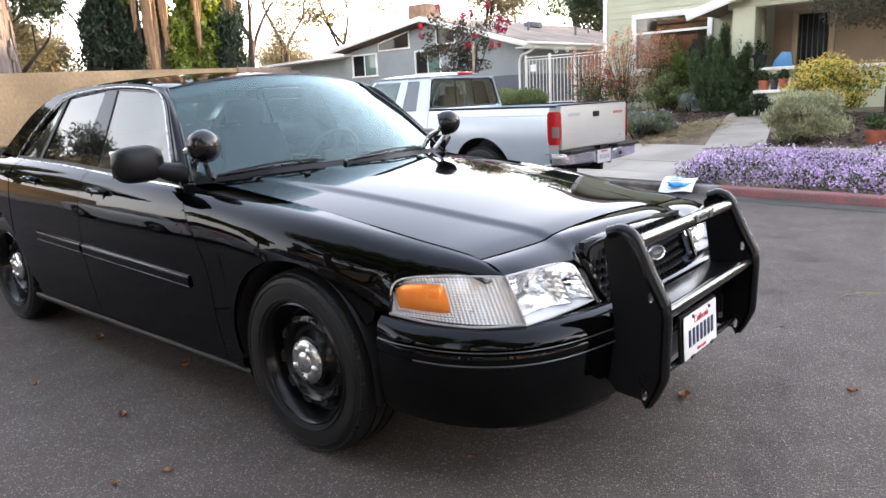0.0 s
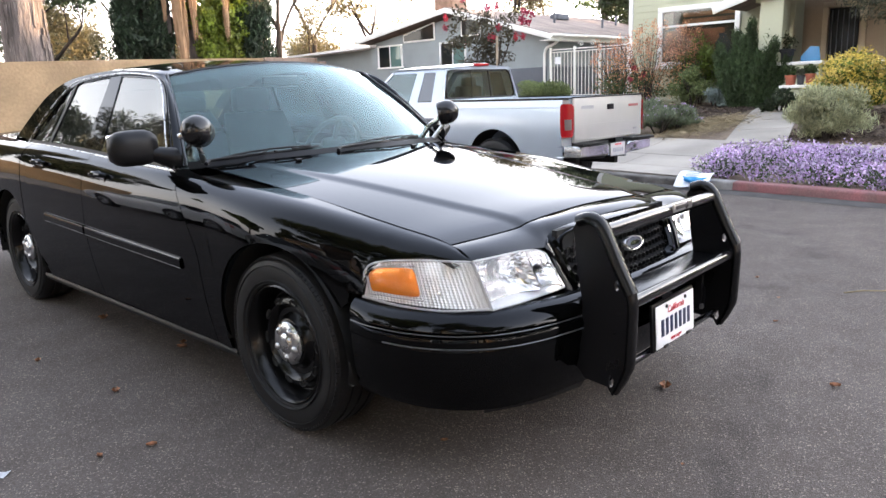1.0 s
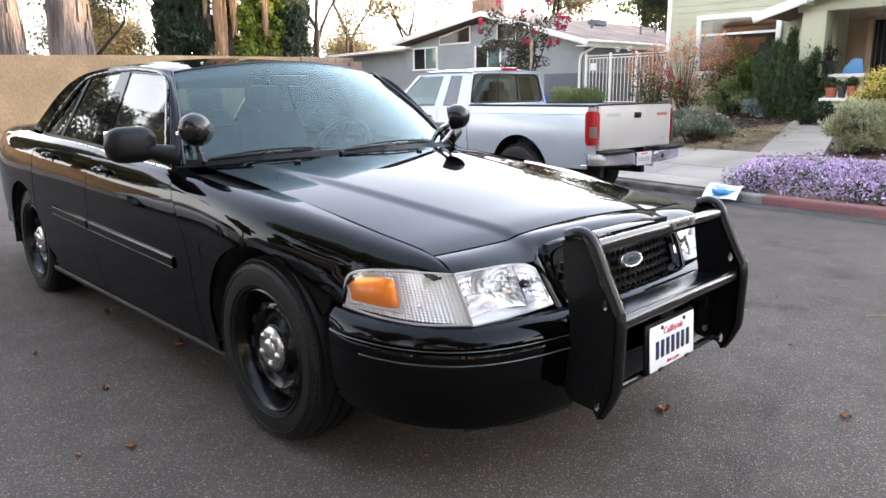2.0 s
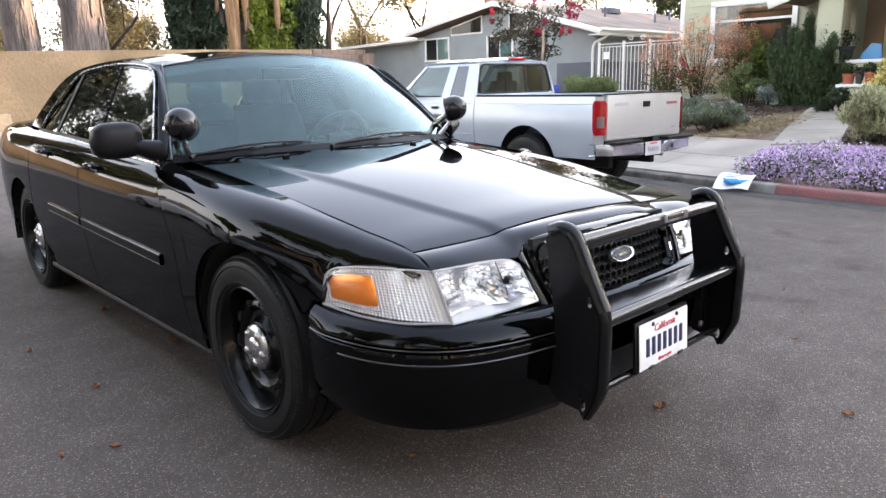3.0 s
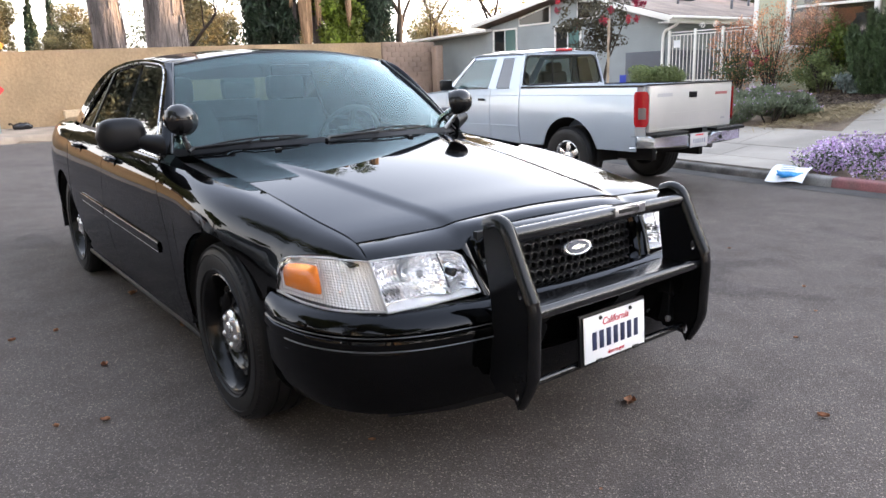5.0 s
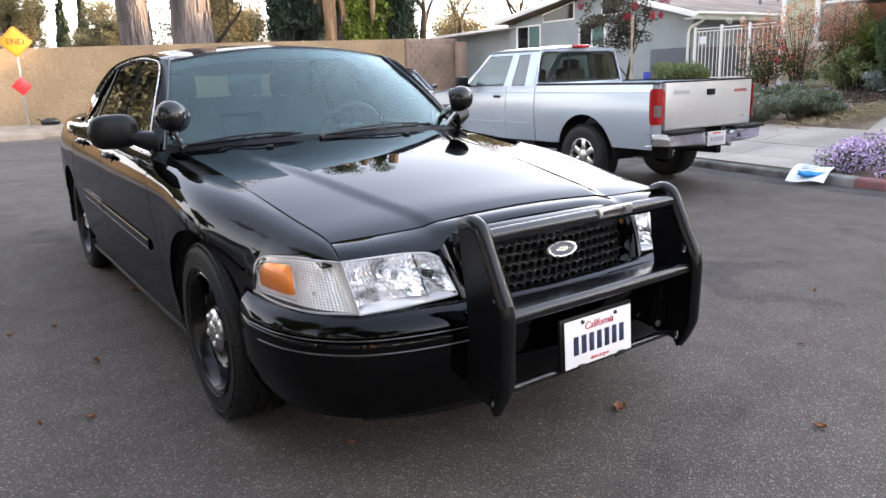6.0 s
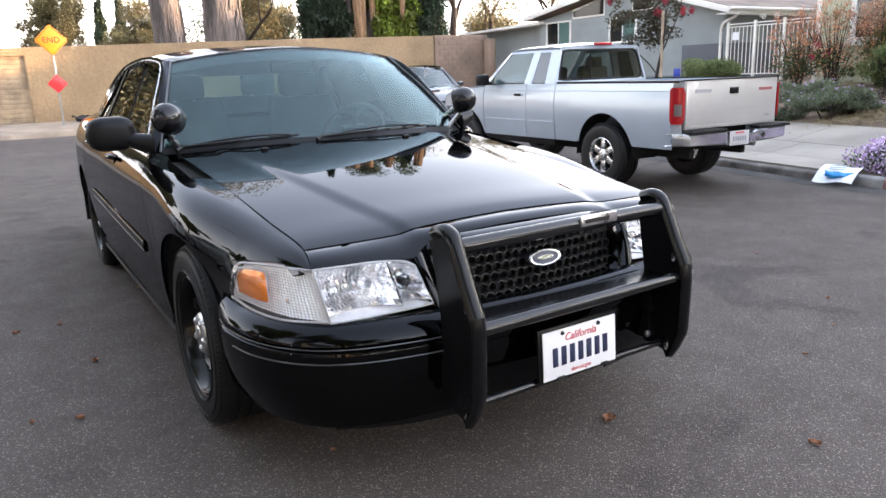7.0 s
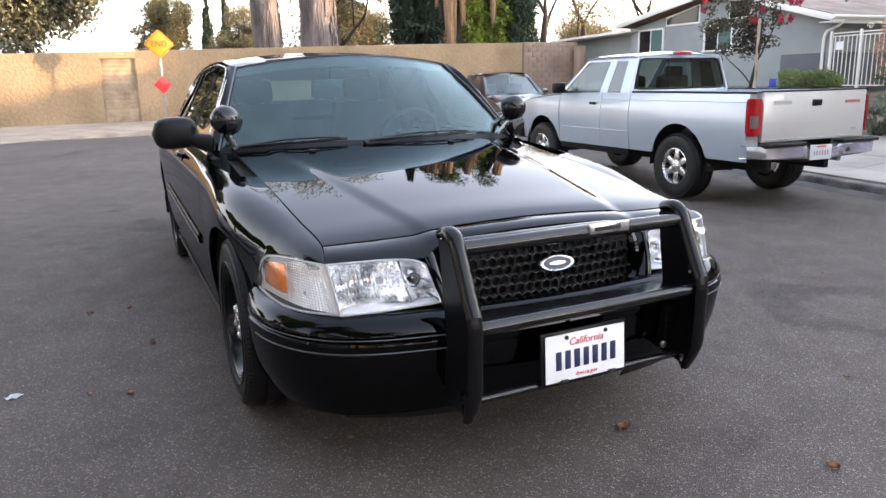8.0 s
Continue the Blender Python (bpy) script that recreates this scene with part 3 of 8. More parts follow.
def band(d0, d1, y0, y1, lift, step=1.25, gap=0.012):
    """Slabs of a pavement parallel to the kerb, with open joints."""
    out = []
    y = y0
    while y < y1 - 0.2:
        e = min(y + step, y1)
        pts = [(kerb_x(y + gap) + d0, y + gap), (kerb_x(e) + d0, e), (kerb_x(e) + d1, e), (kerb_x(y + gap) + d1, y + gap)]
        bm = bmesh.new()
        top = [bm.verts.new((px, py, land_z(px, py) + lift)) for px, py in pts]
        low = [bm.verts.new((px, py, land_z(px, py) - 0.12)) for px, py in pts]
        bm.faces.new(top)
        for i in range(4):
            bm.faces.new((top[i], low[i], low[(i + 1) % 4], top[(i + 1) % 4]))
        out.append(bm)
        y = e
    return out


def slabs(name, bms, mat, label, category):
    base = thing(name, Matrix(), label, category, kind="structure")
    for b in bms:
        part("slab", b, mat, base)
    return base


slabs("pavement", band(1.75, 3.0, -20, 17, 0.010), M_CONC, "pale concrete pavement slabs behind the flower bed", "pavement")
slabs("driveway_apron", band(0.155, 0.94, 1.86, 12, 0.008, 1.6) + band(0.952, 1.738, 1.86, 12, 0.008, 1.6), M_CONC, "pale concrete apron slabs beside the kerb", "pavement")


def walkway():
    out = []
    a, b = Vector((9.3, 2.12, 0)), Vector((14.3, 3.5, 0))
    d = (b - a).normalized()
    s = Vector((-d.y, d.x, 0))
    n = 4
    for i in range(n):
        bm = bmesh.new()
        p, q = a.lerp(b, (i + 0.006) / n), a.lerp(b, (i + 0.994) / n)
        w = 0.46
        pts = [p - s * w, q - s * w, q + s * w, p + s * w]
        top = [bm.verts.new((v.x, v.y, land_z(v.x, v.y) + 0.035)) for v in pts]
        low = [bm.verts.new((v.x, v.y, land_z(v.x, v.y) - 0.1)) for v in pts]
        bm.faces.new(top)
        for k in range(4):
            bm.faces.new((top[k], low[k], low[(k + 1) % 4], top[(k + 1) % 4]))
        out.append(bm)
    return out


slabs("garden_path", walkway(), M_CONC, "pale concrete garden path leading up to the porch", "path")
bm = bmesh.new()
grid(bm, [[(x, end_kerb_y(x) + 0.10 if k == 0 else 23.25, 0.026 + 0.14 * k) for x in [-12 + 0.8 * i for i in range(30)]] for k in range(2)])
setting("pavement_end", bm, M_LITCONC, "pale concrete pavement under the stucco wall", "pavement")


# ---- the black sedan ----
CAR_X = 0.03
car = thing("sedan_car", Matrix.Translation((CAR_X, 0, 0)), "glossy black four-door sedan with push bumper and two spotlights", "car")

# side sections: y, then eight (half width, height) from sill to shoulder
SIDE = [
    (-0.80, [(.80, .60), (.77, .66), (.757, .70), (.751, .72), (.748, .728), (.746, .732), (.744, .734), (.742, .735)]),
    (-0.69, [(.84, .60), (.82, .66), (.805, .70), (.793, .725), (.778, .745), (.76, .757), (.74, .765), (.72, .767)]),
    (-0.45, [(.885, .60), (.872, .66), (.858, .70), (.845, .735), (.822, .768), (.795, .788), (.76, .799), (.728, .803)]),
    (0.0, [(.92, .30), (.938, .50), (.945, .64), (.938, .74), (.915, .812), (.87, .853), (.81, .869), (.738, .866)]),
    (0.5, [(.89, .22), (.925, .40), (.942, .58), (.938, .74), (.922, .84), (.89, .892), (.83, .918), (.748, .923)]),
    (0.8, [(.89, .22), (.925, .40), (.942, .58), (.940, .74), (.926, .84), (.90, .90), (.865, .934), (.80, .950)]),
    (1.3, [(.885, .22), (.922, .40), (.944, .58), (.942, .74), (.93, .84), (.91, .90), (.885, .94), (.848, .962)]),
    (2.0, [(.885, .22), (.922, .40), (.944, .58), (.944, .75), (.934, .86), (.915, .925), (.89, .965), (.846, .996)]),
    (2.7, [(.885, .22), (.922, .40), (.944, .58), (.944, .76), (.934, .88), (.912, .95), (.88, .99), (.830, 1.016)]),
    (3.4, [(.86, .24), (.895, .40), (.912, .58), (.912, .76), (.90, .88), (.872, .96), (.83, 1.01), (.75, 1.03)]),
    (4.1, [(.73, .28), (.755, .42), (.775, .58), (.777, .76), (.765, .88), (.745, .95), (.71, 1.00), (.65, 1.03)]),
    (4.33, [(.63, .30), (.66, .42), (.68, .58), (.68, .76), (.67, .87), (.65, .93), (.62, .97), (.58, 1.0)]),
]
SIDE_KEYS = [[(y, c[i]) for y, c in SIDE] for i in range(8)]


def side_profile(y):
    pts = [np.array(cr(SIDE_KEYS[i], y), float) for i in range(8)]
    keys = list(enumerate(pts))
    return [cr(keys, 7 * k / 56) for k in range(57)]


def side_clip(prof, z0, z1, n):
    """n points of a section between two heights."""
    z = np.maximum.accumulate(np.array([p[1] for p in prof]) + np.arange(len(prof)) * 1e-6)
    x = np.array([p[0] for p in prof])
    k0, k1 = np.interp(z0, z, np.arange(len(z))), np.interp(z1, z, np.arange(len(z)))
    ks = np.linspace(k0, k1, n)
    return [(float(np.interp(k, np.arange(len(z)), x)), float(np.interp(k, np.arange(len(z)), z))) for k in ks]


def arch(y, c, r, zc=0.335):
    return zc + math.sqrt(max(0.0, r * r - (y - c) ** 2)) if abs(y - c) < r else -1


def side_panel(sign, ys, low, high=None, n=22, thick=0.012, edge=None):
    """A body panel: columns at ys; edge(y, z) may shift a column with height."""
    rows = []
    for y in ys:
        prof = side_profile(y)
        z1 = high(y) if high else 9.0
        col = side_clip(prof, low(y), z1, n)
        row = []
        for x, z in col:
            yy = y + (edge(y, z) if edge else 0.0)
            if edge and abs(yy - y) > 1e-6:
                pr = side_profile(yy)
                zz = np.maximum.accumulate(np.array([p[1] for p in pr]) + np.arange(57) * 1e-6)
                x = float(np.interp(z, zz, [p[0] for p in pr]))
            row.append((sign * x, yy, z))
        rows.append(row)
    return shell(rows, thick)


def lin(a, b, n):
    return [a + (b - a) * i / n for i in range(n + 1)]


def arch_ys(c, r):
    return [c - r * math.cos(math.pi * i / 26) for i in range(27)]


AR = 0.392
DOORCUT = lambda z: 0.25 * max(0.0, min(1.0, (z - 0.60) / 0.34)) ** 1.3


def fender_low(y):
    if y < -0.452:
        return float(np.interp(y, [-0.80, -0.65, -0.53, -0.49, -0.47, -0.455], [0.7349, 0.736, 0.7225, 0.711, 0.698, 0.665]))
    return max(arch(y, 0, AR), 0.60 if y < -AR * 0.98 else 0.225)


for s in (-1, 1):
    ys = lin(-0.80, -0.455, 10) + [-0.448] + [y for y in arch_ys(0, AR) if y > -0.39] + lin(0.40, 0.505, 4)
    ed = lambda y, z: (DOORCUT(z) * max(0.0, (y - 0.2) / 0.305)) if y > 0.2 else 0.0
    part("fender", side_panel(s, ys, fender_low, edge=ed), M_PAINT, car)
    ys = lin(0.51, 1.668, 22)
    ed = lambda y, z: DOORCUT(z) * max(0.0, (0.9 - y) / 0.39) if y < 0.9 else 0.0
    door = part("front_door", side_panel(s, ys, lambda y: 0.225, edge=ed), M_PAINT, car)
    ys = lin(1.674, 2.45, 14) + [y for y in arch_ys(2.913, AR) if 2.45 < y < 2.60]
    rear = part("rear_door", side_panel(s, ys, lambda y: max(0.225, arch(y, 2.913, AR))), M_PAINT, car)
    ys = [y for y in arch_ys(2.913, AR) if y > 2.605] + lin(3.32, 4.33, 18)
    part("rear_fender", side_panel(s, [2.604] + ys, lambda y: max(0.25 if y < 3.9 else 0.30, arch(y, 2.913, AR))), M_PAINT, car)
    # sill
    bm = bmesh.new()
    grid(bm, [[(s * x, y, z) for y in lin(0.36, 2.56, 10)] for x, z in ((.86, .215), (.892, .232), (.897, .218), (.885, .195), (.80, .185), (.74, .20))])
    part("sill", bm, M_BLACKPL, car)
    # rub strip with two bright lines
    for y0, y1, door_ in ((0.66, 1.655, door), (1.685, 2.22, rear)):
        rows = []
        for y in lin(y0, y1, 12):
            zc = 0.568 + (y - 0.65) * 0.035
            x = side_clip(side_profile(y), zc, zc + 0.01, 2)[0][0]
            rows.append([(s * (x + o), y, zc + dz) for o, dz in ((-.004, -.031), (.006, -.029), (.010, -.022), (.010, .012), (.006, .020), (-.004, .022))])
        part("rub_strip", shell(rows, 0), M_PAINT, door_)
        for dz in (-0.0245, 0.015):
            pts = []
            for y in lin(y0, y1, 12):
                zc = 0.568 + (y - 0.65) * 0.035
                x = side_clip(side_profile(y), zc, zc + 0.01, 2)[0][0]
                pts.append((s * (x + 0.0092), y, zc + dz))
            part("strip_line", onetube(pts, 0.0013, 6), M_LINE, door_)
    # door handles: a recess plate and a pull
    for yh, door_ in ((1.46, door), (2.27, rear)):
        zc = 0.875 + (yh - 1.46) * 0.035
        x = side_clip(side_profile(yh), zc, zc + 0.01, 2)[0][0]
        bm = lathe([(0, .062), (0.004, .060), (0.002, .050), (-0.01, .03), (-0.012, 0.0005)], 24, Matrix.Translation((s * x, yh, zc)) @ Matrix.Diagonal((s, 1.15, 0.62, 1)))
        cup = part("handle_cup", bm, M_PAINT, door_)
        bm = onetube([(s * (x - .004), yh - .085, zc + .016), (s * (x + .016), yh - .065, zc + .022), (s * (x + .022), yh, zc + .024), (s * (x + .016), yh + .065, zc + .022), (s * (x - .004), yh + .085, zc + .016)], [.010, .013, .015, .013, .010], 10)
        part("handle", bm, M_PAINT, door_)
        part("lock", lathe([(0, .011), (.004, .010), (.004, .0004)], 14, Matrix.Translation((s * (x + .001), yh - .075, zc - .035)) @ Matrix.Diagonal((s, 1, 1, 1))), M_STEEL, door_)

# wheel wells and floor, near-black with their shade in the colour
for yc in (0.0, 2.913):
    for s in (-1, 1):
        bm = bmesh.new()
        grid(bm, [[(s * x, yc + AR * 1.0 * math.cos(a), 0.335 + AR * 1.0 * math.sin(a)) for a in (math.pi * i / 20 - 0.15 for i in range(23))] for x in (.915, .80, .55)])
        part("wheel_well", bm, M_SHADEBLACK, car)
        part("well_side", onebox((s * 0.54, yc, 0.45), (0.02, 0.8, 0.62)), M_SHADEBLACK, car)
part("floor_pan", boxes([((0, 1.46, 0.24), (1.66, 2.06, 0.05)), ((0, -0.6, 0.30), (1.1, 0.5, 0.06)), ((0, 3.75, 0.34), (1.5, 0.85, 0.08)), ((0, 0, 0.36), (1.05, 0.9, 0.05)), ((0, 2.91, 0.38), (1.05, 0.8, 0.05))]), M_SHADEBLACK, car)

# ---- front: hood, nose, bumper ----
HOOD_X = [(-0.80, .737), (-0.69, .716), (-0.45, .724), (0.0, .734), (0.5, .744), (0.8, .752)]
HOOD_Z = [(-0.85, .720), (-0.69, .769), (-0.45, .806), (0.0, .869), (0.5, .926), (0.8, .952)]


def hood_z(s, y):
    """Height of the hood at s (-1 to 1 across): crowned, with a raised middle between two creases."""
    w = float(np.interp(y, [-0.85, 0.75], [0.52, 0.80]))
    k = max(0.0, min(1.0, (w + 0.045 - abs(s)) / 0.09))
    k = k * k * (3 - 2 * k)
    return float(cr(HOOD_Z, y)) + 0.030 * (1 - s * s) + (0.0062 - 0.001 * y) * k


def hood_front(s):
    return float(cr([(0, -0.712), (0.35, -0.718), (0.6, -0.724), (0.8, -0.712), (1.0, -0.690)], abs(s)))


def hood_rear(s):
    return 0.735 - 0.17 * (1 - s * s)


rows = []
for j in range(33):
    u = j / 32
    row = []
    for i in range(129):
        s = -1 + 2 * i / 128
        y = hood_front(s) + (hood_rear(s) - hood_front(s)) * u
        x = s * float(cr(HOOD_X, y))
        z = hood_z(s, y)
        if u < 0.03:
            z -= 0.0025
        row.append((x, y, z))
    rows.append(row)
part("hood", shell(rows, 0.012), M_PAINT, car)
# black sheet put under the hood so that its seams show as dark gaps
rows = [[(s * 0.78, y, hood_z(0.98, y) - 0.035) for y in lin(-0.76, 0.72, 20)] for s in (-1, -0.5, 0, 0.5, 1)]
part("hood_underside", shell(rows, 0.005), M_SHADEBLACK, car)

# nose panel between hood and lamps
HL_TOP = [(.742, -.800, .733), (.66, -.822, .736), (.56, -.832, .735), (.475, -.841, .729), (.428, -.847, .727)]
GR_TOP = [(.404, -.836, .737), (.384, -.818, .748), (.30, -.811, .768), (.15, -.814, .777), (0, -.816, .780)]
seam = []
for i in range(61):
    s = 1 - i / 60 * 2
    y = hood_front(s) - 0.006
    seam.append(Vector((s * float(cr(HOOD_X, y)), y, hood_z(s, y) - 0.004)))
low = HL_TOP + GR_TOP
low = low + [(-x, y, z) for x, y, z in low[-2::-1]]
lowp = poly_at(low, 61)
rows = []
for j in range(9):
    u = j / 8
    rows.append([a.lerp(b, u) + Vector((0, -0.005, 0.007)) * (4 * u * (1 - u)) for a, b in zip(seam, lowp)])
part("nose_panel", shell(rows, 0.008), M_PAINT, car)

# headlamps and corner lamps
CORNER_TOP = [(.876, -.450, .650), (.870, -.455, .684), (.860, -.475, .704), (.852, -.525, .718), (.835, -.62, .730), (.795, -.73, .736), (.742, -.803, .733)]
CORNER_LOW = [(.880, -.448, .590), (.860, -.62, .582), (.815, -.755, .581), (.722, -.858, .583)]
HEAD_TOP = [(.738, -.806, .732), (.66, -.826, .734), (.55, -.838, .732), (.468, -.846, .722), (.436, -.856, .706)]
HEAD_LOW = [(.718, -.862, .584), (.62, -.884, .586), (.54, -.897, .590), (.45, -.908, .594), (.412, -.913, .598)]


def flip(pts, s):
    return [(s * x, y, z) for x, y, z in pts]


def lamp_patch(A, B, n, m, back, f0=0.0, f1=1.0, g0=0.0, g1=1.0):
    """A patch behind a lens, between fractions along (f) and across (g); back(f, g) sets it back."""
    pa, pb = poly_at(A, 241), poly_at(B, 241)
    rows = []
    for j in range(m + 1):
        row = []
        for i in range(n + 1):
            f, g = f0 + (f1 - f0) * i / n, g0 + (g1 - g0) * j / m
            k = min(239, int(f * 240))
            u = f * 240 - k
            row.append(pa[k].lerp(pa[k + 1], u).lerp(pb[k].lerp(pb[k + 1], u), g) + Vector(back(f, g)))
        rows.append(row)
    return rows


def facetted(rows):
    """Each cell of the grid as a slightly domed mirror facet of its own."""
    bm = bmesh.new()
    for a, b in zip(rows, rows[1:]):
        for i in range(len(a) - 1):
            q = [Vector(a[i]), Vector(a[i + 1]), Vector(b[i + 1]), Vector(b[i])]
            c = sum(q, Vector()) / 4 + Vector((0, 0.0035, 0))
            v, vc = [bm.verts.new(x) for x in q], bm.verts.new(c)
            for k in range(4):
                bm.faces.new((v[k], v[(k + 1) % 4], vc))
    return bm


M_LAMPRIM = plain("pale_lamp_rim", (0.40, 0.40, 0.41), 0.3)
M_SOCKET = plain("dark_lamp_socket", (0.05, 0.05, 0.055), 0.25, 0.3)
for s in (-1, 1):
    # corner lamp: fluted bright bowl, amber reflector, clear lens
    A, B = flip(CORNER_TOP, s), flip(CORNER_LOW, s)
    deep = lambda f, g: tuple(c_ * (0.20 + 2.0 * f * (1 - f) + (0.028 * math.sin(2 * math.pi * 34 * f) + 0.014 * math.sin(2 * math.pi * 19 * g)) * min(1, 8 * f, 8 * (1 - f))) for c_ in (-s * 0.05, 0.03 + 0.02 * f, 0))
    lamp = part("corner_lamp", shell(lamp_patch(A, B, 176, 78, deep), 0), M_REFL2, car, "clear corner lamp with amber reflector")
    part("lens", shell(ruled(A, B, 40, 8, True, 0.008, (s * 0.8, -0.6, 0)), 0.0035), M_LENS, lamp)
    rows = lamp_patch(A, B, 20, 10, lambda f, g: (-s * 0.012, 0.012, 0), 0.095, 0.535, 0.18, 0.77)
    mid = rows[5][10]
    soft = []
    for j, r in enumerate(rows):
        gy = abs(j / 5 - 1)
        soft.append([p.lerp(mid, 0.07 * max(0.0, gy ** 4 + abs(i / 10 - 1) ** 4 - 1.0)) + Vector((s * 0.8, -0.6, 0)) * 0.007 * (1 - gy ** 3) * (1 - abs(i / 10 - 1) ** 5) for i, p in enumerate(r)])
    part("amber_reflector", shell(soft, 0.004), M_AMBER, lamp, "orange side reflector")
    rim = [r for r in lamp_patch(A, B, 40, 2, lambda f, g: (-s * 0.007, 0.007, 0), 0.075, 0.555, 0.13, 0.82)]
    for row in (rim[0], rim[2], [r[0] for r in rim], [r[40] for r in rim]):
        part("amber_border", onetube(row, 0.0022, 6), M_LAMPRIM, lamp)
    c = lamp_patch(A, B, 1, 1, lambda f, g: (-s * 0.035, 0.035, 0), 0.70, 0.72, 0.72, 0.74)[0][0]
    part("bulb_mount", lathe([(-.004, .0005), (-.004, .010), (.006, .012), (.012, .010)], 16, Matrix.Translation(c) @ Matrix.Rotation(radians(90), 4, "Z")), M_REFL, lamp)
    R = ruled(A, B, 61, 16, True)
    for row, r_ in (([q[0] for q in R], .0035), ([q[60] for q in R], .0045), ([p + Vector((0, 0, -.003)) for p in R[0]], .0035), ([p + Vector((0, 0, .003)) for p in R[16]], .004)):
        part("lamp_rim", onetube([p + Vector((-s * 0.004, 0.004, 0)) for p in row], r_, 6), M_LAMPRIM, lamp)
    # headlamp: deep fluted bowl, inner bowl with the side bulb, smooth floor
    A, B = flip(HEAD_TOP, s), flip(HEAD_LOW, s)
    dome = lambda f, g, a, b, d: d * max(0.0, 1 - abs(2 * (f - a) / (b - a) - 1) ** 2.4) * max(0.0, 1 - abs(2 * g - 1) ** 2.6)
    lamp = part("headlamp", facetted(lamp_patch(A, B, 17, 7, lambda f, g: (0, .010 + dome(f, g, 0, .70, .095), 0), 0, .70, 0, .90)), M_REFL, car, "clear headlamp with bright fluted reflector", flat=True)
    part("inner_bowl", facetted(lamp_patch(A, B, 6, 8, lambda f, g: (0, .012 + dome(f, g, .72, 1, .075), 0), .72, 1, 0, .92)), M_REFL, lamp, flat=True)
    part("lamp_floor", shell(lamp_patch(A, B, 16, 3, lambda f, g: (0, .008 + (1 - g) * .55, 0), 0.02, .99, .90, 1.0), .002), M_REFL2, lamp)
    part("lens", shell(ruled(A, B, 28, 8, True, 0.010, (s * 0.3, -0.9, 0)), 0.0035), M_LENS, lamp)
    c = Vector((s * 0.585, -0.785, 0.672))
    turn_ = Matrix.Rotation(radians(90), 4, "Z")
    part("bulb_shield", lathe([(-0.050, .0005), (-0.050, .013), (-0.046, .016), (-0.010, .018), (0.012, .016)], 20, Matrix.Translation(c) @ turn_), M_CHROME, lamp)
    part("bulb_socket", lathe([(-.012, .030), (.0, .034), (.012, .028), (.020, .022)], 24, Matrix.Translation(c + Vector((0, .02, 0))) @ turn_, caps=False), M_SOCKET, lamp)
    c = Vector((s * 0.478, -0.842, 0.662))
    part("side_bulb", lathe([(-.022, .0005), (-.020, .010), (-.006, .013), (.012, .012)], 16, Matrix.Translation(c) @ turn_), M_SOCKET, lamp)
    part("bulb_ring", lathe([(-.002, .020), (-.006, .024), (.002, .030), (.008, .026)], 24, Matrix.Translation(c) @ turn_, caps=False), M_CHROME, lamp)
    R = ruled(A, B, 41, 16, True)
    for row in (R[0], R[16], [r[0] for r in R], [r[40] for r in R]):
        part("lamp_rim", onetube([p + Vector((0, 0.004, 0)) for p in row], 0.003, 6), M_LAMPRIM, lamp)

for s in (-1, 1):
    # body-coloured web between lamp and grille
    part("lamp_web", shell(ruled(flip([(.436, -.850, .727), (.430, -.866, .695), (.422, -.890, .64), (.410, -.912, .588)], s), flip([(.384, -.822, .750), (.384, -.852, .70), (.377, -.882, .64), (.352, -.913, .572)], s), 12, 6, True, .010, (s * .25, -.9, .2)), .006), M_PAINT, car)

# grille: black frame, honeycomb and a badge
GY = lambda x: -0.905 + 0.25 * x * x
frame_pts = []
for x, z in ((0, .762), (.15, .761), (.28, .755), (.338, .738), (.352, .70), (.345, .64), (.325, .590), (.27, .572), (.14, .563), (0, .560)):
    frame_pts.append((x, GY(x) + (z - .66) * 0.42, z))
loop_pts = frame_pts + [(-x, y, z) for x, y, z in frame_pts[-2:0:-1]]
ring = poly_at(loop_pts + [loop_pts[0]], 73)[:-1]
prof = [(1.095, 0.030), (1.085, 0.004), (1.055, -0.012), (1.02, -0.014), (0.99, -0.004), (0.975, 0.045)]
ctr = Vector((0, -0.90, 0.662))
rows = []
for k, dy in prof:
    rows.append([Vector((p.x * (1 + (k - 1) * 1.15), p.y + dy, ctr.z + (p.z - ctr.z) * (1 + (k - 1) * 1.5))) for p in ring])
gr = part("grille", shell(rows, 0, True), M_PAINT, car, "black honeycomb grille with oval badge")
hexm = bmesh.new()
r = 0.0180
for row in range(-4, 5):
    for col in range(-11, 12):
        x = col * r * 1.80 + (r * 0.90 if row % 2 else 0)
        z = 0.662 + row * r * 1.56
        lim = float(np.interp(z, [.56, .60, .70, .745], [.28, .335, .345, .32]))
        if abs(x) > lim or not 0.568 < z < 0.752:
            continue
        y = GY(x) + (z - .66) * 0.42 + 0.010
        ring6 = [(x + 0.0187 * math.cos(a), z + 0.0187 * math.sin(a)) for a in (math.pi / 6 + math.pi / 3 * k for k in range(6))]
        inn = [(x + 0.0158 * math.cos(a), z + 0.0158 * math.sin(a)) for a in (math.pi / 6 + math.pi / 3 * k for k in range(6))]
        o = [hexm.verts.new((a, y, b)) for a, b in ring6]
        i_ = [hexm.verts.new((a, y - 0.0005, b)) for a, b in inn]
        d_ = [hexm.verts.new((a, y + 0.02, b)) for a, b in inn]
        for k in range(6):
            hexm.faces.new((o[k], o[(k + 1) % 6], i_[(k + 1) % 6], i_[k]))
            hexm.faces.new((i_[k], i_[(k + 1) % 6], d_[(k + 1) % 6], d_[k]))
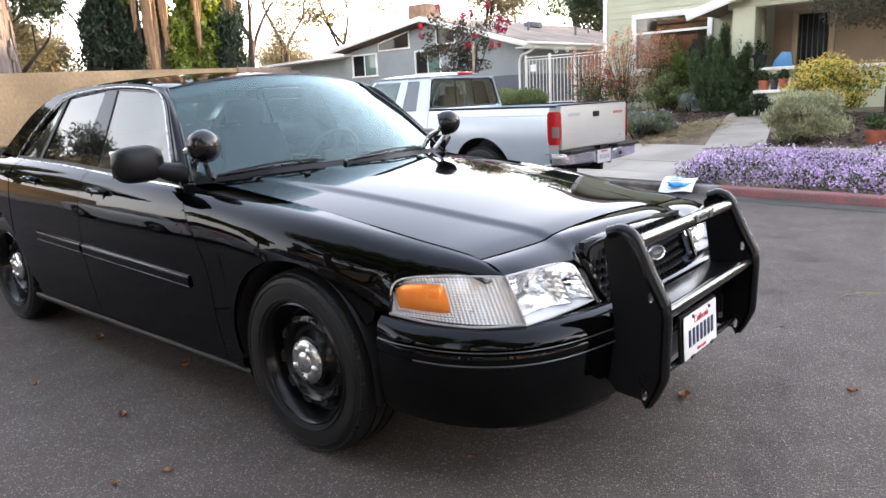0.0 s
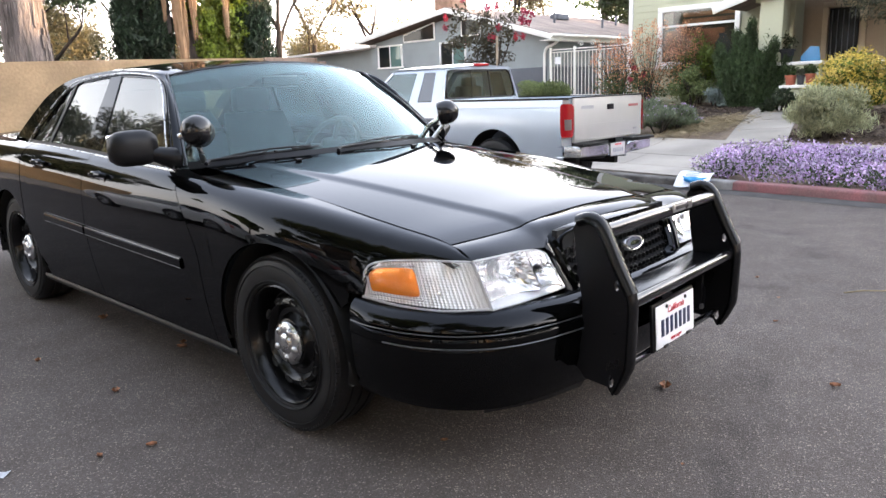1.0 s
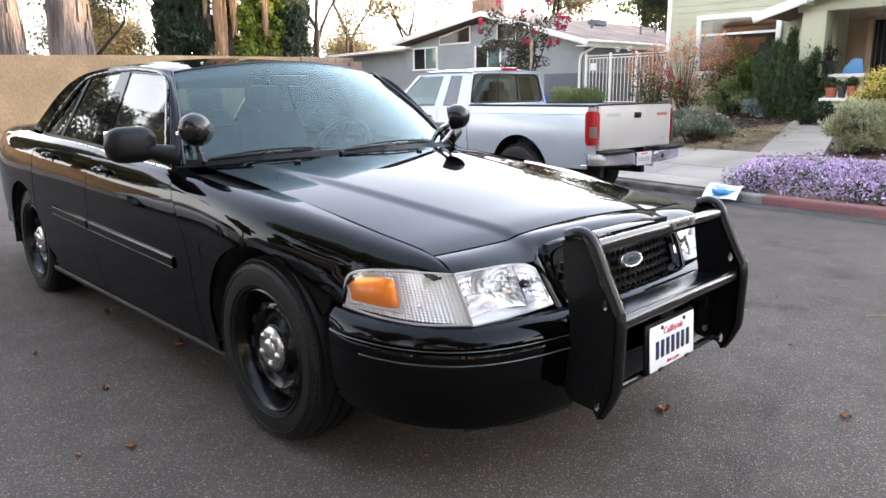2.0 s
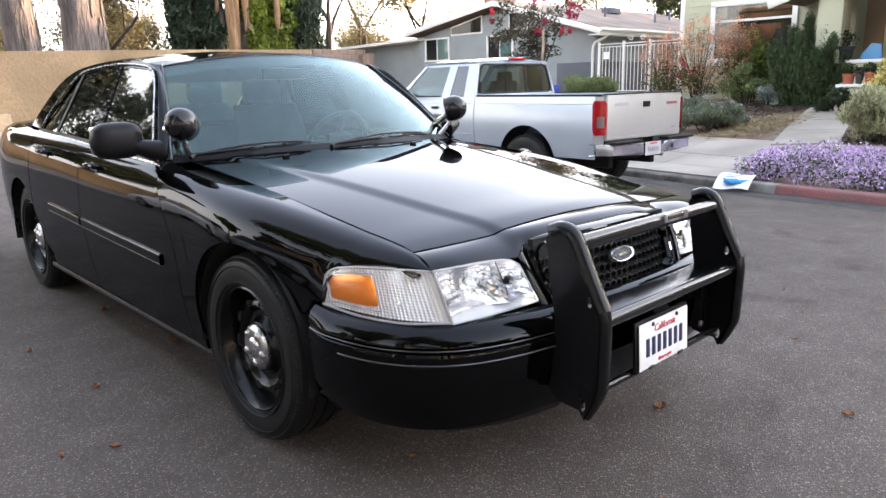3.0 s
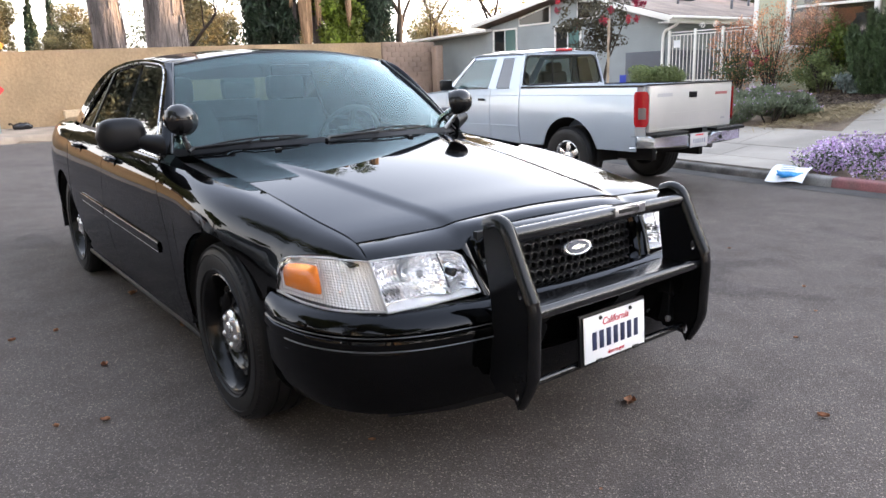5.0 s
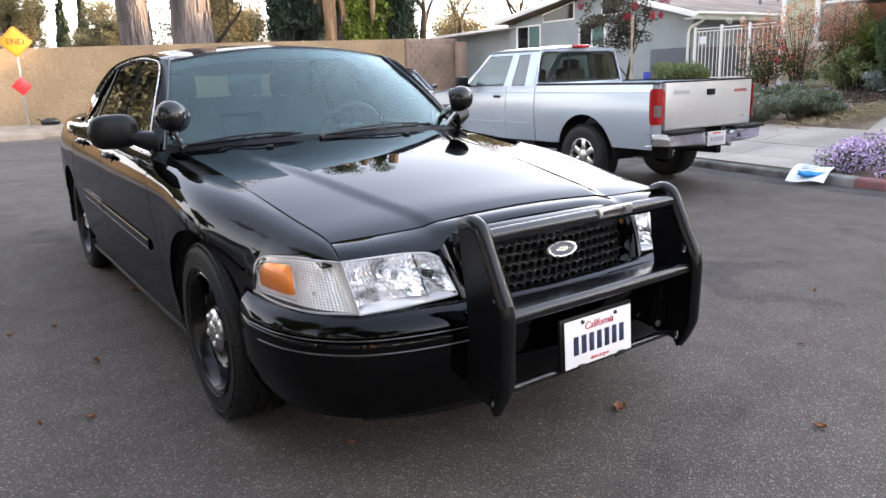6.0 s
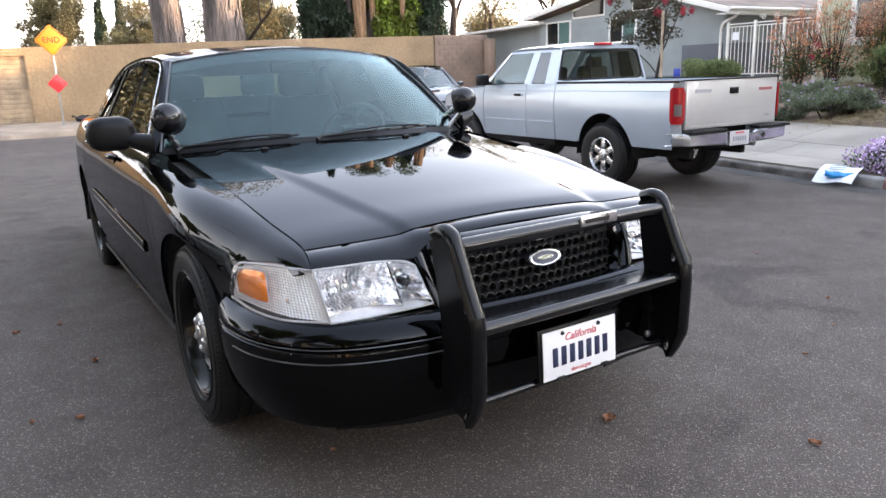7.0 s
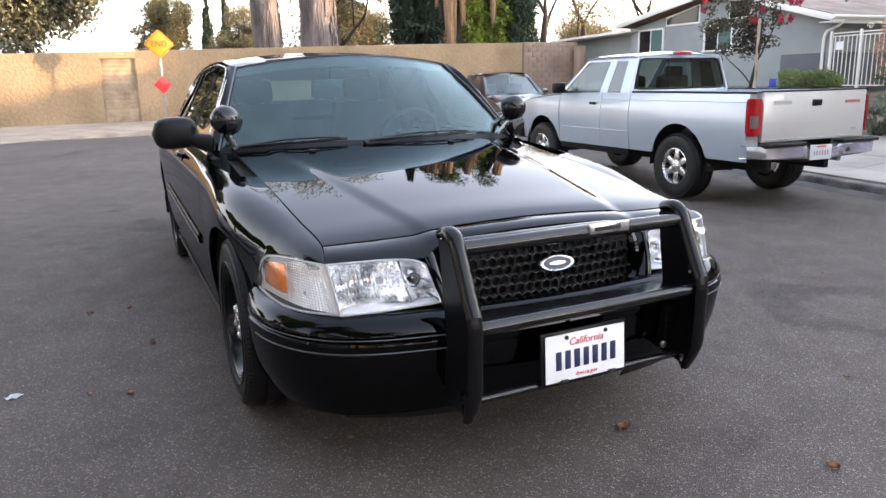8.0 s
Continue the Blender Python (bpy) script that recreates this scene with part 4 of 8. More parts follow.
part("honeycomb", hexm, surf("grille_plastic", (0.014, 0.014, 0.015), 0.38, var=0.1, fine=200, bump=0.05, dist=0.0006), gr, flat=True)
# black backing gives the honeycomb its dark depth by colour
part("grille_back", onebox((0, -0.84, 0.66), (0.74, 0.02, 0.22)), M_SHADEBLACK, gr)
E_ = Matrix.Translation((0.0, -0.926, 0.674)) @ Matrix.Rotation(radians(-20), 4, "X") @ Matrix.Rotation(radians(-90), 4, "Z") @ Matrix.Diagonal((1, 1.0, 0.40, 1))
bad = part("badge", lathe([(-0.01, .066), (0.004, .066), (0.007, .063), (0.006, .058), (0.006, .0004)], 40, E_), M_STEEL, gr, "oval silver badge")
part("badge_field", lathe([(0.0055, .053), (0.0075, .052), (0.0075, .0004)], 40, E_), plain("badge_grey", (0.06, 0.068, 0.09), 0.22, 0.2), bad)
part("badge_mark", lathe([(0.007, .033), (0.0085, .032), (0.0085, .0004)], 30, E_ @ Matrix.Diagonal((1, 1, 0.55, 1))), M_CHROME, bad)

# bumper: a swept cover with two mouldings
PLAN = [(.904, -.420), (.899, -.51), (.875, -.66), (.82, -.78), (.73, -.872), (.60, -.930), (.40, -.968), (.20, -.985), (0, -.990)]
PROF = [(-.10, .576), (-.035, .585), (-.012, .580), (.012, .564), (.026, .545), (.030, .531), (.022, .524), (.022, .517), (.032, .511), (.036, .498), (.034, .484), (.026, .478), (.026, .472), (.029, .464), (.014, .37), (-.006, .30), (-.034, .256), (-.09, .238)]
plan = PLAN + [(-x, y) for x, y in PLAN[-2::-1]]
pp = poly_at([(x, y, 0) for x, y in plan], 81)
rows = []
for o, z in PROF:
    row = []
    for i, p in enumerate(pp):
        d = (pp[min(i + 1, 80)] - pp[max(i - 1, 0)]).normalized()
        nrm = Vector((-d.y, d.x, 0))
        if nrm.y > 0 and abs(p.x) < 0.6 or nrm.x * p.x < 0 and abs(p.x) >= 0.6:
            nrm = -nrm
        k = min(1.0, max(0.0, (-p.y - 0.395) / 0.12))
        oo = o * (0.35 + 0.65 * k) if o > 0 else o
        zz = z + (0.010 * (1 - k) if z > .5 else 0)
        row.append(p + nrm * oo + Vector((0, 0, zz)))
    rows.append(row)
bumper = part("front_bumper", shell(rows, 0.006), M_PAINT, car)
for o, z in ((0.027, 0.5205), (0.034, 0.4810)):
    pts = []
    for i, p in enumerate(pp):
        if abs(p.x) < 0.40 or (z < 0.50 and p.y > -0.55):
            if abs(p.x) < 0.40 and abs(p.x) > 0.0 and len(pts) > 3:
                part("moulding_line", onetube(pts, 0.0022, 6), M_LINE, bumper)
                pts = []
            continue
        d = (pp[min(i + 1, 80)] - pp[max(i - 1, 0)]).normalized()
        nrm = Vector((-d.y, d.x, 0))
        if nrm.dot(Vector((p.x, p.y + 0.3, 0))) < 0:
            nrm = -nrm
        k = min(1.0, max(0.0, (-p.y - 0.395) / 0.12))
        pts.append(p + nrm * o * (0.35 + 0.65 * k) + Vector((0, 0, z)))
    if len(pts) > 3:
        part("moulding_line", onetube(pts, 0.0022, 6), M_LINE, bumper)
# lower lip lights
for s in (-1, 1):
    part("air_dam", shell(ruled(flip([(.72, -.82, .262), (.5, -.895, .255), (.3, -.925, .25)], s), flip([(.70, -.80, .225), (.5, -.87, .215), (.3, -.90, .21)], s), 12, 3), 0.006), M_BLACKPL, bumper)

# ---- greenhouse ----
def gx(z, y=1.5):
    h = max(0.0, (z - 0.95) / 0.43)
    return 0.843 - 0.206 * h ** 1.15 - (0.06 * ((y - 2.5) / 0.7) ** 2 if y > 2.5 else 0)


def g3(pts, s, out=0.0):
    return [(s * (gx(z, y) + out), y, z) for y, z in pts]


GUT = [(0.80, .955), (1.02, 1.19), (1.16, 1.318), (1.30, 1.366), (1.55, 1.392), (1.9, 1.402), (2.25, 1.388), (2.5, 1.355), (2.72, 1.275), (2.95, 1.135), (3.12, 1.035)]
WIN_TOP = [(.885, .985), (1.03, 1.150), (1.17, 1.290), (1.27, 1.334), (1.45, 1.353), (1.70, 1.366)]
WIN_TOP2 = [(1.835, 1.367), (2.05, 1.358), (2.265, 1.342)]
belt = lambda y: float(np.interp(y, [.75, 1.3, 2.0, 2.75], [.952, .974, 1.008, 1.030]))
for s in (-1, 1):
    low = [(y, belt(y)) for y in lin(.885, 1.645, 8)]
    fg = part("front_side_window", shell(ruled(g3(low, s, -.004), g3(WIN_TOP, s, -.004), 26, 8), 0.004), M_TINT, car)
    low2 = [(y, belt(y)) for y in lin(1.855, 2.365, 6)]
    part("rear_side_window", shell(ruled(g3(low2, s, -.004), g3(WIN_TOP2, s, -.004), 16, 8), 0.004), M_TINT, car)
    part("quarter_window", shell(ruled(g3([(2.405, belt(2.4)), (2.55, belt(2.55)), (2.70, belt(2.7))], s, -.004), g3([(2.300, 1.334), (2.33, 1.328), (2.36, 1.318)], s, -.004), 10, 8), 0.004), M_TINT, car)
    # pillars and frames
    part("door_pillar", shell(ruled(g3([(1.645, belt(1.64) - .02), (1.70, 1.372)], s, .002), g3([(1.855, belt(1.85) - .02), (1.835, 1.372)], s, .002), 10, 4, False), 0.012), M_PAINT, car)
    part("window_bar", shell(ruled(g3([(2.365, belt(2.36) - .02), (2.265, 1.345)], s, .003), g3([(2.405, belt(2.4) - .02), (2.300, 1.340)], s, .003), 8, 2, False), 0.010), M_BLACKPL, car)
    top = [(.80, .955), (.885, .985)] and WIN_TOP + WIN_TOP2 + [(2.36, 1.318), (2.50, 1.20), (2.62, 1.11), (2.70, belt(2.7))]
    gut = [(.83, .987)] + GUT[1:9] + [(2.86, 1.19), (3.02, 1.09), (3.10, 1.04)]
    part("roof_rail", shell(ruled(g3(top, s, .002), g3(gut, s, .004), 44, 4), 0.01), M_PAINT, car)
    part("sail_panel", shell(ruled(g3([(.78, .944), (.885, .985)], s, .003), g3([(.86, .945), (.93, belt(.93))], s, .003), 6, 3, False), 0.01), M_BLACKPL, car)
    part("belt_frame", shell(ruled(g3([(y, belt(y) - .028) for y in lin(.80, 2.74, 12)], s, .006), g3([(y, belt(y) + .004) for y in lin(.84, 2.72, 12)], s, .002), 26, 2), 0.008), M_BLACKPL, car)
    bm = bmesh.new()
    tube(bm, g3([(y, belt(y) - .016) for y in lin(.80, 2.72, 14)], s, .014), 0.0070, 8)
    part("bright_belt_strip", bm, M_STEEL, car)
    ol = [(.80, .950), (.885, 1.0), (1.03, 1.166), (1.17, 1.305), (1.27, 1.349), (1.45, 1.369), (1.70, 1.382), (2.05, 1.374), (2.30, 1.350), (2.42, 1.29), (2.58, 1.16), (2.72, belt(2.72) - .01)]
    part("bright_window_strip", onetube(poly_at(g3(ol, s, .013), 50), 0.0036, 8), M_STEEL, car)
# windscreen
WSL = lambda s: Vector((s * .795, .790 - .190 * (1 - s * s), .952 + .016 * (1 - s * s)))
WST = lambda s: Vector((s * .606, 1.255 - .085 * (1 - s * s), 1.358 + .058 * (1 - s * s)))
S = [-1 + i / 15 for i in range(31)]
rows = [[WSL(s).lerp(WST(s), j / 12) + Vector((0, -.5, .6)) * (0.030 * 4 * (j / 12) * (1 - j / 12)) for s in S] for j in range(13)]
ws = part("windscreen", shell(rows, 0.005), M_WSCAR, car)
part("shade_band", shell([[WSL(s).lerp(WST(s), u) + Vector((0, -.5, .6)) * (0.030 * 4 * u * (1 - u) - .008) for s in S] for u in (.86, .93, 1.0)], 0.001), M_SHADEBAND, ws)
for e, (a, b) in enumerate(((0, 1), (11.85, 12))):
    rr = [[WSL(s).lerp(WST(s), j / 12) + Vector((0, -.5, .6)) * (0.030 * 4 * (j / 12) * (1 - j / 12) + .002) for s in S] for j in (a - (0.3 if e == 0 else 0), b - .6 if e == 0 else b + .08)]
    part("windscreen_seal", shell(rr, 0.004), M_BLACKPL, car)
for s in (-1, 1):
    ws_edge = [WSL(s), WSL(s).lerp(WST(s), .5) + Vector((0, -.015, .018)), WST(s)]
    pil = g3([(.80, .952), (1.02, 1.19), (1.16, 1.318), (1.28, 1.362)], s, .005)
    part("windscreen_pillar", shell(ruled(ws_edge, pil, 20, 5, True, 0.012, (s * .6, -.6, .4)), 0.01), M_PAINT, car)
    part("pillar_strip", onetube(poly_at([v + Vector((s * .012, -.006, .004)) for v in ws_edge], 12), 0.005, 6), M_LINE, car)
# roof
gut_y = lambda y: float(cr([(a, b) for a, b in GUT], y))
rows = []
for j in range(25):
    u = j / 24
    row = []
    for i in range(41):
        s = -1 + i / 20
        yf, yr = 1.255 - .085 * (1 - s * s), 2.66 + .10 * (1 - s * s)
        y = yf + (yr - yf) * u
        ze = gut_y(max(y, 1.255 + 0.03 * 0))
        xe = gx(ze, y) + .003
        if y < 1.35:
            xe = xe * (0.925 + 0.075 * max(0, (y - 1.17) / .18)) if y > 1.17 else .606
        row.append((s * min(xe, .662), y, min(1.4, ze) + .052 * (1 - s * s) ** 0.9 * (0.9 + .1 * math.sin(math.pi * u))))
    rows.append(row)
part("roof", shell(rows, 0.012), M_PAINT, car)
# rear window, rear pillars, trunk
RWT = lambda s: Vector((s * .600, 2.67 + .10 * (1 - s * s), 1.298 + .075 * (1 - s * s)))
RWL = lambda s: Vector((s * .690, 3.16 + .16 * (1 - s * s), 1.045 + .015 * (1 - s * s)))
part("rear_window", shell([[RWT(s).lerp(RWL(s), j / 8) + Vector((0, .4, .6)) * (.03 * 4 * j / 8 * (1 - j / 8)) for s in S] for j in range(9)], 0.004), M_BACKGLASS, car)
for s in (-1, 1):
    part("rear_pillar", shell(ruled([RWT(s), RWL(s)], g3([(2.58, 1.335), (2.72, 1.275), (2.95, 1.135), (3.14, 1.03)], s, .004), 14, 5, True, .01, (s, .4, .3)), 0.01), M_PAINT, car)
rows = []
for j in range(13):
    u = j / 12
    row = []
    for i in range(31):
        s = -1 + i / 15
        y0 = 3.10 + .20 * (1 - s * s)
        y = y0 + (4.33 - y0) * u
        pr = side_profile(y)[-1]
        row.append((s * pr[0], y, pr[1] + .035 * (1 - s * s)))
    rows.append(row)
part("trunk_lid", shell(rows, 0.01), M_PAINT, car)
rows = [[(s * .57 * k[0], 4.33 + k[1] + .06 * (1 - s * s), k[2]) for s in S] for k in ((1, 0, 1.0), (1.05, .05, .97), (1.12, .06, .72), (1.14, .07, .55), (1.14, .06, .34))]
part("rear_panel", shell(rows, 0.008), M_PAINT, car)
rows = [[(s * .69 * k[0], 4.33 + k[1] + .10 * (1 - s * s), k[2]) for s in S] for k in ((1, 0.02, .60), (1.02, .06, .56), (1.02, .07, .44), (1.0, .03, .32))]
part("rear_bumper", shell(rows, 0.01), M_PAINT, car)
for s in (-1, 1):
    part("tail_lamp", shell(ruled(flip([(.68, 4.30, .93), (.62, 4.40, .95), (.50, 4.42, .95)], s), flip([(.71, 4.28, .76), (.65, 4.42, .75), (.50, 4.44, .75)], s), 12, 4), 0.008), M_REDLENS, car)
# cowl
rows = [[Vector((s * .775, hood_rear(s) - .02 + (WSL(s).y + .03 - hood_rear(s) + .02) * j / 3, hood_z(s, hood_rear(s)) - .03 + (WSL(s).z - hood_z(s, hood_rear(s)) + .012) * j / 3)) for s in S] for j in range(4)]
part("cowl", shell(rows, 0.006), M_PAINT, car)


# ---- wheels of the sedan ----
def tyre_mesh(r, w, rim, shoulder=0.02):
    """A tyre round x: bulged sidewalls and grooved tread."""
    h = w / 2
    prof = [(-h * .78, rim), (-h * .95, rim + .012), (-h * 1.03, (r + rim) / 2), (-h * .97, r - shoulder * 1.6), (-h * .86, r - shoulder * .45), (-h * .74, r - .003)]
    g = []
    for x in (-.42, 0.0, .42):
        g += [(h * (x - .075), r), (h * (x - .07), r - .008), (h * (x + .07), r - .008), (h * (x + .075), r)]
    prof += g + [(-x, rr) for x, rr in prof[::-1]]
    return lathe(prof + [(h * .6, rim), (-h * .6, rim), prof[0]], 72, caps=False)


def tread_blocks(r, w, n=110):
    bm = bmesh.new()
    h = w / 2
    for k in range(n):
        for sg in (-1, 1):
            a = 2 * math.pi * (k + (0.5 if sg > 0 else 0)) / n
            m = Matrix.Rotation(a, 4, "X") @ Matrix.Translation((sg * h * .80, 0, r - .0165)) @ Matrix.Rotation(sg * radians(26), 4, "Y") @ Matrix.Rotation(radians(8), 4, "Z")
            box(bm, (0, 0, 0), (h * .30, 2 * math.pi * r / n * .72, .016), 0, m)
    return bm


def sedan_wheel(m):
    """Black steel wheel with a small bright hub cap; outer face towards +x."""
    w = new("wheel")
    w.parent = car
    w.matrix_local = m
    ty = part("tyre", tyre_mesh(0.342, 0.228, 0.222), M_RUBBER, w)
    tagged(part("tread", tread_blocks(0.342, 0.228), M_RUBBER, ty, flat=True), kind="stuff")
    bm = bmesh.new()
    for rr in (0.245, 0.300):
        lathe([(.108, rr - .004), (.1175, rr), (.108, rr + .004)], 72, None, bm, False)
    part("sidewall_ring", bm, M_RUBBER, ty)
    prof = [(.098, .223), (.104, .228), (.108, .222), (.100, .214), (.060, .205), (.045, .200), (.030, .196), (.028, .188), (.050, .180), (.062, .165), (.066, .150), (.058, .138), (.042, .128), (.040, .110), (.052, .098), (.066, .090), (.070, .080), (.070, .0005)]
    rim = part("rim", lathe(prof, 64, caps=False), M_RIM, w)
    for k in range(10):
        mm = Matrix.Rotation(2 * math.pi * k / 10, 4, "X") @ Matrix.Translation((.060, 0, .160)) @ Matrix.Diagonal((1, 1.5, .8, 1))
        part("vent_hole", lathe([(.004, .0165), (.008, .0150), (.006, .0125), (-.004, .0115), (-.004, .0003)], 14, mm), M_SHADEBLACK, rim)
    cap = part("hub_cap", lathe([(.066, .083), (.078, .083), (.084, .078), (.090, .066), (.093, .048), (.090, .040), (.096, .034), (.099, .020), (.100, .0005)], 48), M_STEEL, w, "bright dented hub cap")
    for k in range(5):
        mm = Matrix.Rotation(2 * math.pi * k / 5 + .3, 4, "X") @ Matrix.Translation((.086, 0, .056))
        part("nut_cover", lathe([(0, .017), (.006, .0155), (.011, .011), (.013, .004), (.013, .0003)], 16, mm), M_STEEL, cap)
    part("brake_drum", lathe([(-.09, .0005), (-.09, .15), (.02, .15), (.02, .0005)], 24), M_SHADEBLACK, w)
    return w


WX = 0.806
for y in (0.0, 2.913):
    WX = 0.806 if y < 1 else 0.782
    sedan_wheel(pose(-WX, y, 0.338, 0, 0, 180) @ Matrix.Rotation(0.4 + y, 4, "X"))
    sedan_wheel(pose(WX, y, 0.338) @ Matrix.Rotation(1.1 + y, 4, "X"))

# ---- mirrors, spotlights, wipers ----
for s in (-1, 1):
    rows = []
    for k in range(13):
        a = k / 12
        q = (1 - abs(2 * a - 1) ** 3.6) ** 0.5 if 0 < a < 1 else 0.02
        # sections from the inner to the outer end
        cx = .880 + .215 * a - (.10 if s > 0 else 0)
        rows.append([(s * cx, .875 + .018 * a + (.10 if s > 0 else 0) - .058 * q * math.copysign(abs(math.cos(t)) ** .8, math.cos(t)), 1.046 - .004 * a - (.045 if s > 0 else 0) + .076 * q * math.copysign(abs(math.sin(t)) ** .7, math.sin(t))) for t in (2 * math.pi * i / 28 for i in range(28))])
    bm = bmesh.new()
    vs = grid(bm, rows, True)
    bm.faces.new(vs[0])
    bm.faces.new(vs[-1])
    mir = part("door_mirror", bm, M_BLACKPL, car, "matt black door mirror")
    rows = []
    for k in range(9):
        a = k / 8
        c = Vector((s * (.83 + .10 * a), .83 + .03 * a, .985 + .032 * a))
        r1, r2 = .055 - .018 * a, .052 - .022 * a
        rows.append([c + Vector((0, r1 * math.cos(t), r2 * math.sin(t))) for t in (2 * math.pi * i / 16 for i in range(16))])
    bm = bmesh.new()
    vs = grid(bm, rows, True)
    bm.faces.new(vs[0])
    bm.faces.new(vs[-1])
    part("mirror_arm", bm, M_BLACKPL, mir)
    part("mirror_glass", onebox((.89 if s > 0 else -.99, 1.038 if s > 0 else .938, 1.001 if s > 0 else 1.046), (.17, .004, .11), .002), M_REFL, mir)
    # spotlight: ball housing with a rimmed lens turned back
    c = Vector((-.775, .722, 1.105)) if s < 0 else Vector((.803, .728, 1.112))
    way = Vector((-s * .62, .74, -.20)).normalized()
    m = Matrix.Translation(c) @ way.to_track_quat("X", "Z").to_matrix().to_4x4()
    prof = [(-.068, .0005)] + [(-.068 * math.cos(t), .068 * math.sin(t)) for t in (math.pi / 2 * i / 10 for i in range(1, 11))] + [(.016, .069), (.032, .067), (.040, .065), (.044, .067), (.050, .066), (.050, .061)]
    spot = part("spotlight", lathe(prof, 40, m), M_TUBE, car, "black ball-shaped spotlight on a chrome bracket")
    part("spot_lens", lathe([(.046, .062), (.053, .043), (.056, .0005)], 32, m), M_LENSRIB, spot)
    part("spot_bowl", lathe([(.040, .060), (.0, .040), (-.01, .0005)], 32, m), M_REFL, spot)
    pa, pb = c + Vector((s * -.005, .075, -.045)), Vector((s * .742, .875, 1.005))
    part("spot_bracket", onetube([c + Vector((0, .05, -.02)), pa, pb], [.016, .014, .018], 10), M_CHROME, spot)
    part("spot_collar", onetube([c + Vector((s * .012, .060, -.010)), c + Vector((s * .035, .092, -.026))], [.018, .015], 12), M_CHROME, spot)
    part("pillar_stalk", onetube([c + Vector((-s * .012, .02, -.07)), Vector((s * .728, .775, .965))], [.012, .014], 8), M_STEEL, spot)
for x0, x1 in ((-.72, -.20), (-.11, .55)):
    pts, arm = [], []
    for i in range(13):
        x = x0 + (x1 - x0) * i / 12
        p = WSL(x / .795)
        pts.append(p + Vector((0, .010 + .022 * i / 12, .010 + .018 * i / 12)))
        arm.append(p + Vector((0, -.018 + .028 * i / 12, .018 + .022 * i / 12)))
    w = part("wiper", tube(bmesh.new(), pts, 0.0045, 6, True, 1.8), M_BLACKPL, car)
    part("wiper_spine", onetube([pts[1]] + [q + Vector((0, -.006, .009 + .012 * math.sin(math.pi * k / 10))) for k, q in enumerate(pts[1:-1])] + [pts[-2]], 0.0046, 6), M_BLACKPL, w)
    part("wiper_arm", onetube([arm[0] + Vector((-.03, -.02, -.012))] + arm[:6] + [pts[6] + Vector((0, -.004, .016))], [.010, .008, .006, .006, .005, .005, .005, .004], 8), M_BLACKPL, w)
    for i in (3, 5, 7, 9):
        part("wiper_claw", onebox(pts[i] + Vector((0, -.002, .006)), (.022, .009, .010), .002), M_BLACKPL, w)
for x in (-.42, .30):
    part("washer_jet", onebox((x, .50, hood_z(x / .74, .50) + .006), (.03, .018, .012), .004), M_BLACKPL, car)

# ---- inside the sedan ----
part("dashboard", shell(ruled([(-.70, .86, .90), (0, .70, .935), (.70, .86, .90)], [(-.70, 1.22, .86), (0, 1.20, .88), (.70, 1.22, .86)], 20, 6, True, .04, (0, 0, 1)), 0.25), M_DASH, car)


def seat(x, y, w, bench=False):
    b = boxes([((x, y + .22, .50), (w, .52, .20))], .05)
    st = part("seat", b, M_SEAT, car)
    rows = []
    for k in range(9):
        a = k / 8
        ww = w / 2 * (1 - .18 * a ** 3)
        yy, zz = y + .44 + .20 * a, .52 + .62 * a
        rows.append([(x + ww * math.copysign(abs(math.cos(t)) ** .5, math.cos(t)), yy + .075 * (1 - .2 * a) * math.sin(t), zz) for t in (2 * math.pi * i / 24 for i in range(24))])
    bm = bmesh.new()
    vs = grid(bm, rows, True)
    bm.faces.new(vs[-1])
    part("backrest", bm, M_SEAT, st)
    for hx in ((x,) if not bench else (x - .38, x + .38)):
        part("headrest", onebox((hx, y + .68, 1.22), (.27, .10, .17), .045), M_SEAT, st)
        for d in (-.06, .06):
            part("headrest_post", onetube([(hx + d, y + .65, 1.10), (hx + d, y + .67, 1.18)], .007, 6), M_STEEL, st)


seat(-.38, 1.45, .54)
seat(.38, 1.45, .54)
seat(0, 2.30, 1.30, True)
sw = Matrix.Translation((.38, 1.28, .93)) @ Matrix.Rotation(radians(-62), 4, "X")
bm = onetube([sw @ Vector((.19 * math.cos(t), .19 * math.sin(t), 0)) for t in (2 * math.pi * i / 28 for i in range(29))], .015, 8, False)
wheel_ = part("steering_wheel", bm, M_DASH, car)
part("steering_hub", onebox((0, 0, 0), (.16, .12, .05), .02, sw), M_DASH, wheel_)
part("steering_spoke", boxes([((-.11, 0, 0), (.14, .03, .02)), ((.11, 0, 0), (.14, .03, .02)), ((0, -.10, 0), (.03, .16, .02))], .004, sw), M_DASH, wheel_)
part("inside_mirror", onebox((0, 1.20, 1.315), (.24, .03, .06), .015), M_BLACKPL, car)
part("parcel_shelf", onebox((0, 3.05, 1.0), (1.35, .45, .03), .01), M_DASH, car)
part("engine_bay", onebox((0, -.05, .62), (1.05, 1.3, .22)), M_SHADEBLACK, car)
part("inner_wall", boxes([((-.80, 1.75, .58), (.04, 1.6, .64)), ((.80, 1.75, .58), (.04, 1.6, .64)), ((0, .62, .56), (1.4, .04, .6)), ((0, 3.3, .70), (1.4, .04, .6))]), M_DASH, car)

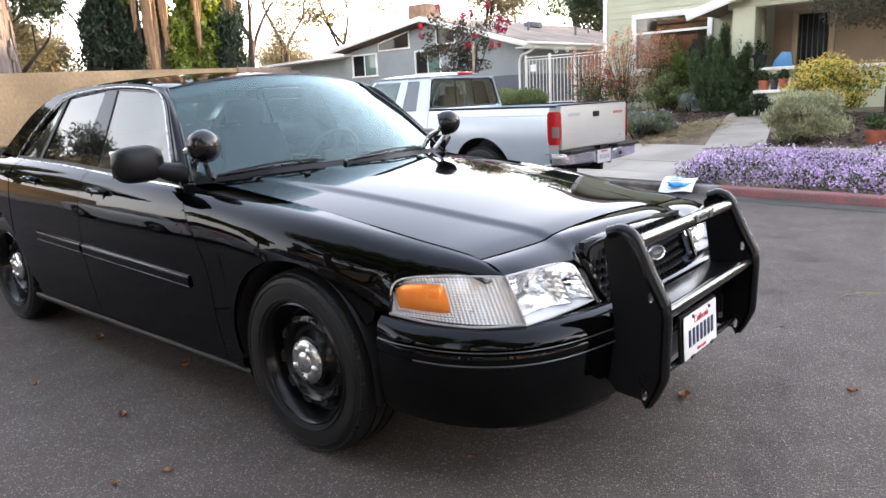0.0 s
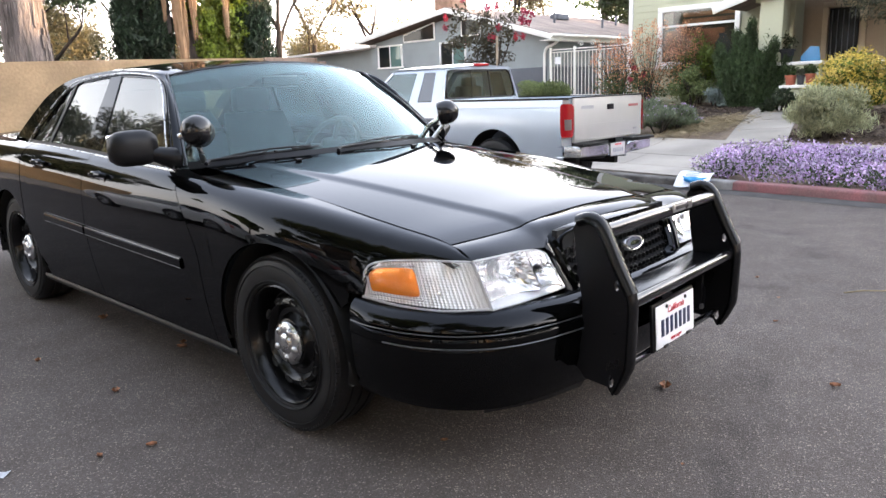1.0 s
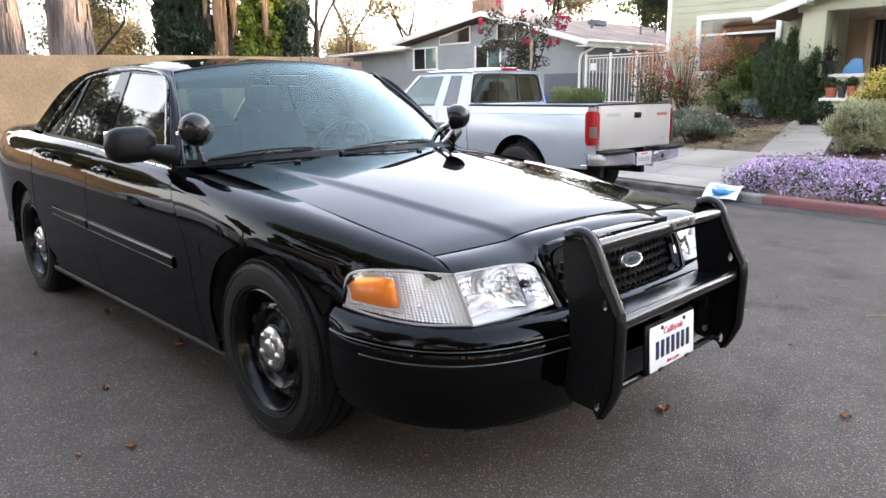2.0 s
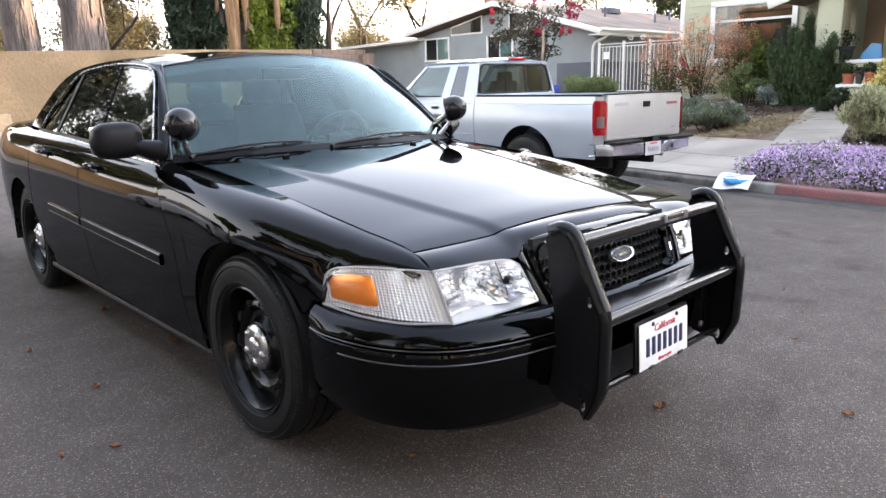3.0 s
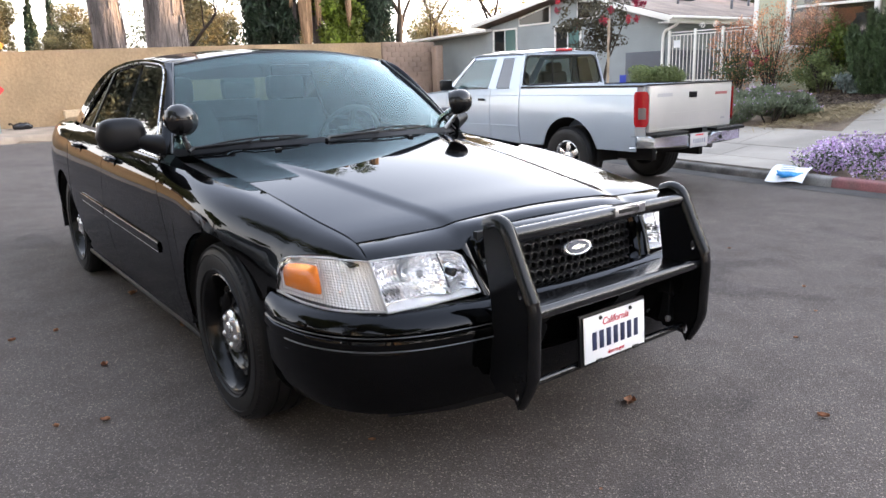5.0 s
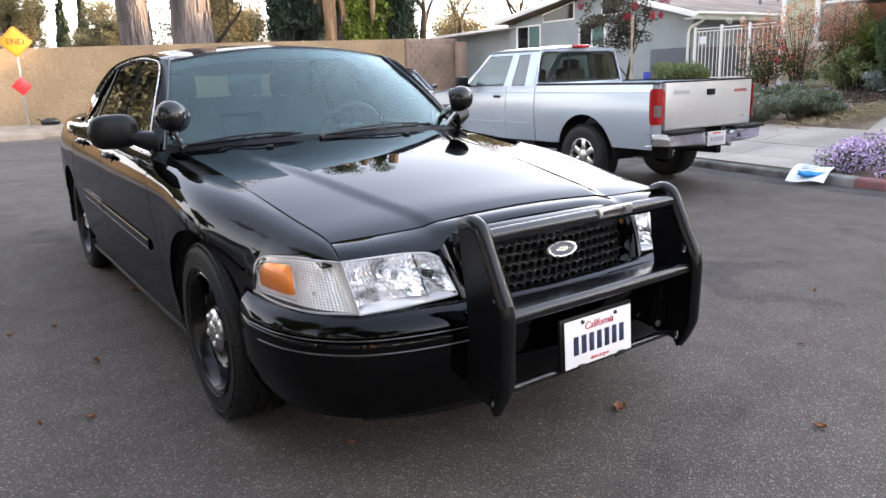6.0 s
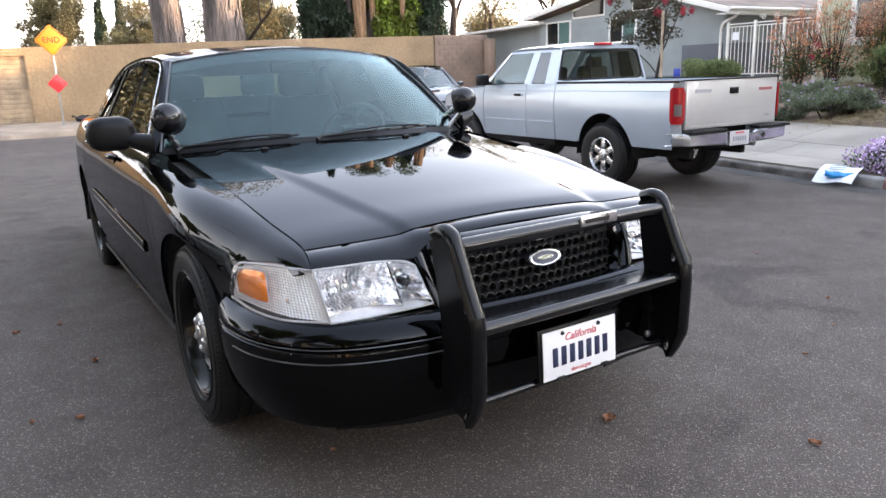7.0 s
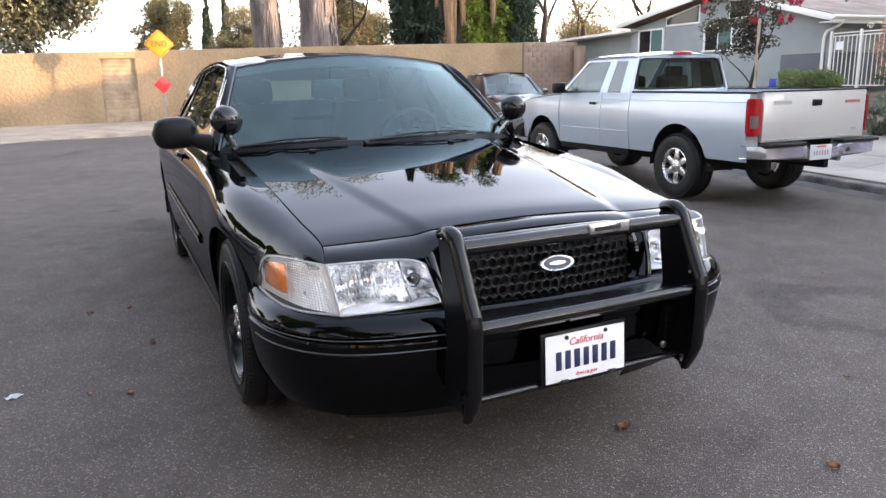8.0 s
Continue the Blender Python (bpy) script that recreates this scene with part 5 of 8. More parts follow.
# ---- push bumper ----
def plate_with_holes(poly, holes, depth, m):
    """A flat plate with oval holes through it: holes are (x, y, half width, half height)."""
    bm = bmesh.new()
    loops = [[Vector((x, y, 0)) for x, y in poly]]
    loops += [[Vector((x + a * math.cos(t), y + b * math.sin(t), 0)) for t in (2 * math.pi * k / 16 for k in range(16))] for x, y, a, b in holes]
    edges = []
    for lp_ in loops:
        vs = [bm.verts.new(v) for v in lp_]
        edges += [bm.edges.new((vs[k], vs[(k + 1) % len(vs)])) for k in range(len(vs))]
    bmesh.ops.triangle_fill(bm, use_beauty=True, use_dissolve=False, edges=edges)
    r = bmesh.ops.extrude_face_region(bm, geom=bm.faces[:])
    bmesh.ops.translate(bm, vec=(0, 0, depth), verts=[v for v in r["geom"] if isinstance(v, bmesh.types.BMVert)])
    bmesh.ops.transform(bm, matrix=m, verts=bm.verts)
    return bm


push = new("push_bumper")
push.parent = car
push.matrix_local = Matrix.Translation((0, -1.05, 0)) @ Matrix.Rotation(radians(1.8), 4, "Z") @ Matrix.Translation((0, 1.05, 0))
tagged(push, "black steel push bumper with rubber-faced uprights")
UP = [(-.950, .770), (-.944, .802), (-.962, .826), (-1.002, .834), (-1.036, .818), (-1.062, .772), (-1.142, .614), (-1.148, .578), (-1.142, .385), (-1.118, .330), (-1.102, .288), (-1.088, .275), (-1.072, .302), (-.990, .312), (-.966, .340), (-.980, .560), (-.958, .700)]
for s in (-1, 1):
    m = Matrix.Translation((s * .426 - .008, 0, 0)) @ Matrix(((0, 0, 1, 0), (1, 0, 0, 0), (0, 1, 0, 0), (0, 0, 0, 1)))
    up = part("upright", plate_with_holes(UP, [(-1.084, .322, .009, .019), (-1.100, .638, .008, .016)], 0.016, m), M_BLACKMATT, push)
    pts = [(-.962, .826), (-1.002, .837), (-1.038, .821), (-1.064, .775), (-1.10, .70), (-1.144, .616)]
    bm = tube(bmesh.new(), poly_at([(s * .426, y, z) for y, z in pts], 22), 0.026, 12, True, .8)
    part("rubber_face", bm, M_RIM, up)
    bm = tube(bmesh.new(), poly_at([(s * .426, y, z) for y, z in [(-1.142, .625), (-1.150, .578), (-1.144, .385), (-1.119, .325), (-1.097, .286)]], 18, False), [.025] * 12 + [.024, .023, .022, .020, .018, .016], 12, True, .6)
    part("front_edge", bm, M_RIM, up)
    bm = boxes([((s * .408, -.985, .42), (.045, .10, .16)), ((s * .392, -1.0, .525), (.06, .07, .012))], .006)
    br = part("mount", bm, M_BLACKMATT, push)
    for z in (.36, .53):
        part("bolt", lathe([(0, .012), (.010, .012), (.012, .008), (.012, .0004)], 6, Matrix.Translation((s * .375, -1.035, z)) @ Matrix.Rotation(radians(-90), 4, "Z")), M_STEEL, br)
part("upper_tube", onetube([(-.426, -1.040, .795), (.426, -1.040, .795)], .0235, 18), M_TUBE, push)
part("lower_tube", onetube([(-.426, -1.122, .574), (.426, -1.122, .574)], .0200, 18), M_TUBE, push)
part("bottom_rail", onetube([(-.426, -1.072, .333), (.426, -1.072, .333)], .0125, 12), M_TUBE, push)
part("top_shelf", onebox((0, -1.022, .568), (.838, .19, .010), .004), M_RIM, push)
tag = part("maker_tag", onebox((.105, -1.062, .806), (.155, .010, .032), .003), M_STEEL, push, "small bright maker's tag")
part("tag_bar", onebox((.095, -1.068, .806), (.10, .004, .012)), M_BLACKINK, tag)
# number plate with bars in place of characters
pm = Matrix.Translation((-.002, -1.098, .420)) @ Matrix.Rotation(radians(-3), 4, "X")
part("plate_bracket", onebox((0, .012, 0), (.33, .012, .17), .004, pm), M_BLACKMATT, push)
lp = part("number_plate", onebox((0, 0, 0), (.305, .004, .152), .0015, pm), M_PLATE, push, "white plate with dark blue bars and red heading")
for i in range(7):
    part("plate_bar", onebox((-.105 + .035 * i, -.0030, -.008), (.021, .002, .060), .0008, pm), M_NAVY, lp)
for x, z in ((-.075, .064), (.075, .064)):
    part("plate_screw", lathe([(0, .007), (.004, .006), (.004, .0003)], 12, pm @ Matrix.Translation((x, -.003, z)) @ Matrix.Rotation(radians(-90), 4, "Z")), M_BLACKINK, lp)
for x in (-.085, .10):
    part("plate_clip", onebox((x, -.004, -.076), (.03, .008, .010), .002, pm), M_BLACKINK, lp)


def lettering(name, text, size, mat, m, parent, depth=0.0008, label="", shear=0.0):
    """Words in the built-in font, turned into a mesh."""
    cu = bpy.data.curves.new(name, "FONT")
    cu.body, cu.size, cu.extrude, cu.align_x, cu.align_y, cu.shear = text, size, depth, "CENTER", "CENTER", shear
    tmp = bpy.data.objects.new(name, cu)
    scene.collection.objects.link(tmp)
    bpy.context.view_layer.update()
    me = bpy.data.meshes.new_from_object(tmp.evaluated_get(bpy.context.evaluated_depsgraph_get()))
    bpy.data.objects.remove(tmp)
    bpy.data.curves.remove(cu)
    me.transform(m)
    me.materials.clear()
    me.materials.append(mat)
    ob = new(name, me)
    ob.parent = parent
    return tagged(ob, label)


lettering("plate_foot", "dmv.ca.gov", .019, M_REDINK, pm @ Matrix.Translation((0, -.003, -.060)) @ Matrix.Rotation(radians(90), 4, "X"), lp)
lettering("plate_heading", "California", .034, M_REDINK, pm @ Matrix.Translation((0, -.003, .047)) @ Matrix.Rotation(radians(90), 4, "X"), lp, shear=.25)

for ob in car.children_recursive:
    if ob.name.split(".")[0] in ("lens", "windscreen", "shade_band", "rear_window", "front_side_window", "rear_side_window", "quarter_window", "spot_lens"):
        ob.visible_shadow = False


# ---- the silver pickup ----
M_SMALLPANE = plain("smoked_blue_glass", (.045, .055, .075), .06, 0, .8)
M_TRUCKGLASS = pane_glass("smoked_back_glass", (0.74, 0.74, 0.71), 0.08)
TRUCK = Matrix.Translation((5.165, 2.24, -0.062)) @ Matrix.Rotation(radians(-1.5), 4, "Z") @ Matrix.Scale(0.962, 4)
truck = thing("pickup_truck", TRUCK, "silver extended-cab pickup truck parked beside the kerb", "pickup truck")


def tx(z, y=1.0):
    """Half width of the truck's side at a height."""
    w = float(cr([(.40, .775), (.55, .800), (.75, .822), (.88, .828), (1.0, .822), (1.12, .806), (1.20, .790)], z))
    if z > 1.20:
        w = .790 - (z - 1.20) * .33
    if y > 4.2:
        w -= .10 * ((y - 4.2) / .65) ** 2
    return w


def tside(s, ys, low, high, n=14, thick=0.012, out=0.0):
    rows = []
    for y in ys:
        a, b = low(y), high(y)
        rows.append([(s * (tx(a + (b - a) * k / n, y) + out), y, a + (b - a) * k / n) for k in range(n + 1)])
    return shell(rows, thick)


TR_R, TF_R = 0.455, 0.45
TRA, TFA = 1.12, 4.06
tl = lambda c, r: (lambda y: max(.50, arch(y, c, r, .40)))
HOODZ = lambda y: float(cr([(3.6, 1.175), (4.0, 1.145), (4.5, 1.09), (4.8, 1.02)], y))
for s in (-1, 1):
    ys = [0.10, 0.2, 0.3, .5] + [y for y in arch_ys(TRA, TR_R) if y > .66] + [1.6, 1.8, 1.993]
    bed = part("bed_side", tside(s, ys, tl(TRA, TR_R), lambda y: 1.20), M_SILVER, truck)
    part("bed_rail", shell([[(s * (.79 + o), y, 1.20 + z) for y in (0.02, 1.0, 1.98)] for o, z in ((.006, -.012), (.006, .010), (-.06, .012), (-.06, -.01))], 0.004), M_BLACKPL, bed)
    part("bed_inner", onebox((s * .73, 1.0, 1.045), (.02, 1.95, .31)), M_SILVER, bed)
    cab = part("cab_side", tside(s, [2.005, 2.2, 2.4, 2.59], lambda y: .50, lambda y: 1.19), M_SILVER, truck)
    dr = part("door", tside(s, [2.60, 2.8, 3.0, 3.2, 3.4, 3.585], lambda y: .50, lambda y: 1.19), M_SILVER, truck)
    part("door_handle", onebox((s * .835, 2.76, 1.05), (.02, .14, .035), .010), M_BLACKPL, dr)
    ys = [3.60] + [y for y in arch_ys(TFA, TF_R) if 3.615 < y] + [4.6, 4.7, 4.8]
    part("front_fender", tside(s, ys, lambda y: max(.50, arch(y, TFA, TF_R, .40)), lambda y: HOODZ(y) - .02), M_SILVER, truck)
    part("lower_trim", tside(s, [2.02, 2.8, 3.59], lambda y: .42, lambda y: .50, 3, .01), M_BLACKPL, truck)
    # crease along the side
    for y0, y1 in ((.04, 1.97), (2.03, 2.58), (2.61, 3.58)):
        part("side_crease", onetube([(s * (tx(1.10) + .001), y0, 1.105), (s * (tx(1.10) + .001), y1, 1.105)], .0045, 6), M_SILVER, truck)
    for y0, y1 in ((2.03, 2.58), (2.61, 3.58)):
        part("side_crease", onetube([(s * (tx(.72) + .001), y0, .72), (s * (tx(.72) + .001), y1, .72)], .006, 6), M_SILVER, truck)
    # cab upper: pillars and windows
    cx = lambda z: tx(z)
    P = lambda y, z, o=0.0: (s * (cx(z) + o), y, z)
    part("rear_corner_pillar", shell(ruled([P(2.02, 1.185), P(2.07, 1.60)], [P(2.22, 1.185), P(2.24, 1.60)], 8, 3, False), .015), M_SILVER, cab)
    part("side_window_small", shell(ruled([P(2.225, 1.20, -.006), P(2.245, 1.57, -.006)], [P(2.50, 1.20, -.006), P(2.455, 1.57, -.006)], 8, 3, False), .005), M_SMALLPANE, cab)
    part("middle_pillar", shell(ruled([P(2.50, 1.185), P(2.455, 1.60)], [P(2.66, 1.185), P(2.60, 1.60)], 8, 3, False), .015), M_SILVER, cab)
    part("door_window", shell(ruled([P(2.665, 1.20, -.006), P(2.605, 1.575, -.006)], [P(3.52, 1.185, -.006), P(3.08, 1.575, -.006)], 8, 4, False), .005), M_TRUCKSIDE, dr)
    part("front_pillar", shell(ruled([P(3.52, 1.18), P(3.08, 1.60)], [P(3.66, 1.175, -.03), P(3.16, 1.61, -.03)], 8, 2, False), .02), M_SILVER, truck)
    part("top_rail", shell(ruled([P(2.06, 1.575), P(2.6, 1.578), P(3.10, 1.575)], [P(2.08, 1.635, -.02), P(2.6, 1.64, -.02), P(3.12, 1.635, -.02)], 8, 2, False), .015), M_SILVER, truck)
    part("window_seal", onetube([P(2.665, 1.197, .002), P(3.52, 1.187, .002)], .008, 6), M_BLACKPL, dr)
    mir = part("door_mirror", onebox((s * .945, 3.42, 1.25), (.19, .09, .15), .03), M_BLACKPL, truck)
    part("mirror_arm", onetube([(s * .80, 3.45, 1.20), (s * .88, 3.43, 1.21)], .025, 8), M_BLACKPL, mir)
    # tail lamp: red, wrapped round the corner, with a smoky clear window
    def lamp_at(u, v, out=0.0):
        """A point of the tail lamp: u from the side to the gate, v from the top down."""
        w = 1 - abs(2 * v - 1) ** 8 * .30
        a = min(1.0, max(0.0, (u - .5) * w + .5 + .06 * (v - .5) * (1 - u)))
        ang = a * math.pi / 2
        side = (1 - math.sin(ang)) ** .8
        return (s * (.742 + .094 * (1 - a ** 2.2) + out * .7), -.018 + .125 * side - out * .7, 1.142 - .372 * v)
    tlmp = part("tail_lamp", shell([[lamp_at(i / 12, j / 14) for i in range(13)] for j in range(15)], .012), M_REDLENS, truck, "red tail lamp with a smoky clear window")
    part("reversing_lens", shell([[lamp_at(.34 + .48 * i / 6, .46 + .32 * j / 6, .006) for i in range(7)] for j in range(7)], .006), M_CLEARLENS, tlmp)
    part("corner_post", shell(ruled([(s * .790, .108, 1.20), (s * .806, .108, .60)], [(s * .722, .035, 1.20), (s * .722, .030, .60)], 6, 3, False), .01), M_SILVER, truck)
tg = part("tailgate", onebox((0, .0065, .955), (1.452, .045, .50), .014), M_CREAM, truck, "off-white tailgate")
part("gate_cap", onebox((0, .002, 1.210), (1.452, .055, .016), .005), M_BLACKPL, tg)
part("gate_handle", boxes([((0, -.020, 1.085), (.135, .014, .065)), ((0, -.026, 1.10), (.115, .016, .028))], .006), M_BLACKPL, tg)
part("gate_mark", onebox((-.48, -.0185, 1.095), (.25, .002, .036)), plain("pale_grey_mark", (0.36, 0.36, 0.37), .4), tg)
part("gate_mark", onebox((.52, -.0185, 1.085), (.22, .002, .030)), plain("dull_red_mark", (0.33, 0.10, 0.10), .4), tg)
part("gate_mark", onebox((.57, -.0185, .80), (.07, .002, .022)), bpy.data.materials["pale_grey_mark"], tg)
part("gate_crease", boxes([((0, -.019, .90), (1.36, .004, .006)), ((0, -.019, .735), (1.38, .006, .008))], .001), M_CREAM, tg)
# step bumper: chrome wrap with a ribbed dark tread and a sunk middle for the plate
rows = []
for x in lin(-.86, .86, 34):
    k = abs(x) / .86
    yb = -.17 + .07 * k ** 4 + .13 * max(0, (k - .88) / .12) ** 1.5
    dip = .035 * max(0.0, min(1.0, (.26 - abs(x)) / .04))
    rows.append([(x, yb + .09, .672 - dip), (x, yb + .015 + dip, .674 - dip), (x, yb + dip * .8, .658 - dip), (x, yb + .004 + dip * .8, .600), (x, yb + .004 + dip * .5, .555), (x, yb + .025, .520 + .03 * k), (x, yb + .10, .512 + .03 * k)])
bp_ = part("rear_bumper", shell(rows, .008), surf("dull_chrome", (.62, .63, .65), .22, .8, var=.2, scale=6, fine=60, bump=.05), truck, "dull chrome step bumper")
for s in (-1, 1):
    pad = part("step_pad", onebox((s * .52, -.105, .686), (.54, .135, .034), .012), M_BLACKPL, bp_)
    for k in range(5):
        part("pad_rib", onebox((s * .52, -.155 + .024 * k, .7045), (.52, .008, .006), .002), M_BLACKPL, pad)
part("middle_step", onebox((0, -.085, .648), (.44, .10, .012), .004), M_BLACKPL, bp_)
part("hitch_socket", lathe([(0, .026), (.012, .024), (.012, .0004)], 16, Matrix.Translation((.33, -.160, .60)) @ Matrix.Rotation(radians(-90), 4, "Z")), M_BLACKINK, bp_)
pl = part("number_plate", onebox((-.06, -.166, .592), (.305, .006, .152), .002), plain("weathered_plate", (.48, .47, .47), .4), bp_)
for i in range(6):
    part("plate_bar", onebox((-.155 + .038 * i, -.1705, .585), (.016, .002, .048)), plain("faded_navy_ink", (.16, .18, .25), .4) if i == 0 else bpy.data.materials["faded_navy_ink"], pl)
part("plate_line", onebox((-.06, -.1705, .649), (.14, .002, .016)), M_REDINK, pl)
# bed floor and front wall, cab shell
part("bed_floor", onebox((0, 1.0, .885), (1.50, 1.98, .03)), M_SILVER, truck)
part("bed_front", onebox((0, 1.975, .95), (1.56, .02, .50)), M_SILVER, truck)
part("cab_back", onebox((0, 2.03, .86), (1.58, .03, .70), .01), M_SILVER, truck)
bw = lambda x, z, o=0.0: (x * (1 - (z - 1.2) * .36), 2.035 + (z - 1.2) * .10 + o, z)
def round_pane(xa, xb, za, zb, ra, rb):
    """Outline of a pane with its outer corners rounded."""
    pts = []
    for cx_, cz_, a0, r_ in ((xb, zb, 0, rb), (xa, zb, 90, ra), (xa, za, 180, ra), (xb, za, 270, rb)):
        for k in range(7):
            t = radians(a0 + 15 * k)
            x_ = cx_ - r_ * (1 if cx_ == xb else -1) + r_ * math.cos(t)
            z_ = cz_ - r_ * (1 if cz_ == zb else -1) + r_ * math.sin(t)
            if not pts or (pts[-1] - Vector((x_, z_))).length > 1e-4:
                pts.append(Vector((x_, z_)))
    if (pts[0] - pts[-1]).length < 1e-4:
        pts.pop()
    return pts


def back_pane(pts, thick, o):
    bm = bmesh.new()
    bm.faces.new([bm.verts.new(bw(p.x, p.y, o)) for p in pts])
    bmesh.ops.solidify(bm, geom=bm.faces[:], thickness=thick)
    return bm


rim_ = [Vector(bw(p.x, p.y, -.006)) for p in round_pane(-.722, .722, 1.228, 1.595, .085, .085)]
bwf = part("back_window_frame", onetube(rim_ + rim_[:2], .013, 8, False), M_BLACKPL, truck, "black rubber window frame")
for x in (-.2, .2):
    part("sliding_bar", onetube([bw(x, 1.232, -.008), bw(x, 1.592, -.008)], .009, 8), M_BLACKPL, bwf)
for xa, xb, ra, rb in ((-.715, -.205, .078, .003), (-.195, .195, .003, .003), (.205, .715, .003, .078)):
    part("pane", back_pane(round_pane(xa, xb, 1.235, 1.588, ra, rb), .004, -.011), M_TRUCKGLASS, bwf)
for s in (-1, 1):
    part("cab_back_post", shell([[bw(s * .745, z), (s * tx(z), 2.03 + (z - 1.2) * .1 + .01, z)] for z in (1.19, 1.3, 1.45, 1.62)], .015), M_SILVER, truck)
part("cab_back_header", shell([[bw(x, 1.595) for x in lin(-.75, .75, 8)], [bw(x, 1.64) for x in lin(-.75, .75, 8)]], .012), M_SILVER, truck)
part("cab_back_sill", shell([[bw(x, 1.19) for x in lin(-.70, .70, 8)], [bw(x, 1.225) for x in lin(-.74, .74, 8)]], .012), M_SILVER, truck)
rows = []
for j in range(11):
    y = 2.05 + (3.18 - 2.05) * j / 10
    e = min(1, j / 1.5, (10 - j) / 1.5)
    rows.append([(x, y, 1.625 + .055 * (1 - (x / .66) ** 2) * (.6 + .4 * e) + .012 * e) for x in lin(-.655, .655, 16)])
part("roof", shell(rows, .015), M_SILVER, truck)
part("roof_brake_lamp", onebox((0, 2.030, 1.664), (.26, .07, .04), .012), M_REDLENS, truck)
part("windscreen", shell(ruled([(-.70, 3.68, 1.19), (0, 3.80, 1.20), (.70, 3.68, 1.19)], [(-.61, 3.15, 1.62), (0, 3.22, 1.655), (.61, 3.15, 1.62)], 16, 5), .005), M_WSGLASS, truck)
rows = []
for j in range(11):
    y = 3.68 + (4.82 - 3.68) * j / 10
    rows.append([(x * (tx(1.05, y) - .01), y + .05 * (1 - x * x) * j / 10, HOODZ(y) + .045 * (1 - x * x)) for x in lin(-1, 1, 16)])
part("hood", shell(rows, .01), M_SILVER, truck)
part("front_bumper", boxes([((0, 4.83, .60), (1.56, .16, .24))], .05), M_BLACKPL, truck)
part("front_grille", onebox((0, 4.80, .88), (1.0, .08, .22), .02), M_BLACKPL, truck)
for s in (-1, 1):
    part("headlamp", onebox((s * .62, 4.77, .88), (.24, .10, .20), .03), M_CLEARLENS, truck)
# underbody and wells in near-black, their shade painted in
part("chassis", boxes([((-.42, 2.4, .44), (.08, 4.5, .14)), ((.42, 2.4, .44), (.08, 4.5, .14)), ((0, TRA, .40), (1.3, .10, .10)), ((0, 3.0, .50), (1.45, 1.9, .06)), ((0, 4.2, .62), (1.1, 1.0, .3)), ((0, .35, .62), (1.3, .1, .1))], .01), M_SHADEBLACK, truck)
part("axle_housing", lathe([(-.12, .0005), (-.11, .09), (0, .13), (.11, .09), (.12, .0005)], 20, Matrix.Translation((0, TRA, .40))), M_SHADEBLACK, truck)
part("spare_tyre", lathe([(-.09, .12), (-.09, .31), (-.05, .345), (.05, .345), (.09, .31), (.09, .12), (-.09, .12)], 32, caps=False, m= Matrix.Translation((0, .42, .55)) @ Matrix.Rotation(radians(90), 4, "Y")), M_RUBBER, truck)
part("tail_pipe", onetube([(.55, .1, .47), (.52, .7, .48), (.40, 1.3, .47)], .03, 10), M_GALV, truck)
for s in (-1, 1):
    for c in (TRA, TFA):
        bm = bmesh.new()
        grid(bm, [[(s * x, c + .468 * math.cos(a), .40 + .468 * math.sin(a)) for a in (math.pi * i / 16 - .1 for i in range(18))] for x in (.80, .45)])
        part("wheel_well", bm, M_SHADEBLACK, truck)
    part("dash_inside", onebox((s * .35, 3.4, 1.10), (.7, .3, .16), .05), M_DASH, truck)
    st = part("seat", onebox((s * .36, 2.9, .85), (.5, .5, .18), .05), M_SEAT, truck)
    part("backrest", onebox((s * .36, 2.62, 1.12), (.48, .14, .55), .05), M_SEAT, st)
    part("headrest", onebox((s * .36, 2.60, 1.44), (.26, .10, .15), .04), M_SEAT, st)


def truck_wheel(m):
    w = new("wheel")
    w.parent = truck
    w.matrix_local = m
    ty = part("tyre", tyre_mesh(.372, .262, .198, .03), M_RUBBER, w)
    tagged(part("tread", tread_blocks(.374, .262, 44), M_RUBBER, ty, flat=True), kind="stuff")
    rim = part("rim", lathe([(.115, .200), (.122, .205), (.125, .198), (.110, .188), (.040, .180), (.03, .17), (.03, .0005)], 48, caps=False), M_STEEL, w, "bright alloy rim with six spokes")
    for k in range(6):
        m_ = Matrix.Rotation(2 * math.pi * k / 6, 4, "X")
        part("spoke", prism([(-.042, .05), (.042, .05), (.030, .187), (-.030, .187)], .045, m_ @ Matrix.Translation((.055, 0, 0)) @ Matrix(((0, 0, 1, 0), (1, 0, 0, 0), (0, 1, 0, 0), (0, 0, 0, 1))), .008), M_STEEL, rim)
    part("rim_shadow", lathe([(.045, .183), (.046, .0005)], 40), M_SHADEBLACK, rim)
    part("hub_cap", lathe([(.06, .072), (.105, .070), (.112, .06), (.115, .035), (.125, .03), (.127, .0005)], 24), M_STEEL, w)
    return w


for c in (TRA, TFA):
    truck_wheel(pose(-.705, c, .372, 0, 0, 180))
    truck_wheel(pose(.705, c, .372))


# ---- end of the street: stucco wall, door, sign ----
WALL_Y = 23.3


def wall_top(x):
    return float(np.interp(x, [-30, -4, 9, 14.4], [2.25, 2.33, 2.62, 2.70]))


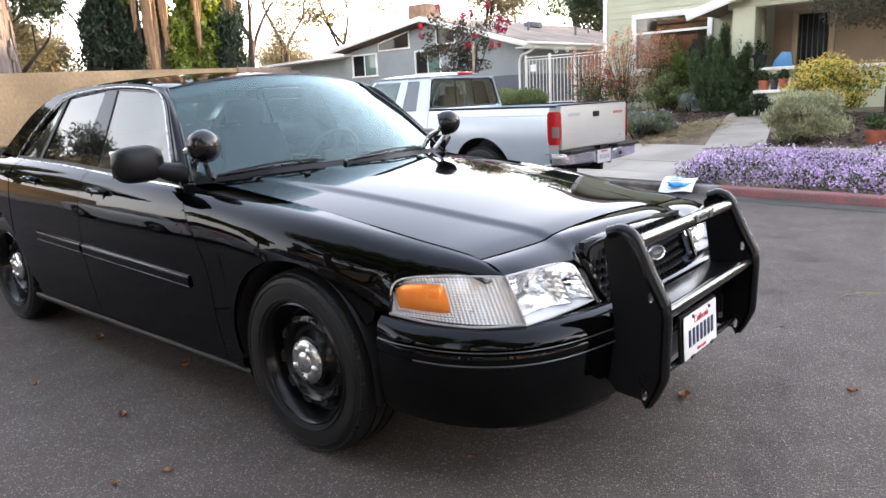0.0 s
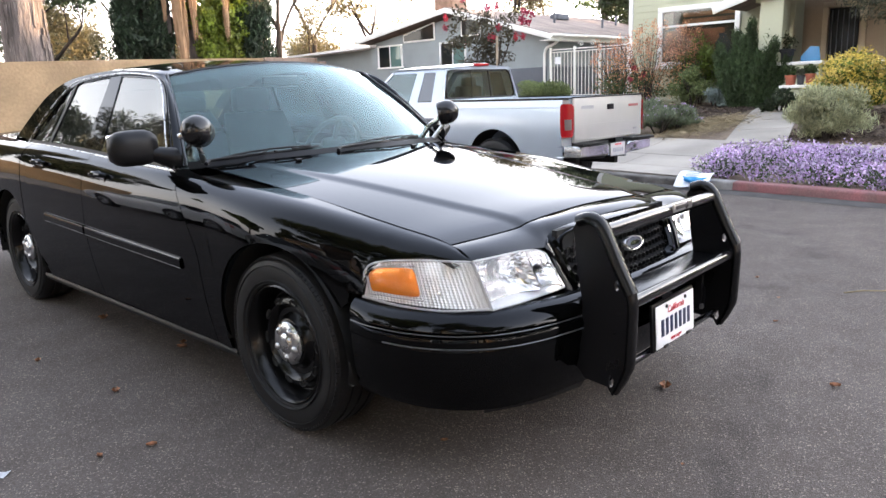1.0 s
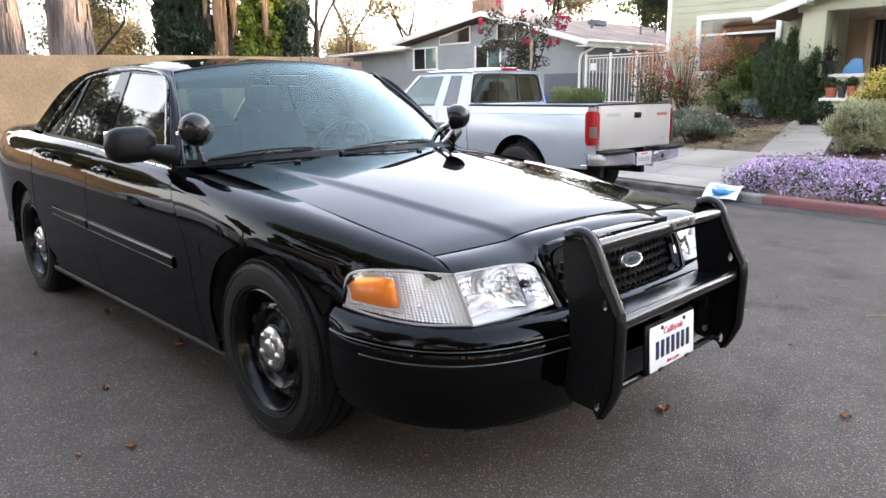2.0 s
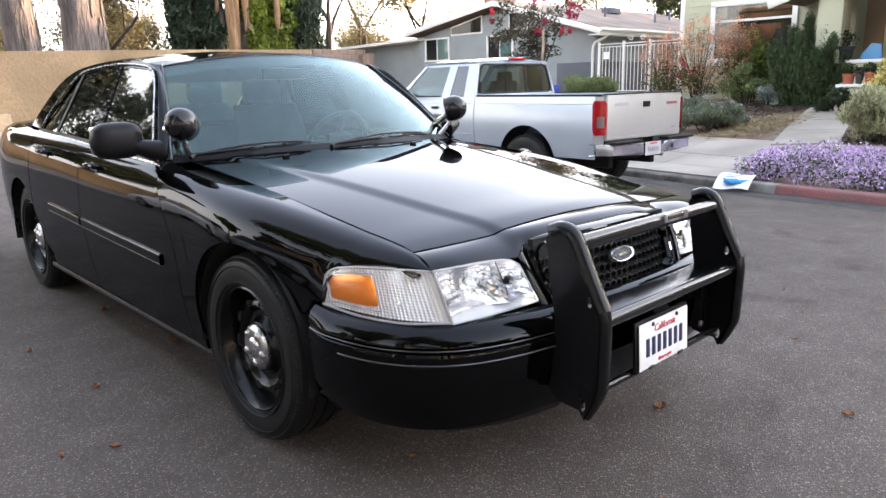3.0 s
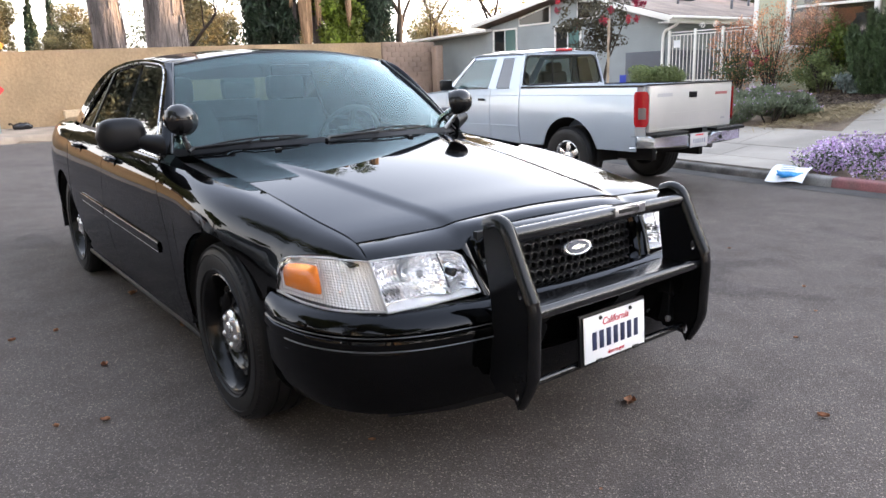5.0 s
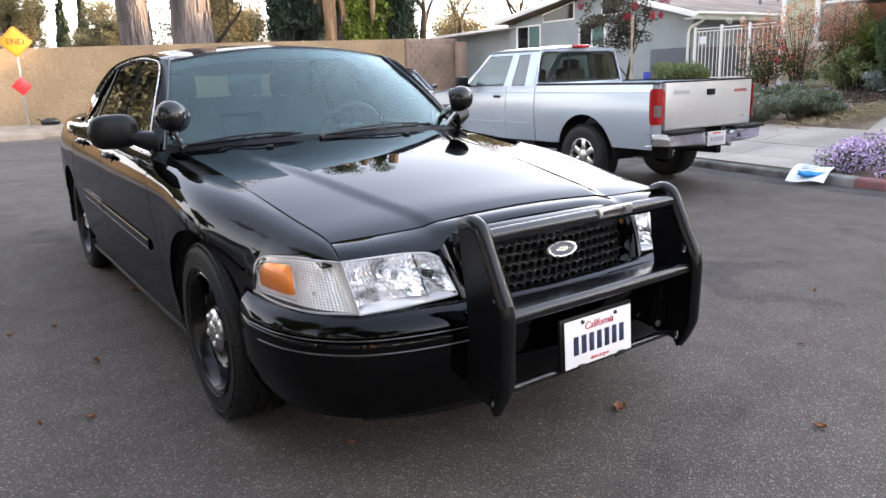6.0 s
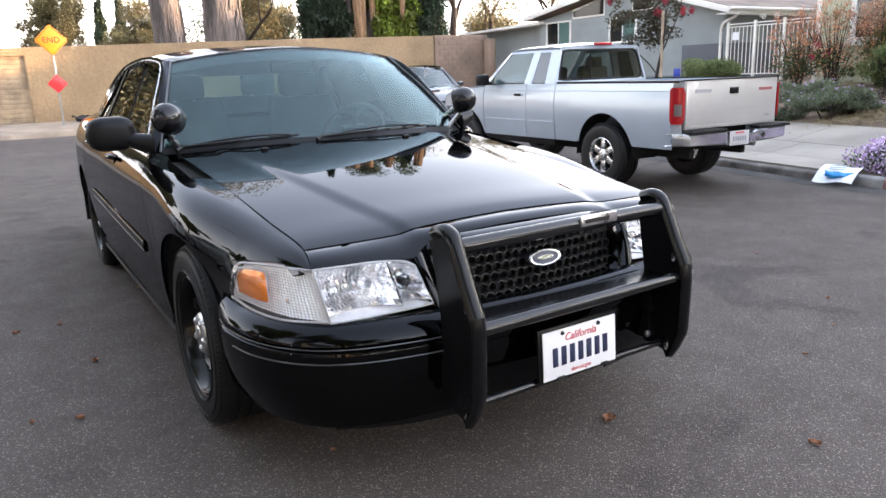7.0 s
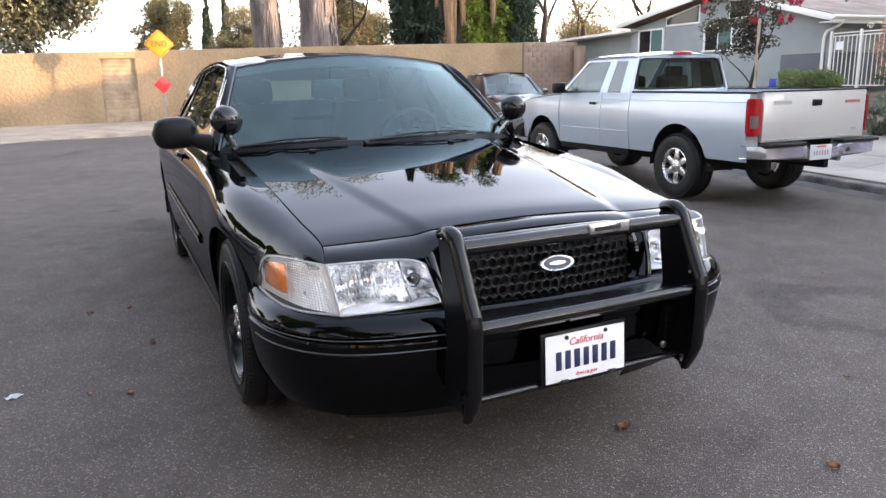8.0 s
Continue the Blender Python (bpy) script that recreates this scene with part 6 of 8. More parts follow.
def stucco(x0, x1, z0=None, z1=None, y=WALL_Y, t=0.2):
    bm = bmesh.new()
    rows = []
    n = max(2, int((x1 - x0) / 0.25))
    for j in range(9):
        row = []
        for i in range(n + 1):
            x = x0 + (x1 - x0) * i / n
            a = (land_z(x, 23) - 0.1) if z0 is None else z0
            b = wall_top(x) if z1 is None else (wall_top(x) if z1 == "top" else z1)
            z = a + (b - a) * j / 8
            row.append((x, y + 0.012 * noise.noise((x * 2.2, z * 2.2, 1.0)), z))
        rows.append(row)
    grid(bm, rows)
    bmesh.ops.solidify(bm, geom=bm.faces[:], thickness=-t)
    return bm


DX0, DX1, DZ1 = -1.18, -0.10, 2.18
setting("wall_end_left", stucco(-11, DX0), M_STUCCO, "tan stucco wall across the end of the street", "wall")
setting("wall_end_right", stucco(DX1, 14.4), M_STUCCO, "tan stucco wall across the end of the street", "wall")
setting("wall_end_lintel", stucco(DX0, DX1, DZ1, "top"), M_STUCCO, "tan stucco strip above the boarded gate", "wall")
wd = thing("door_boarded", Matrix(), "tan gate of level wooden boards in the stucco wall", "gate", kind="structure")
for i in range(14):
    z = 0.16 + i * 0.1463
    part("board", onebox(((DX0 + DX1) / 2, WALL_Y + .09, z + .070), (DX1 - DX0 - .04, .03, .139), .005), M_DOORWOOD, wd)
part("backing", onebox(((DX0 + DX1) / 2, WALL_Y + .13, 1.17), (DX1 - DX0 - .02, .03, 2.06)), M_DOORWOOD, wd)
part("door_post", boxes([((DX0 + .02, WALL_Y + .08, 1.15), (.05, .10, 2.1)), ((DX1 - .02, WALL_Y + .08, 1.15), (.05, .10, 2.1))], .005), M_DOORWOOD, wd)
ub = thing("utility_block", Matrix(), "low tan stucco block at the foot of the wall", "block")
part("block_body", onebox((2.95, 23.13, .38), (.95, .32, .52), .02), M_STUCCO, ub)
bag = new("rubbish_bag")
tagged(bag, "black plastic rubbish bag lying on the pavement", "bag")
bm = bmesh.new()
bmesh.ops.create_icosphere(bm, subdivisions=3, radius=.17, matrix=Matrix.Translation((1.25, 22.9, .22)) @ Matrix.Diagonal((1.6, .9, .75, 1)))
for v in bm.verts:
    v.co += v.normal * .05 * noise.noise(v.co * 9)
part("bag_body", bm, M_BAG, bag)
part("bag_knot", onetube([(1.02, 22.9, .26), (.95, 22.89, .33), (.90, 22.9, .30)], [.03, .02, .04], 7), M_BAG, bag)

sg = thing("road_sign", Matrix.Translation((0.56, 21.9, 0.02)), "yellow diamond sign over a red diamond on a steel post", "road sign")
part("post", boxes([((0, .02, 1.3), (.05, .03, 2.95))], .004), M_GALV, sg)
for nm, z, r, mt in (("yellow_plate", 2.53, .445, M_SIGNY), ("red_plate", 1.30, .275, M_SIGNR)):
    m = Matrix.Translation((0, -.012, z)) @ Matrix.Rotation(radians(90), 4, "X") @ Matrix.Rotation(radians(45), 4, "Z")
    h = r / math.sqrt(2)
    c = h * .86
    pl_ = [(c, -h), (h, -c), (h, c), (c, h), (-c, h), (-h, c), (-h, -c), (-c, -h)]
    p_ = part(nm, prism(pl_, .004, m, .001), mt, sg)
    if r > .4:
        lettering("sign_word", "END", .235, M_BLACKINK, Matrix.Translation((0, -.020, z)) @ Matrix.Rotation(radians(90), 4, "X"), p_, .001)
        bm = bmesh.new()
        for a in range(4):
            box(bm, (0, h * .90, 0.0055), (h * 1.72, .012, .002), 0, m @ Matrix.Rotation(a * math.pi / 2, 4, "Z"))
        part("sign_border", bm, M_BLACKINK, p_)

# brown block wall beside the far house
bw_ = thing("wall_brown", Matrix(), "brown concrete block wall between the trees and the house", "wall", kind="structure")
for r in range(11):
    for c in range(7):
        x0 = 14.45 + c * .41 + (0.2 if r % 2 else 0)
        x1 = min(x0 + .4, 17.0)
        part("block", onebox(((x0 + x1) / 2, 23.35, .62 + r * .2), (x1 - x0 - .004, .2, .196), .006), M_BROWNWALL, bw_)
part("wall_core", onebox((15.75, 23.36, 1.62), (2.55, .16, 2.2)), M_BROWNWALL, bw_)
part("end_post", onebox((16.9, 22.9, 1.45), (.35, .35, 2.2), .02), M_BROWNWALL, bw_)


# ---- grey house ----
GX = 17.6
grey = thing("grey_house", Matrix.Translation((0, -.46, -.10)), "low grey lap-sided house with white gable trim", "house")


def boards(parent, x, y0, y1, z0, z1, mat, course=0.2, top=None):
    """Lap boards on a wall facing -x; top(y) cuts them under a gable."""
    z = z0
    while z < z1 - 0.02:
        e = min(z + course, z1)
        a, b = y0, y1
        if top:
            ok = [y0 + (y1 - y0) * k / 60 for k in range(61) if top(y0 + (y1 - y0) * k / 60) > e - .02]
            if not ok:
                break
            a, b = min(ok), max(ok)
        bm = bmesh.new()
        pr = [(x - .022, z), (x - .006, e), (x + .02, e), (x + .02, z)]
        A = [bm.verts.new((px, a, pz)) for px, pz in pr]
        B = [bm.verts.new((px, b, pz)) for px, pz in pr]
        bm.faces.new(A)
        bm.faces.new(B[::-1])
        for k in range(4):
            bm.faces.new((A[k], B[k], B[(k + 1) % 4], A[(k + 1) % 4]))
        part("siding_board", bm, mat, parent, flat=True)
        z = e


def window(parent, x, y0, y1, z0, z1, panes=2, mat=M_WINDARK, fr=.06, mats=None, bars=()):
    """White framed window on a wall facing -x."""
    bm = bmesh.new()
    for c, s in (((x - .035, (y0 + y1) / 2, z1 - fr / 2), (.07, y1 - y0, fr)), ((x - .045, (y0 + y1) / 2, z0 + fr / 2), (.09, y1 - y0 + .06, fr)), ((x - .035, y0 + fr / 2, (z0 + z1) / 2), (.07, fr, z1 - z0 - 2 * fr - .002)), ((x - .035, y1 - fr / 2, (z0 + z1) / 2), (.07, fr, z1 - z0 - 2 * fr - .002))):
        box(bm, c, s, .006)
    fr_ = part("window", bm, M_WHITE, parent)
    w = (y1 - y0 - 2 * fr) / panes
    for k in range(panes):
        mt = mats[k] if mats else mat
        part("pane", onebox((x - .028, y0 + fr + w * (k + .5), (z0 + z1) / 2), (.012, w - .03, z1 - z0 - 2 * fr)), mt, fr_)
        if k:
            part("mullion", onebox((x - .036, y0 + fr + w * k, (z0 + z1) / 2), (.035, .04, z1 - z0 - 2 * fr - .004), .004), M_WHITE, fr_)
    for z in bars:
        part("glazing_bar", onebox((x - .040, (y0 + y1) / 2, z), (.05, y1 - y0 - 2 * fr - .004, .06), .004), M_WHITE, fr_)
    return fr_


part("wall", prism([(12.35, .4), (21.0, .4), (21.0, 3.15), (16.4, 3.85), (12.35, 2.95)], .25, Matrix(((0, 0, 1, GX + .02), (1, 0, 0, 0), (0, 1, 0, 0), (0, 0, 0, 1)))), M_GREYSIDE, grey)
boards(grey, GX, 12.4, 20.95, 1.0, 3.75, M_GREYSIDE, .21, lambda y: (2.95 + (y - 12.35) * .222) if y < 16.4 else 3.85 - (y - 16.4) * .152)
part("base_panel", boxes([((GX - .03, 13.15, 1.40), (.04, 1.5, 1.05))], .01), M_GREYDARK, grey)
part("left_wing_wall", onebox((GX + .5, 23.4, 1.8), (.25, 4.9, 2.5)), M_GREYSIDE, grey)
part("side_wall", onebox((22.4, 12.47, 1.7), (9.6, .25, 2.5)), M_GREYSIDE, grey)
for k in range(11):
    part("side_board", onebox((22.4, 12.335, .62 + .21 * k), (9.58, .022, .204), .004), M_GREYSIDE, grey)
part("side_base", onebox((22.4, 12.31, 1.10), (9.56, .03, 1.65), .01), M_GREYDARK, grey)
rows = [[(x, 20.6 + 5.6 * k, 3.13 - .12 * k) for x in (GX - .35, GX + 3, GX + 7)] for k in (0, .5, 1)]
part("wing_roof", shell(rows, .10), M_WHITE, grey)
# gable roof with white barge boards
pk, le, ri = (16.4, 4.05), (21.35, 3.27), (11.95, 2.86)
for a, b in ((pk, le), (ri, pk)):
    rows = [[(x, a[0] + (b[0] - a[0]) * k, a[1] + (b[1] - a[1]) * k) for x in (GX - .45, GX + 4, GX + 10)] for k in (0, .5, 1)]
    part("roof", shell(rows, .09), M_ROOF, grey)
    d = Vector((0, b[0] - a[0], b[1] - a[1]))
    m = Matrix.Translation((GX - .48, (a[0] + b[0]) / 2, (a[1] + b[1]) / 2 - .02)) @ d.to_track_quat("Y", "Z").to_matrix().to_4x4()
    part("barge_board", onebox((0, 0, 0), (.05, d.length, .17), .006, m), M_WHITE, grey)
# eave, gutter and shingles of the slope that faces the garden gate
part("eave_board", onebox((22.5, 11.93, 2.80), (10.8, .05, .19), .006), M_WHITE, grey)
part("soffit", onebox((22.5, 12.12, 2.735), (10.8, .40, .03)), M_WHITE, grey)
part("gutter", onetube([(17.10, 11.87, 2.87), (27.8, 11.87, 2.87)], .055, 10), M_WHITE, grey)
d = Vector((0, pk[0] - ri[0], pk[1] - ri[1]))
L = d.length
mm = Matrix.Translation((0, ri[0], ri[1] + .052)) @ Matrix.Rotation(math.atan2(d.z, d.y), 4, "X")
rr = random.Random(4)
sh = bmesh.new()
for r in range(24):
    x = 17.15 + rr.uniform(0, .3)
    while x < 27.4:
        w = rr.uniform(.25, .45)
        box(sh, (x + w / 2, r * L / 24 + .10, .006 + rr.uniform(0, .006)), (w - .012, L / 24 * 1.02, .012), 0, mm @ Matrix.Rotation(radians(-1.5), 4, "X"))
        x += w
tagged(part("shingle", sh, M_ROOF, grey, flat=True), kind="stuff")
part("chimney", onebox((20.5, 19.2, 4.45), (.9, 1.0, 1.1), .03), surf("chimney_brick", (.33, .20, .14), .9, var=.2, scale=4, fine=30, bump=.5), grey)
for x, y, h in ((20.6, 14.2, .32), (22.9, 13.6, .30), (25.6, 14.6, .34)):
    part("vent_pipe", onetube([(x, y, 2.95 + (y - 11.95) * .267), (x, y, 3.0 + (y - 11.95) * .267 + h)], .045, 10), M_GREYDARK, grey)
part("vent_cap", onebox((22.4, 15.2, 3.92), (.75, .4, .22), .03), M_GREYDARK, grey)
window(grey, GX, 19.10, 20.50, 2.20, 3.08, 2, mats=[M_WINGREEN, M_WINDARK])
window(grey, GX, 15.85, 17.12, 2.13, 3.0, 2, mats=[M_WINGREEN, M_WINDARK])
for y0, y1, za, zb in ((17.40, 18.95, 3.68, 3.36), (15.2, 16.0, 3.62, 3.68)):
    P_ = [(y0, 3.16), (y1, 3.16), (y1, zb), (y0, za)]
    mx_ = lambda t: Matrix(((0, 0, 1, GX - t), (1, 0, 0, 0), (0, 1, 0, 0), (0, 0, 0, 1)))
    w_ = part("gable_window", prism([(y + (.05 if y == y1 else -.05), z + (.06 if z > 3.2 else -.06)) for y, z in P_], .03, mx_(.05)), M_WHITE, grey)
    part("pane", prism(P_, .01, mx_(.062)), M_WINDARK, w_)
part("downspout", onetube(poly_at([(GX - .02, 11.90, 2.80), (GX - .08, 11.95, 2.66), (GX - .07, 12.40, 2.50), (GX - .06, 12.46, 2.3), (GX - .06, 12.46, .9)], 20, False), .045, 8), M_WHITE, grey)


# white iron gate
gate = thing("iron_gate", Matrix.Translation((0, -.33, -.03)), "white wrought-iron gate and fence between the houses", "gate")
for y in (12.05, 11.15, 10.25, 9.3):
    part("post", onebox((17.5, y, 1.60), (.07, .07, 1.66), .008), M_WHITE, gate)
for a, b in ((12.05, 11.15), (11.15, 10.25), (10.25, 9.3)):
    for z in (.95, 2.28, 2.36):
        part("rail", onebox((17.5, (a + b) / 2, z), (.03, abs(a - b) - .07, .03), .004), M_WHITE, gate)
    n = 7
    for k in range(1, n):
        part("bar", onebox((17.5, a + (b - a) * k / n, 1.615), (.018, .018, 1.30)), M_WHITE, gate)
for c, sg_ in ((10.92, 1), (10.50, -1)):
    pts = [(17.5, c + sg_ * .10 * (1 - t / 22) * math.cos(t * .45), 2.49 + .09 * (1 - t / 22) * math.sin(t * .45)) for t in range(20)]
    part("scroll", onetube(pts, .012, 6), M_WHITE, gate)
part("gate_notice", onebox((17.46, 11.75, 2.02), (.015, .22, .22), .003), M_PAPER, gate)

# ---- green house with a porch ----
HX = 16.5
green = thing("green_house", Matrix.Translation((0, -.26, -.02)), "pale green lap-sided house with white trim and a porch", "house")
part("wall", onebox((HX + .16, 6.55, 2.9), (.25, 4.2, 4.9)), M_GREENSIDE, green)
boards(green, HX, 4.3, 8.55, .72, 5.2, M_GREENSIDE, .17)
part("corner_board", onebox((HX - .02, 8.58, 2.9), (.06, .12, 4.7), .006), M_WHITE, green)
part("side_wall", onebox((19.5, 8.5, 2.9), (6.0, .2, 4.9)), M_GREENSIDE, green)
part("south_wall", onebox((20.5, -3.75, 2.9), (7.0, .2, 4.9)), M_GREENSIDE, green)
part("rear_wall", onebox((23.9, 2.4, 2.9), (.2, 12.1, 4.9)), M_GREENSIDE, green)
part("front_wall", boxes([((16.98, -3.05, 2.9), (.2, 1.2, 4.9)), ((16.98, 1.0, 4.4), (.2, 6.8, 1.7))]), M_GREENSIDE, green)
part("roof", shell([[(15.9, y, 5.25) for y in (-4, 9.2)], [(20, y, 7.0) for y in (-4, 9.2)], [(24, y, 5.25) for y in (-4, 9.2)]], .1), M_ROOF, green)
fw = window(green, HX - .034, 5.55, 7.75, 1.62, 3.16, 1, M_HOUSEPANE, .13, bars=(2.66,))
# flat dark sheet stands in for the unlit room behind the pane
part("dim_room", onebox((HX - .027, 6.65, 2.39), (.006, 2.0, 1.34)), plain("dim_room_shade", (.035, .022, .016), .8), fw)
# orange-brown panels paint the reflection seen in the pane
part("blind", boxes([((HX - .034, 6.38, 2.92), (.006, 1.36, .11)), ((HX - .034, 6.38, 2.76), (.006, 1.36, .10)), ((HX - .034, 6.75, 2.15), (.006, 1.62, .78))], 0), M_PANEREFL, fw)
part("curtain", boxes([((HX - .036, 7.36 + .055 * k, 2.86), (.010 + .006 * (k % 2), .05, .30)) for k in range(5)], .002), surf("beige_curtain", (.36, .31, .25), .9, var=.1), fw)
part("vase", lathe([(0, .0005), (0, .10), (.18, .17), (.34, .20), (.44, .13), (.50, .09), (.58, .12), (.58, .0005)], 20, Matrix.Translation((HX - .040, 5.98, 1.82)) @ Matrix.Rotation(radians(-90), 4, "Y") @ Matrix.Diagonal((1, 1, .03, 1))), M_POTDARK, fw)
part("sill", onebox((HX - .06, 6.65, 1.60), (.14, 2.4, .06), .008), M_WHITE, fw)
# porch
part("porch_floor", onebox((15.9, 1.2, .78), (1.9, 6.4, .2)), M_CONC, green)
part("porch_back", onebox((16.95, .9, 2.1), (.2, 6.6, 2.9)), surf("warm_beige_wall", (.36, .27, .19), .8, var=.08, scale=1, fine=40, bump=.1), green)
part("column", boxes([((15.05, 4.23, 2.22), (.46, .50, 1.34))], .012), M_GREENSIDE, green)
part("column", boxes([((15.05, -1.6, 2.22), (.46, .50, 1.34))], .012), M_GREENSIDE, green)
part("beam", onebox((15.05, 1.3, 3.05), (.40, 6.6, .34), .012), M_GREENSIDE, green)
part("porch_wall", boxes([((15.0, 3.85, 1.08), (.24, 1.30, .86)), ((15.0, .4, 1.05), (.24, 3.2, .82))], .01), M_GREENSIDE, green)
part("wall_cap", boxes([((15.0, 3.82, 1.535), (.38, 1.42, .07)), ((15.0, .4, 1.495), (.38, 3.3, .07))], .012), M_WHITE, green)
part("stair_cheek", onebox((14.3, 3.18, .78), (1.3, .62, .50), .012), M_GREENSIDE, green)
part("cheek_cap", onebox((14.27, 3.18, 1.055), (1.40, .74, .06), .012), M_WHITE, green)
for k in range(3):
    part("step", onebox((14.75 - .32 * k, 2.45, .82 - .17 * k - .085), (.34, .8, .17), .01), M_CONC, green)
dr_ = part("screen_door", onebox((16.80, 3.30, 1.82), (.06, .62, 1.9), .01), M_BLACKPL, green)
for k in range(5):
    part("door_bar", onebox((16.76, 3.06 + .12 * k, 1.82), (.02, .022, 1.8), .003), M_GREYDARK, dr_)
part("door_trim", boxes([((16.82, 3.70, 1.85), (.08, .13, 2.0)), ((16.82, 2.90, 1.85), (.08, .13, 2.0)), ((16.82, 3.30, 2.86), (.08, .93, .13))], .008), surf("beige_trim", (.50, .40, .28), .7, var=.05), green)
for sy, a, b in ((1, (5.45, 2.80), (1.3, 4.05)), (-1, (-2.85, 2.80), (1.3, 4.05))):
    d = Vector((0, b[0] - a[0], b[1] - a[1]))
    m = Matrix.Translation((14.55, (a[0] + b[0]) / 2, (a[1] + b[1]) / 2)) @ d.to_track_quat("Y", "Z").to_matrix().to_4x4()
    part("barge_board", onebox((0, 0, 0), (.06, d.length, .20), .008, m), M_WHITE, green)
    rows = [[(x, a[0] + (b[0] - a[0]) * k, a[1] + (b[1] - a[1]) * k + .06) for x in (14.59, 16.5)] for k in (0, 1)]
    part("porch_roof", shell(rows, .06), M_ROOF, green)
part("porch_gable", prism([(4.9, 3.1), (1.3, 4.0), (-2.3, 3.1)], .08, Matrix(((0, 0, 1, 14.9), (1, 0, 0, 0), (0, 1, 0, 0), (0, 0, 0, 1)))), M_GREENSIDE, green)
part("bracket", onebox((14.7, 4.35, 3.10), (.5, .16, .16), .015), M_WHITE, green)


def pot(name, x, y, z, r, h, mat, leaf, label, seed, tall=1.0):
    p = thing(name, Matrix.Translation((x, y, z)), label, "plant pot", "porch pots")
    m = Matrix.Rotation(radians(-90), 4, "Y")
    part("pot_body", lathe([(0, .0005), (0, r * .72), (h * .82, r * .95), (h * .83, r * 1.06), (h, r * 1.08), (h, r * .95), (h * .9, r * .9), (h * .88, .0005)], 20, m), mat, p)
    v, f = leaf_cloud(seed, [(0, 0, h + r * .8 * tall, r * 1.2, r * 1.2, r * tall)], 260, .07, .5, .2)
    from_arrays("leaves", v, f, leaf, p)
    return p


pot("plant_pot", 13.9, 3.17, 1.065, .115, .20, M_POTRED, F_GREEN, "small terracotta pot with green leaves on the ledge", 1)
pot("plant_pot", 13.92, 2.98, 1.065, .08, .19, M_POTDARK, F_GREYGREEN, "small dark pot with grey leaves on the ledge", 2)
pot("plant_pot", 13.94, 2.80, 1.065, .10, .22, M_POTRED, F_GREEN, "taller terracotta pot on the porch ledge", 3)
pot("plant_pot", 15.0, 3.69, 1.55, .20, .28, M_POTDARK, F_DARK, "large dark pot with a bushy plant", 4)
pot("plant_pot", 15.0, .94, 1.51, .22, .34, M_POTRED, F_GREEN, "large terracotta pot on the porch wall", 5)
pot("plant_pot", 9.75, .25, .27, .14, .22, M_POTRED, F_GREEN, "terracotta pot standing in the mulch", 6)
bl = new("blue_board")
tagged(bl, "bright blue board leaning on the porch", "board")
bl.location = (15.0, 3.19, 1.55)
part("board_body", prism([(-.2, 0), (.22, 0), (.20, .12), (.02, .32), (-.16, .30)], .03, Matrix(((0, 0, 1, .12), (1, 0, 0, 0), (0, 1, 0, 0), (0, 0, 0, 1))), .006), plain("soft_blue", (.07, .25, .48), .4), bl)
st = thing("garden_sign", Matrix.Translation((14.6, 11.05, land_z(14.6, 11.05))), "small blue sign on a stake in the garden", "sign")
part("stake", onetube([(0, 0, -.05), (0, 0, .5)], .012, 6), M_GALV, st)
part("sign_plate", onebox((-.02, 0, .55), (.012, .22, .22), .005), plain("deep_blue", (.03, .06, .42), .4), st)


# ---- paper sheet and blue thing by the kerb ----
sheet = thing("paper_sheet", Matrix.Translation((6.33, 1.72, .035)) @ Matrix.Rotation(radians(8), 4, "Z") @ Matrix.Scale(.66, 4), "white printed sheet lying over the kerb edge", "sheet")
rows = []
for i in range(9):
    a = i / 8
    rows.append([(-.22 + .46 * a, -.30 + .62 * b, (-.10 + .13 * min(1, a * 2.2) + .16 * max(0, a - .45)) + .02 * math.sin(6 * b + 3 * a)) for b in (k / 8 for k in range(9))])
part("sheet_body", shell(rows, .004), M_PAPER, sheet)
for k in range(3):
    part("print_line", onebox((.10 + .05 * k, .06, .055 + .016 * k), (.02, .26, .004), 0, Matrix.Rotation(radians(-14), 4, "Y")), plain("grey_blue_print", (.30, .36, .44), .5), sheet)
blue = thing("blue_scoop", Matrix.Translation((6.29, 1.68, .012)) @ Matrix.Scale(.9, 4), "crumpled bright blue plastic lying on the white sheet", "plastic scrap")
bm = bmesh.new()
bmesh.ops.create_icosphere(bm, subdivisions=3, radius=.09, matrix=Matrix.Translation((0, 0, .03)) @ Matrix.Rotation(.5, 4, "Z") @ Matrix.Diagonal((.7, 1.9, .45, 1)))
for v in bm.verts:
    v.co += v.normal * .035 * noise.noise(v.co * 14)
part("scrap_body", bm, M_BLUE, blue)
part("scrap_handle", onetube([(0, .12, .03), (.05, .20, .05), (.04, .27, .04)], [.025, .02, .012], 8), M_BLUE, blue)


# ---- things lying on the road ----
LITTER = [(.345, -.915, .08, .4), (-1.16, .90, .06, 1.2), (-.70, 1.20, .07, 2.2), (-.66, 1.26, .06, .6), (-1.29, .28, .05, 2.6), (-1.458, 1.59, .05, .3), (1.98, -.80, .03, .3), (.776, -1.439, .055, 2.0), (2.40, -.52, .04, .2), (-.58, -.527, .035, 2.5), (-.75, 2.05, .09, .9), (-1.45, .35, .04, 1.9), (-1.9, -.15, .035, .3), (1.9, .3, .03, 1.2), (1.5, -.95, .03, 2.2), (-1.25, 1.6, .05, .8), (3.0, .35, .035, 1.5), (-.2, -1.25, .02, .3), (.6, -.35, .05, .3), (2.9, -1.2, .03, 2.9)]
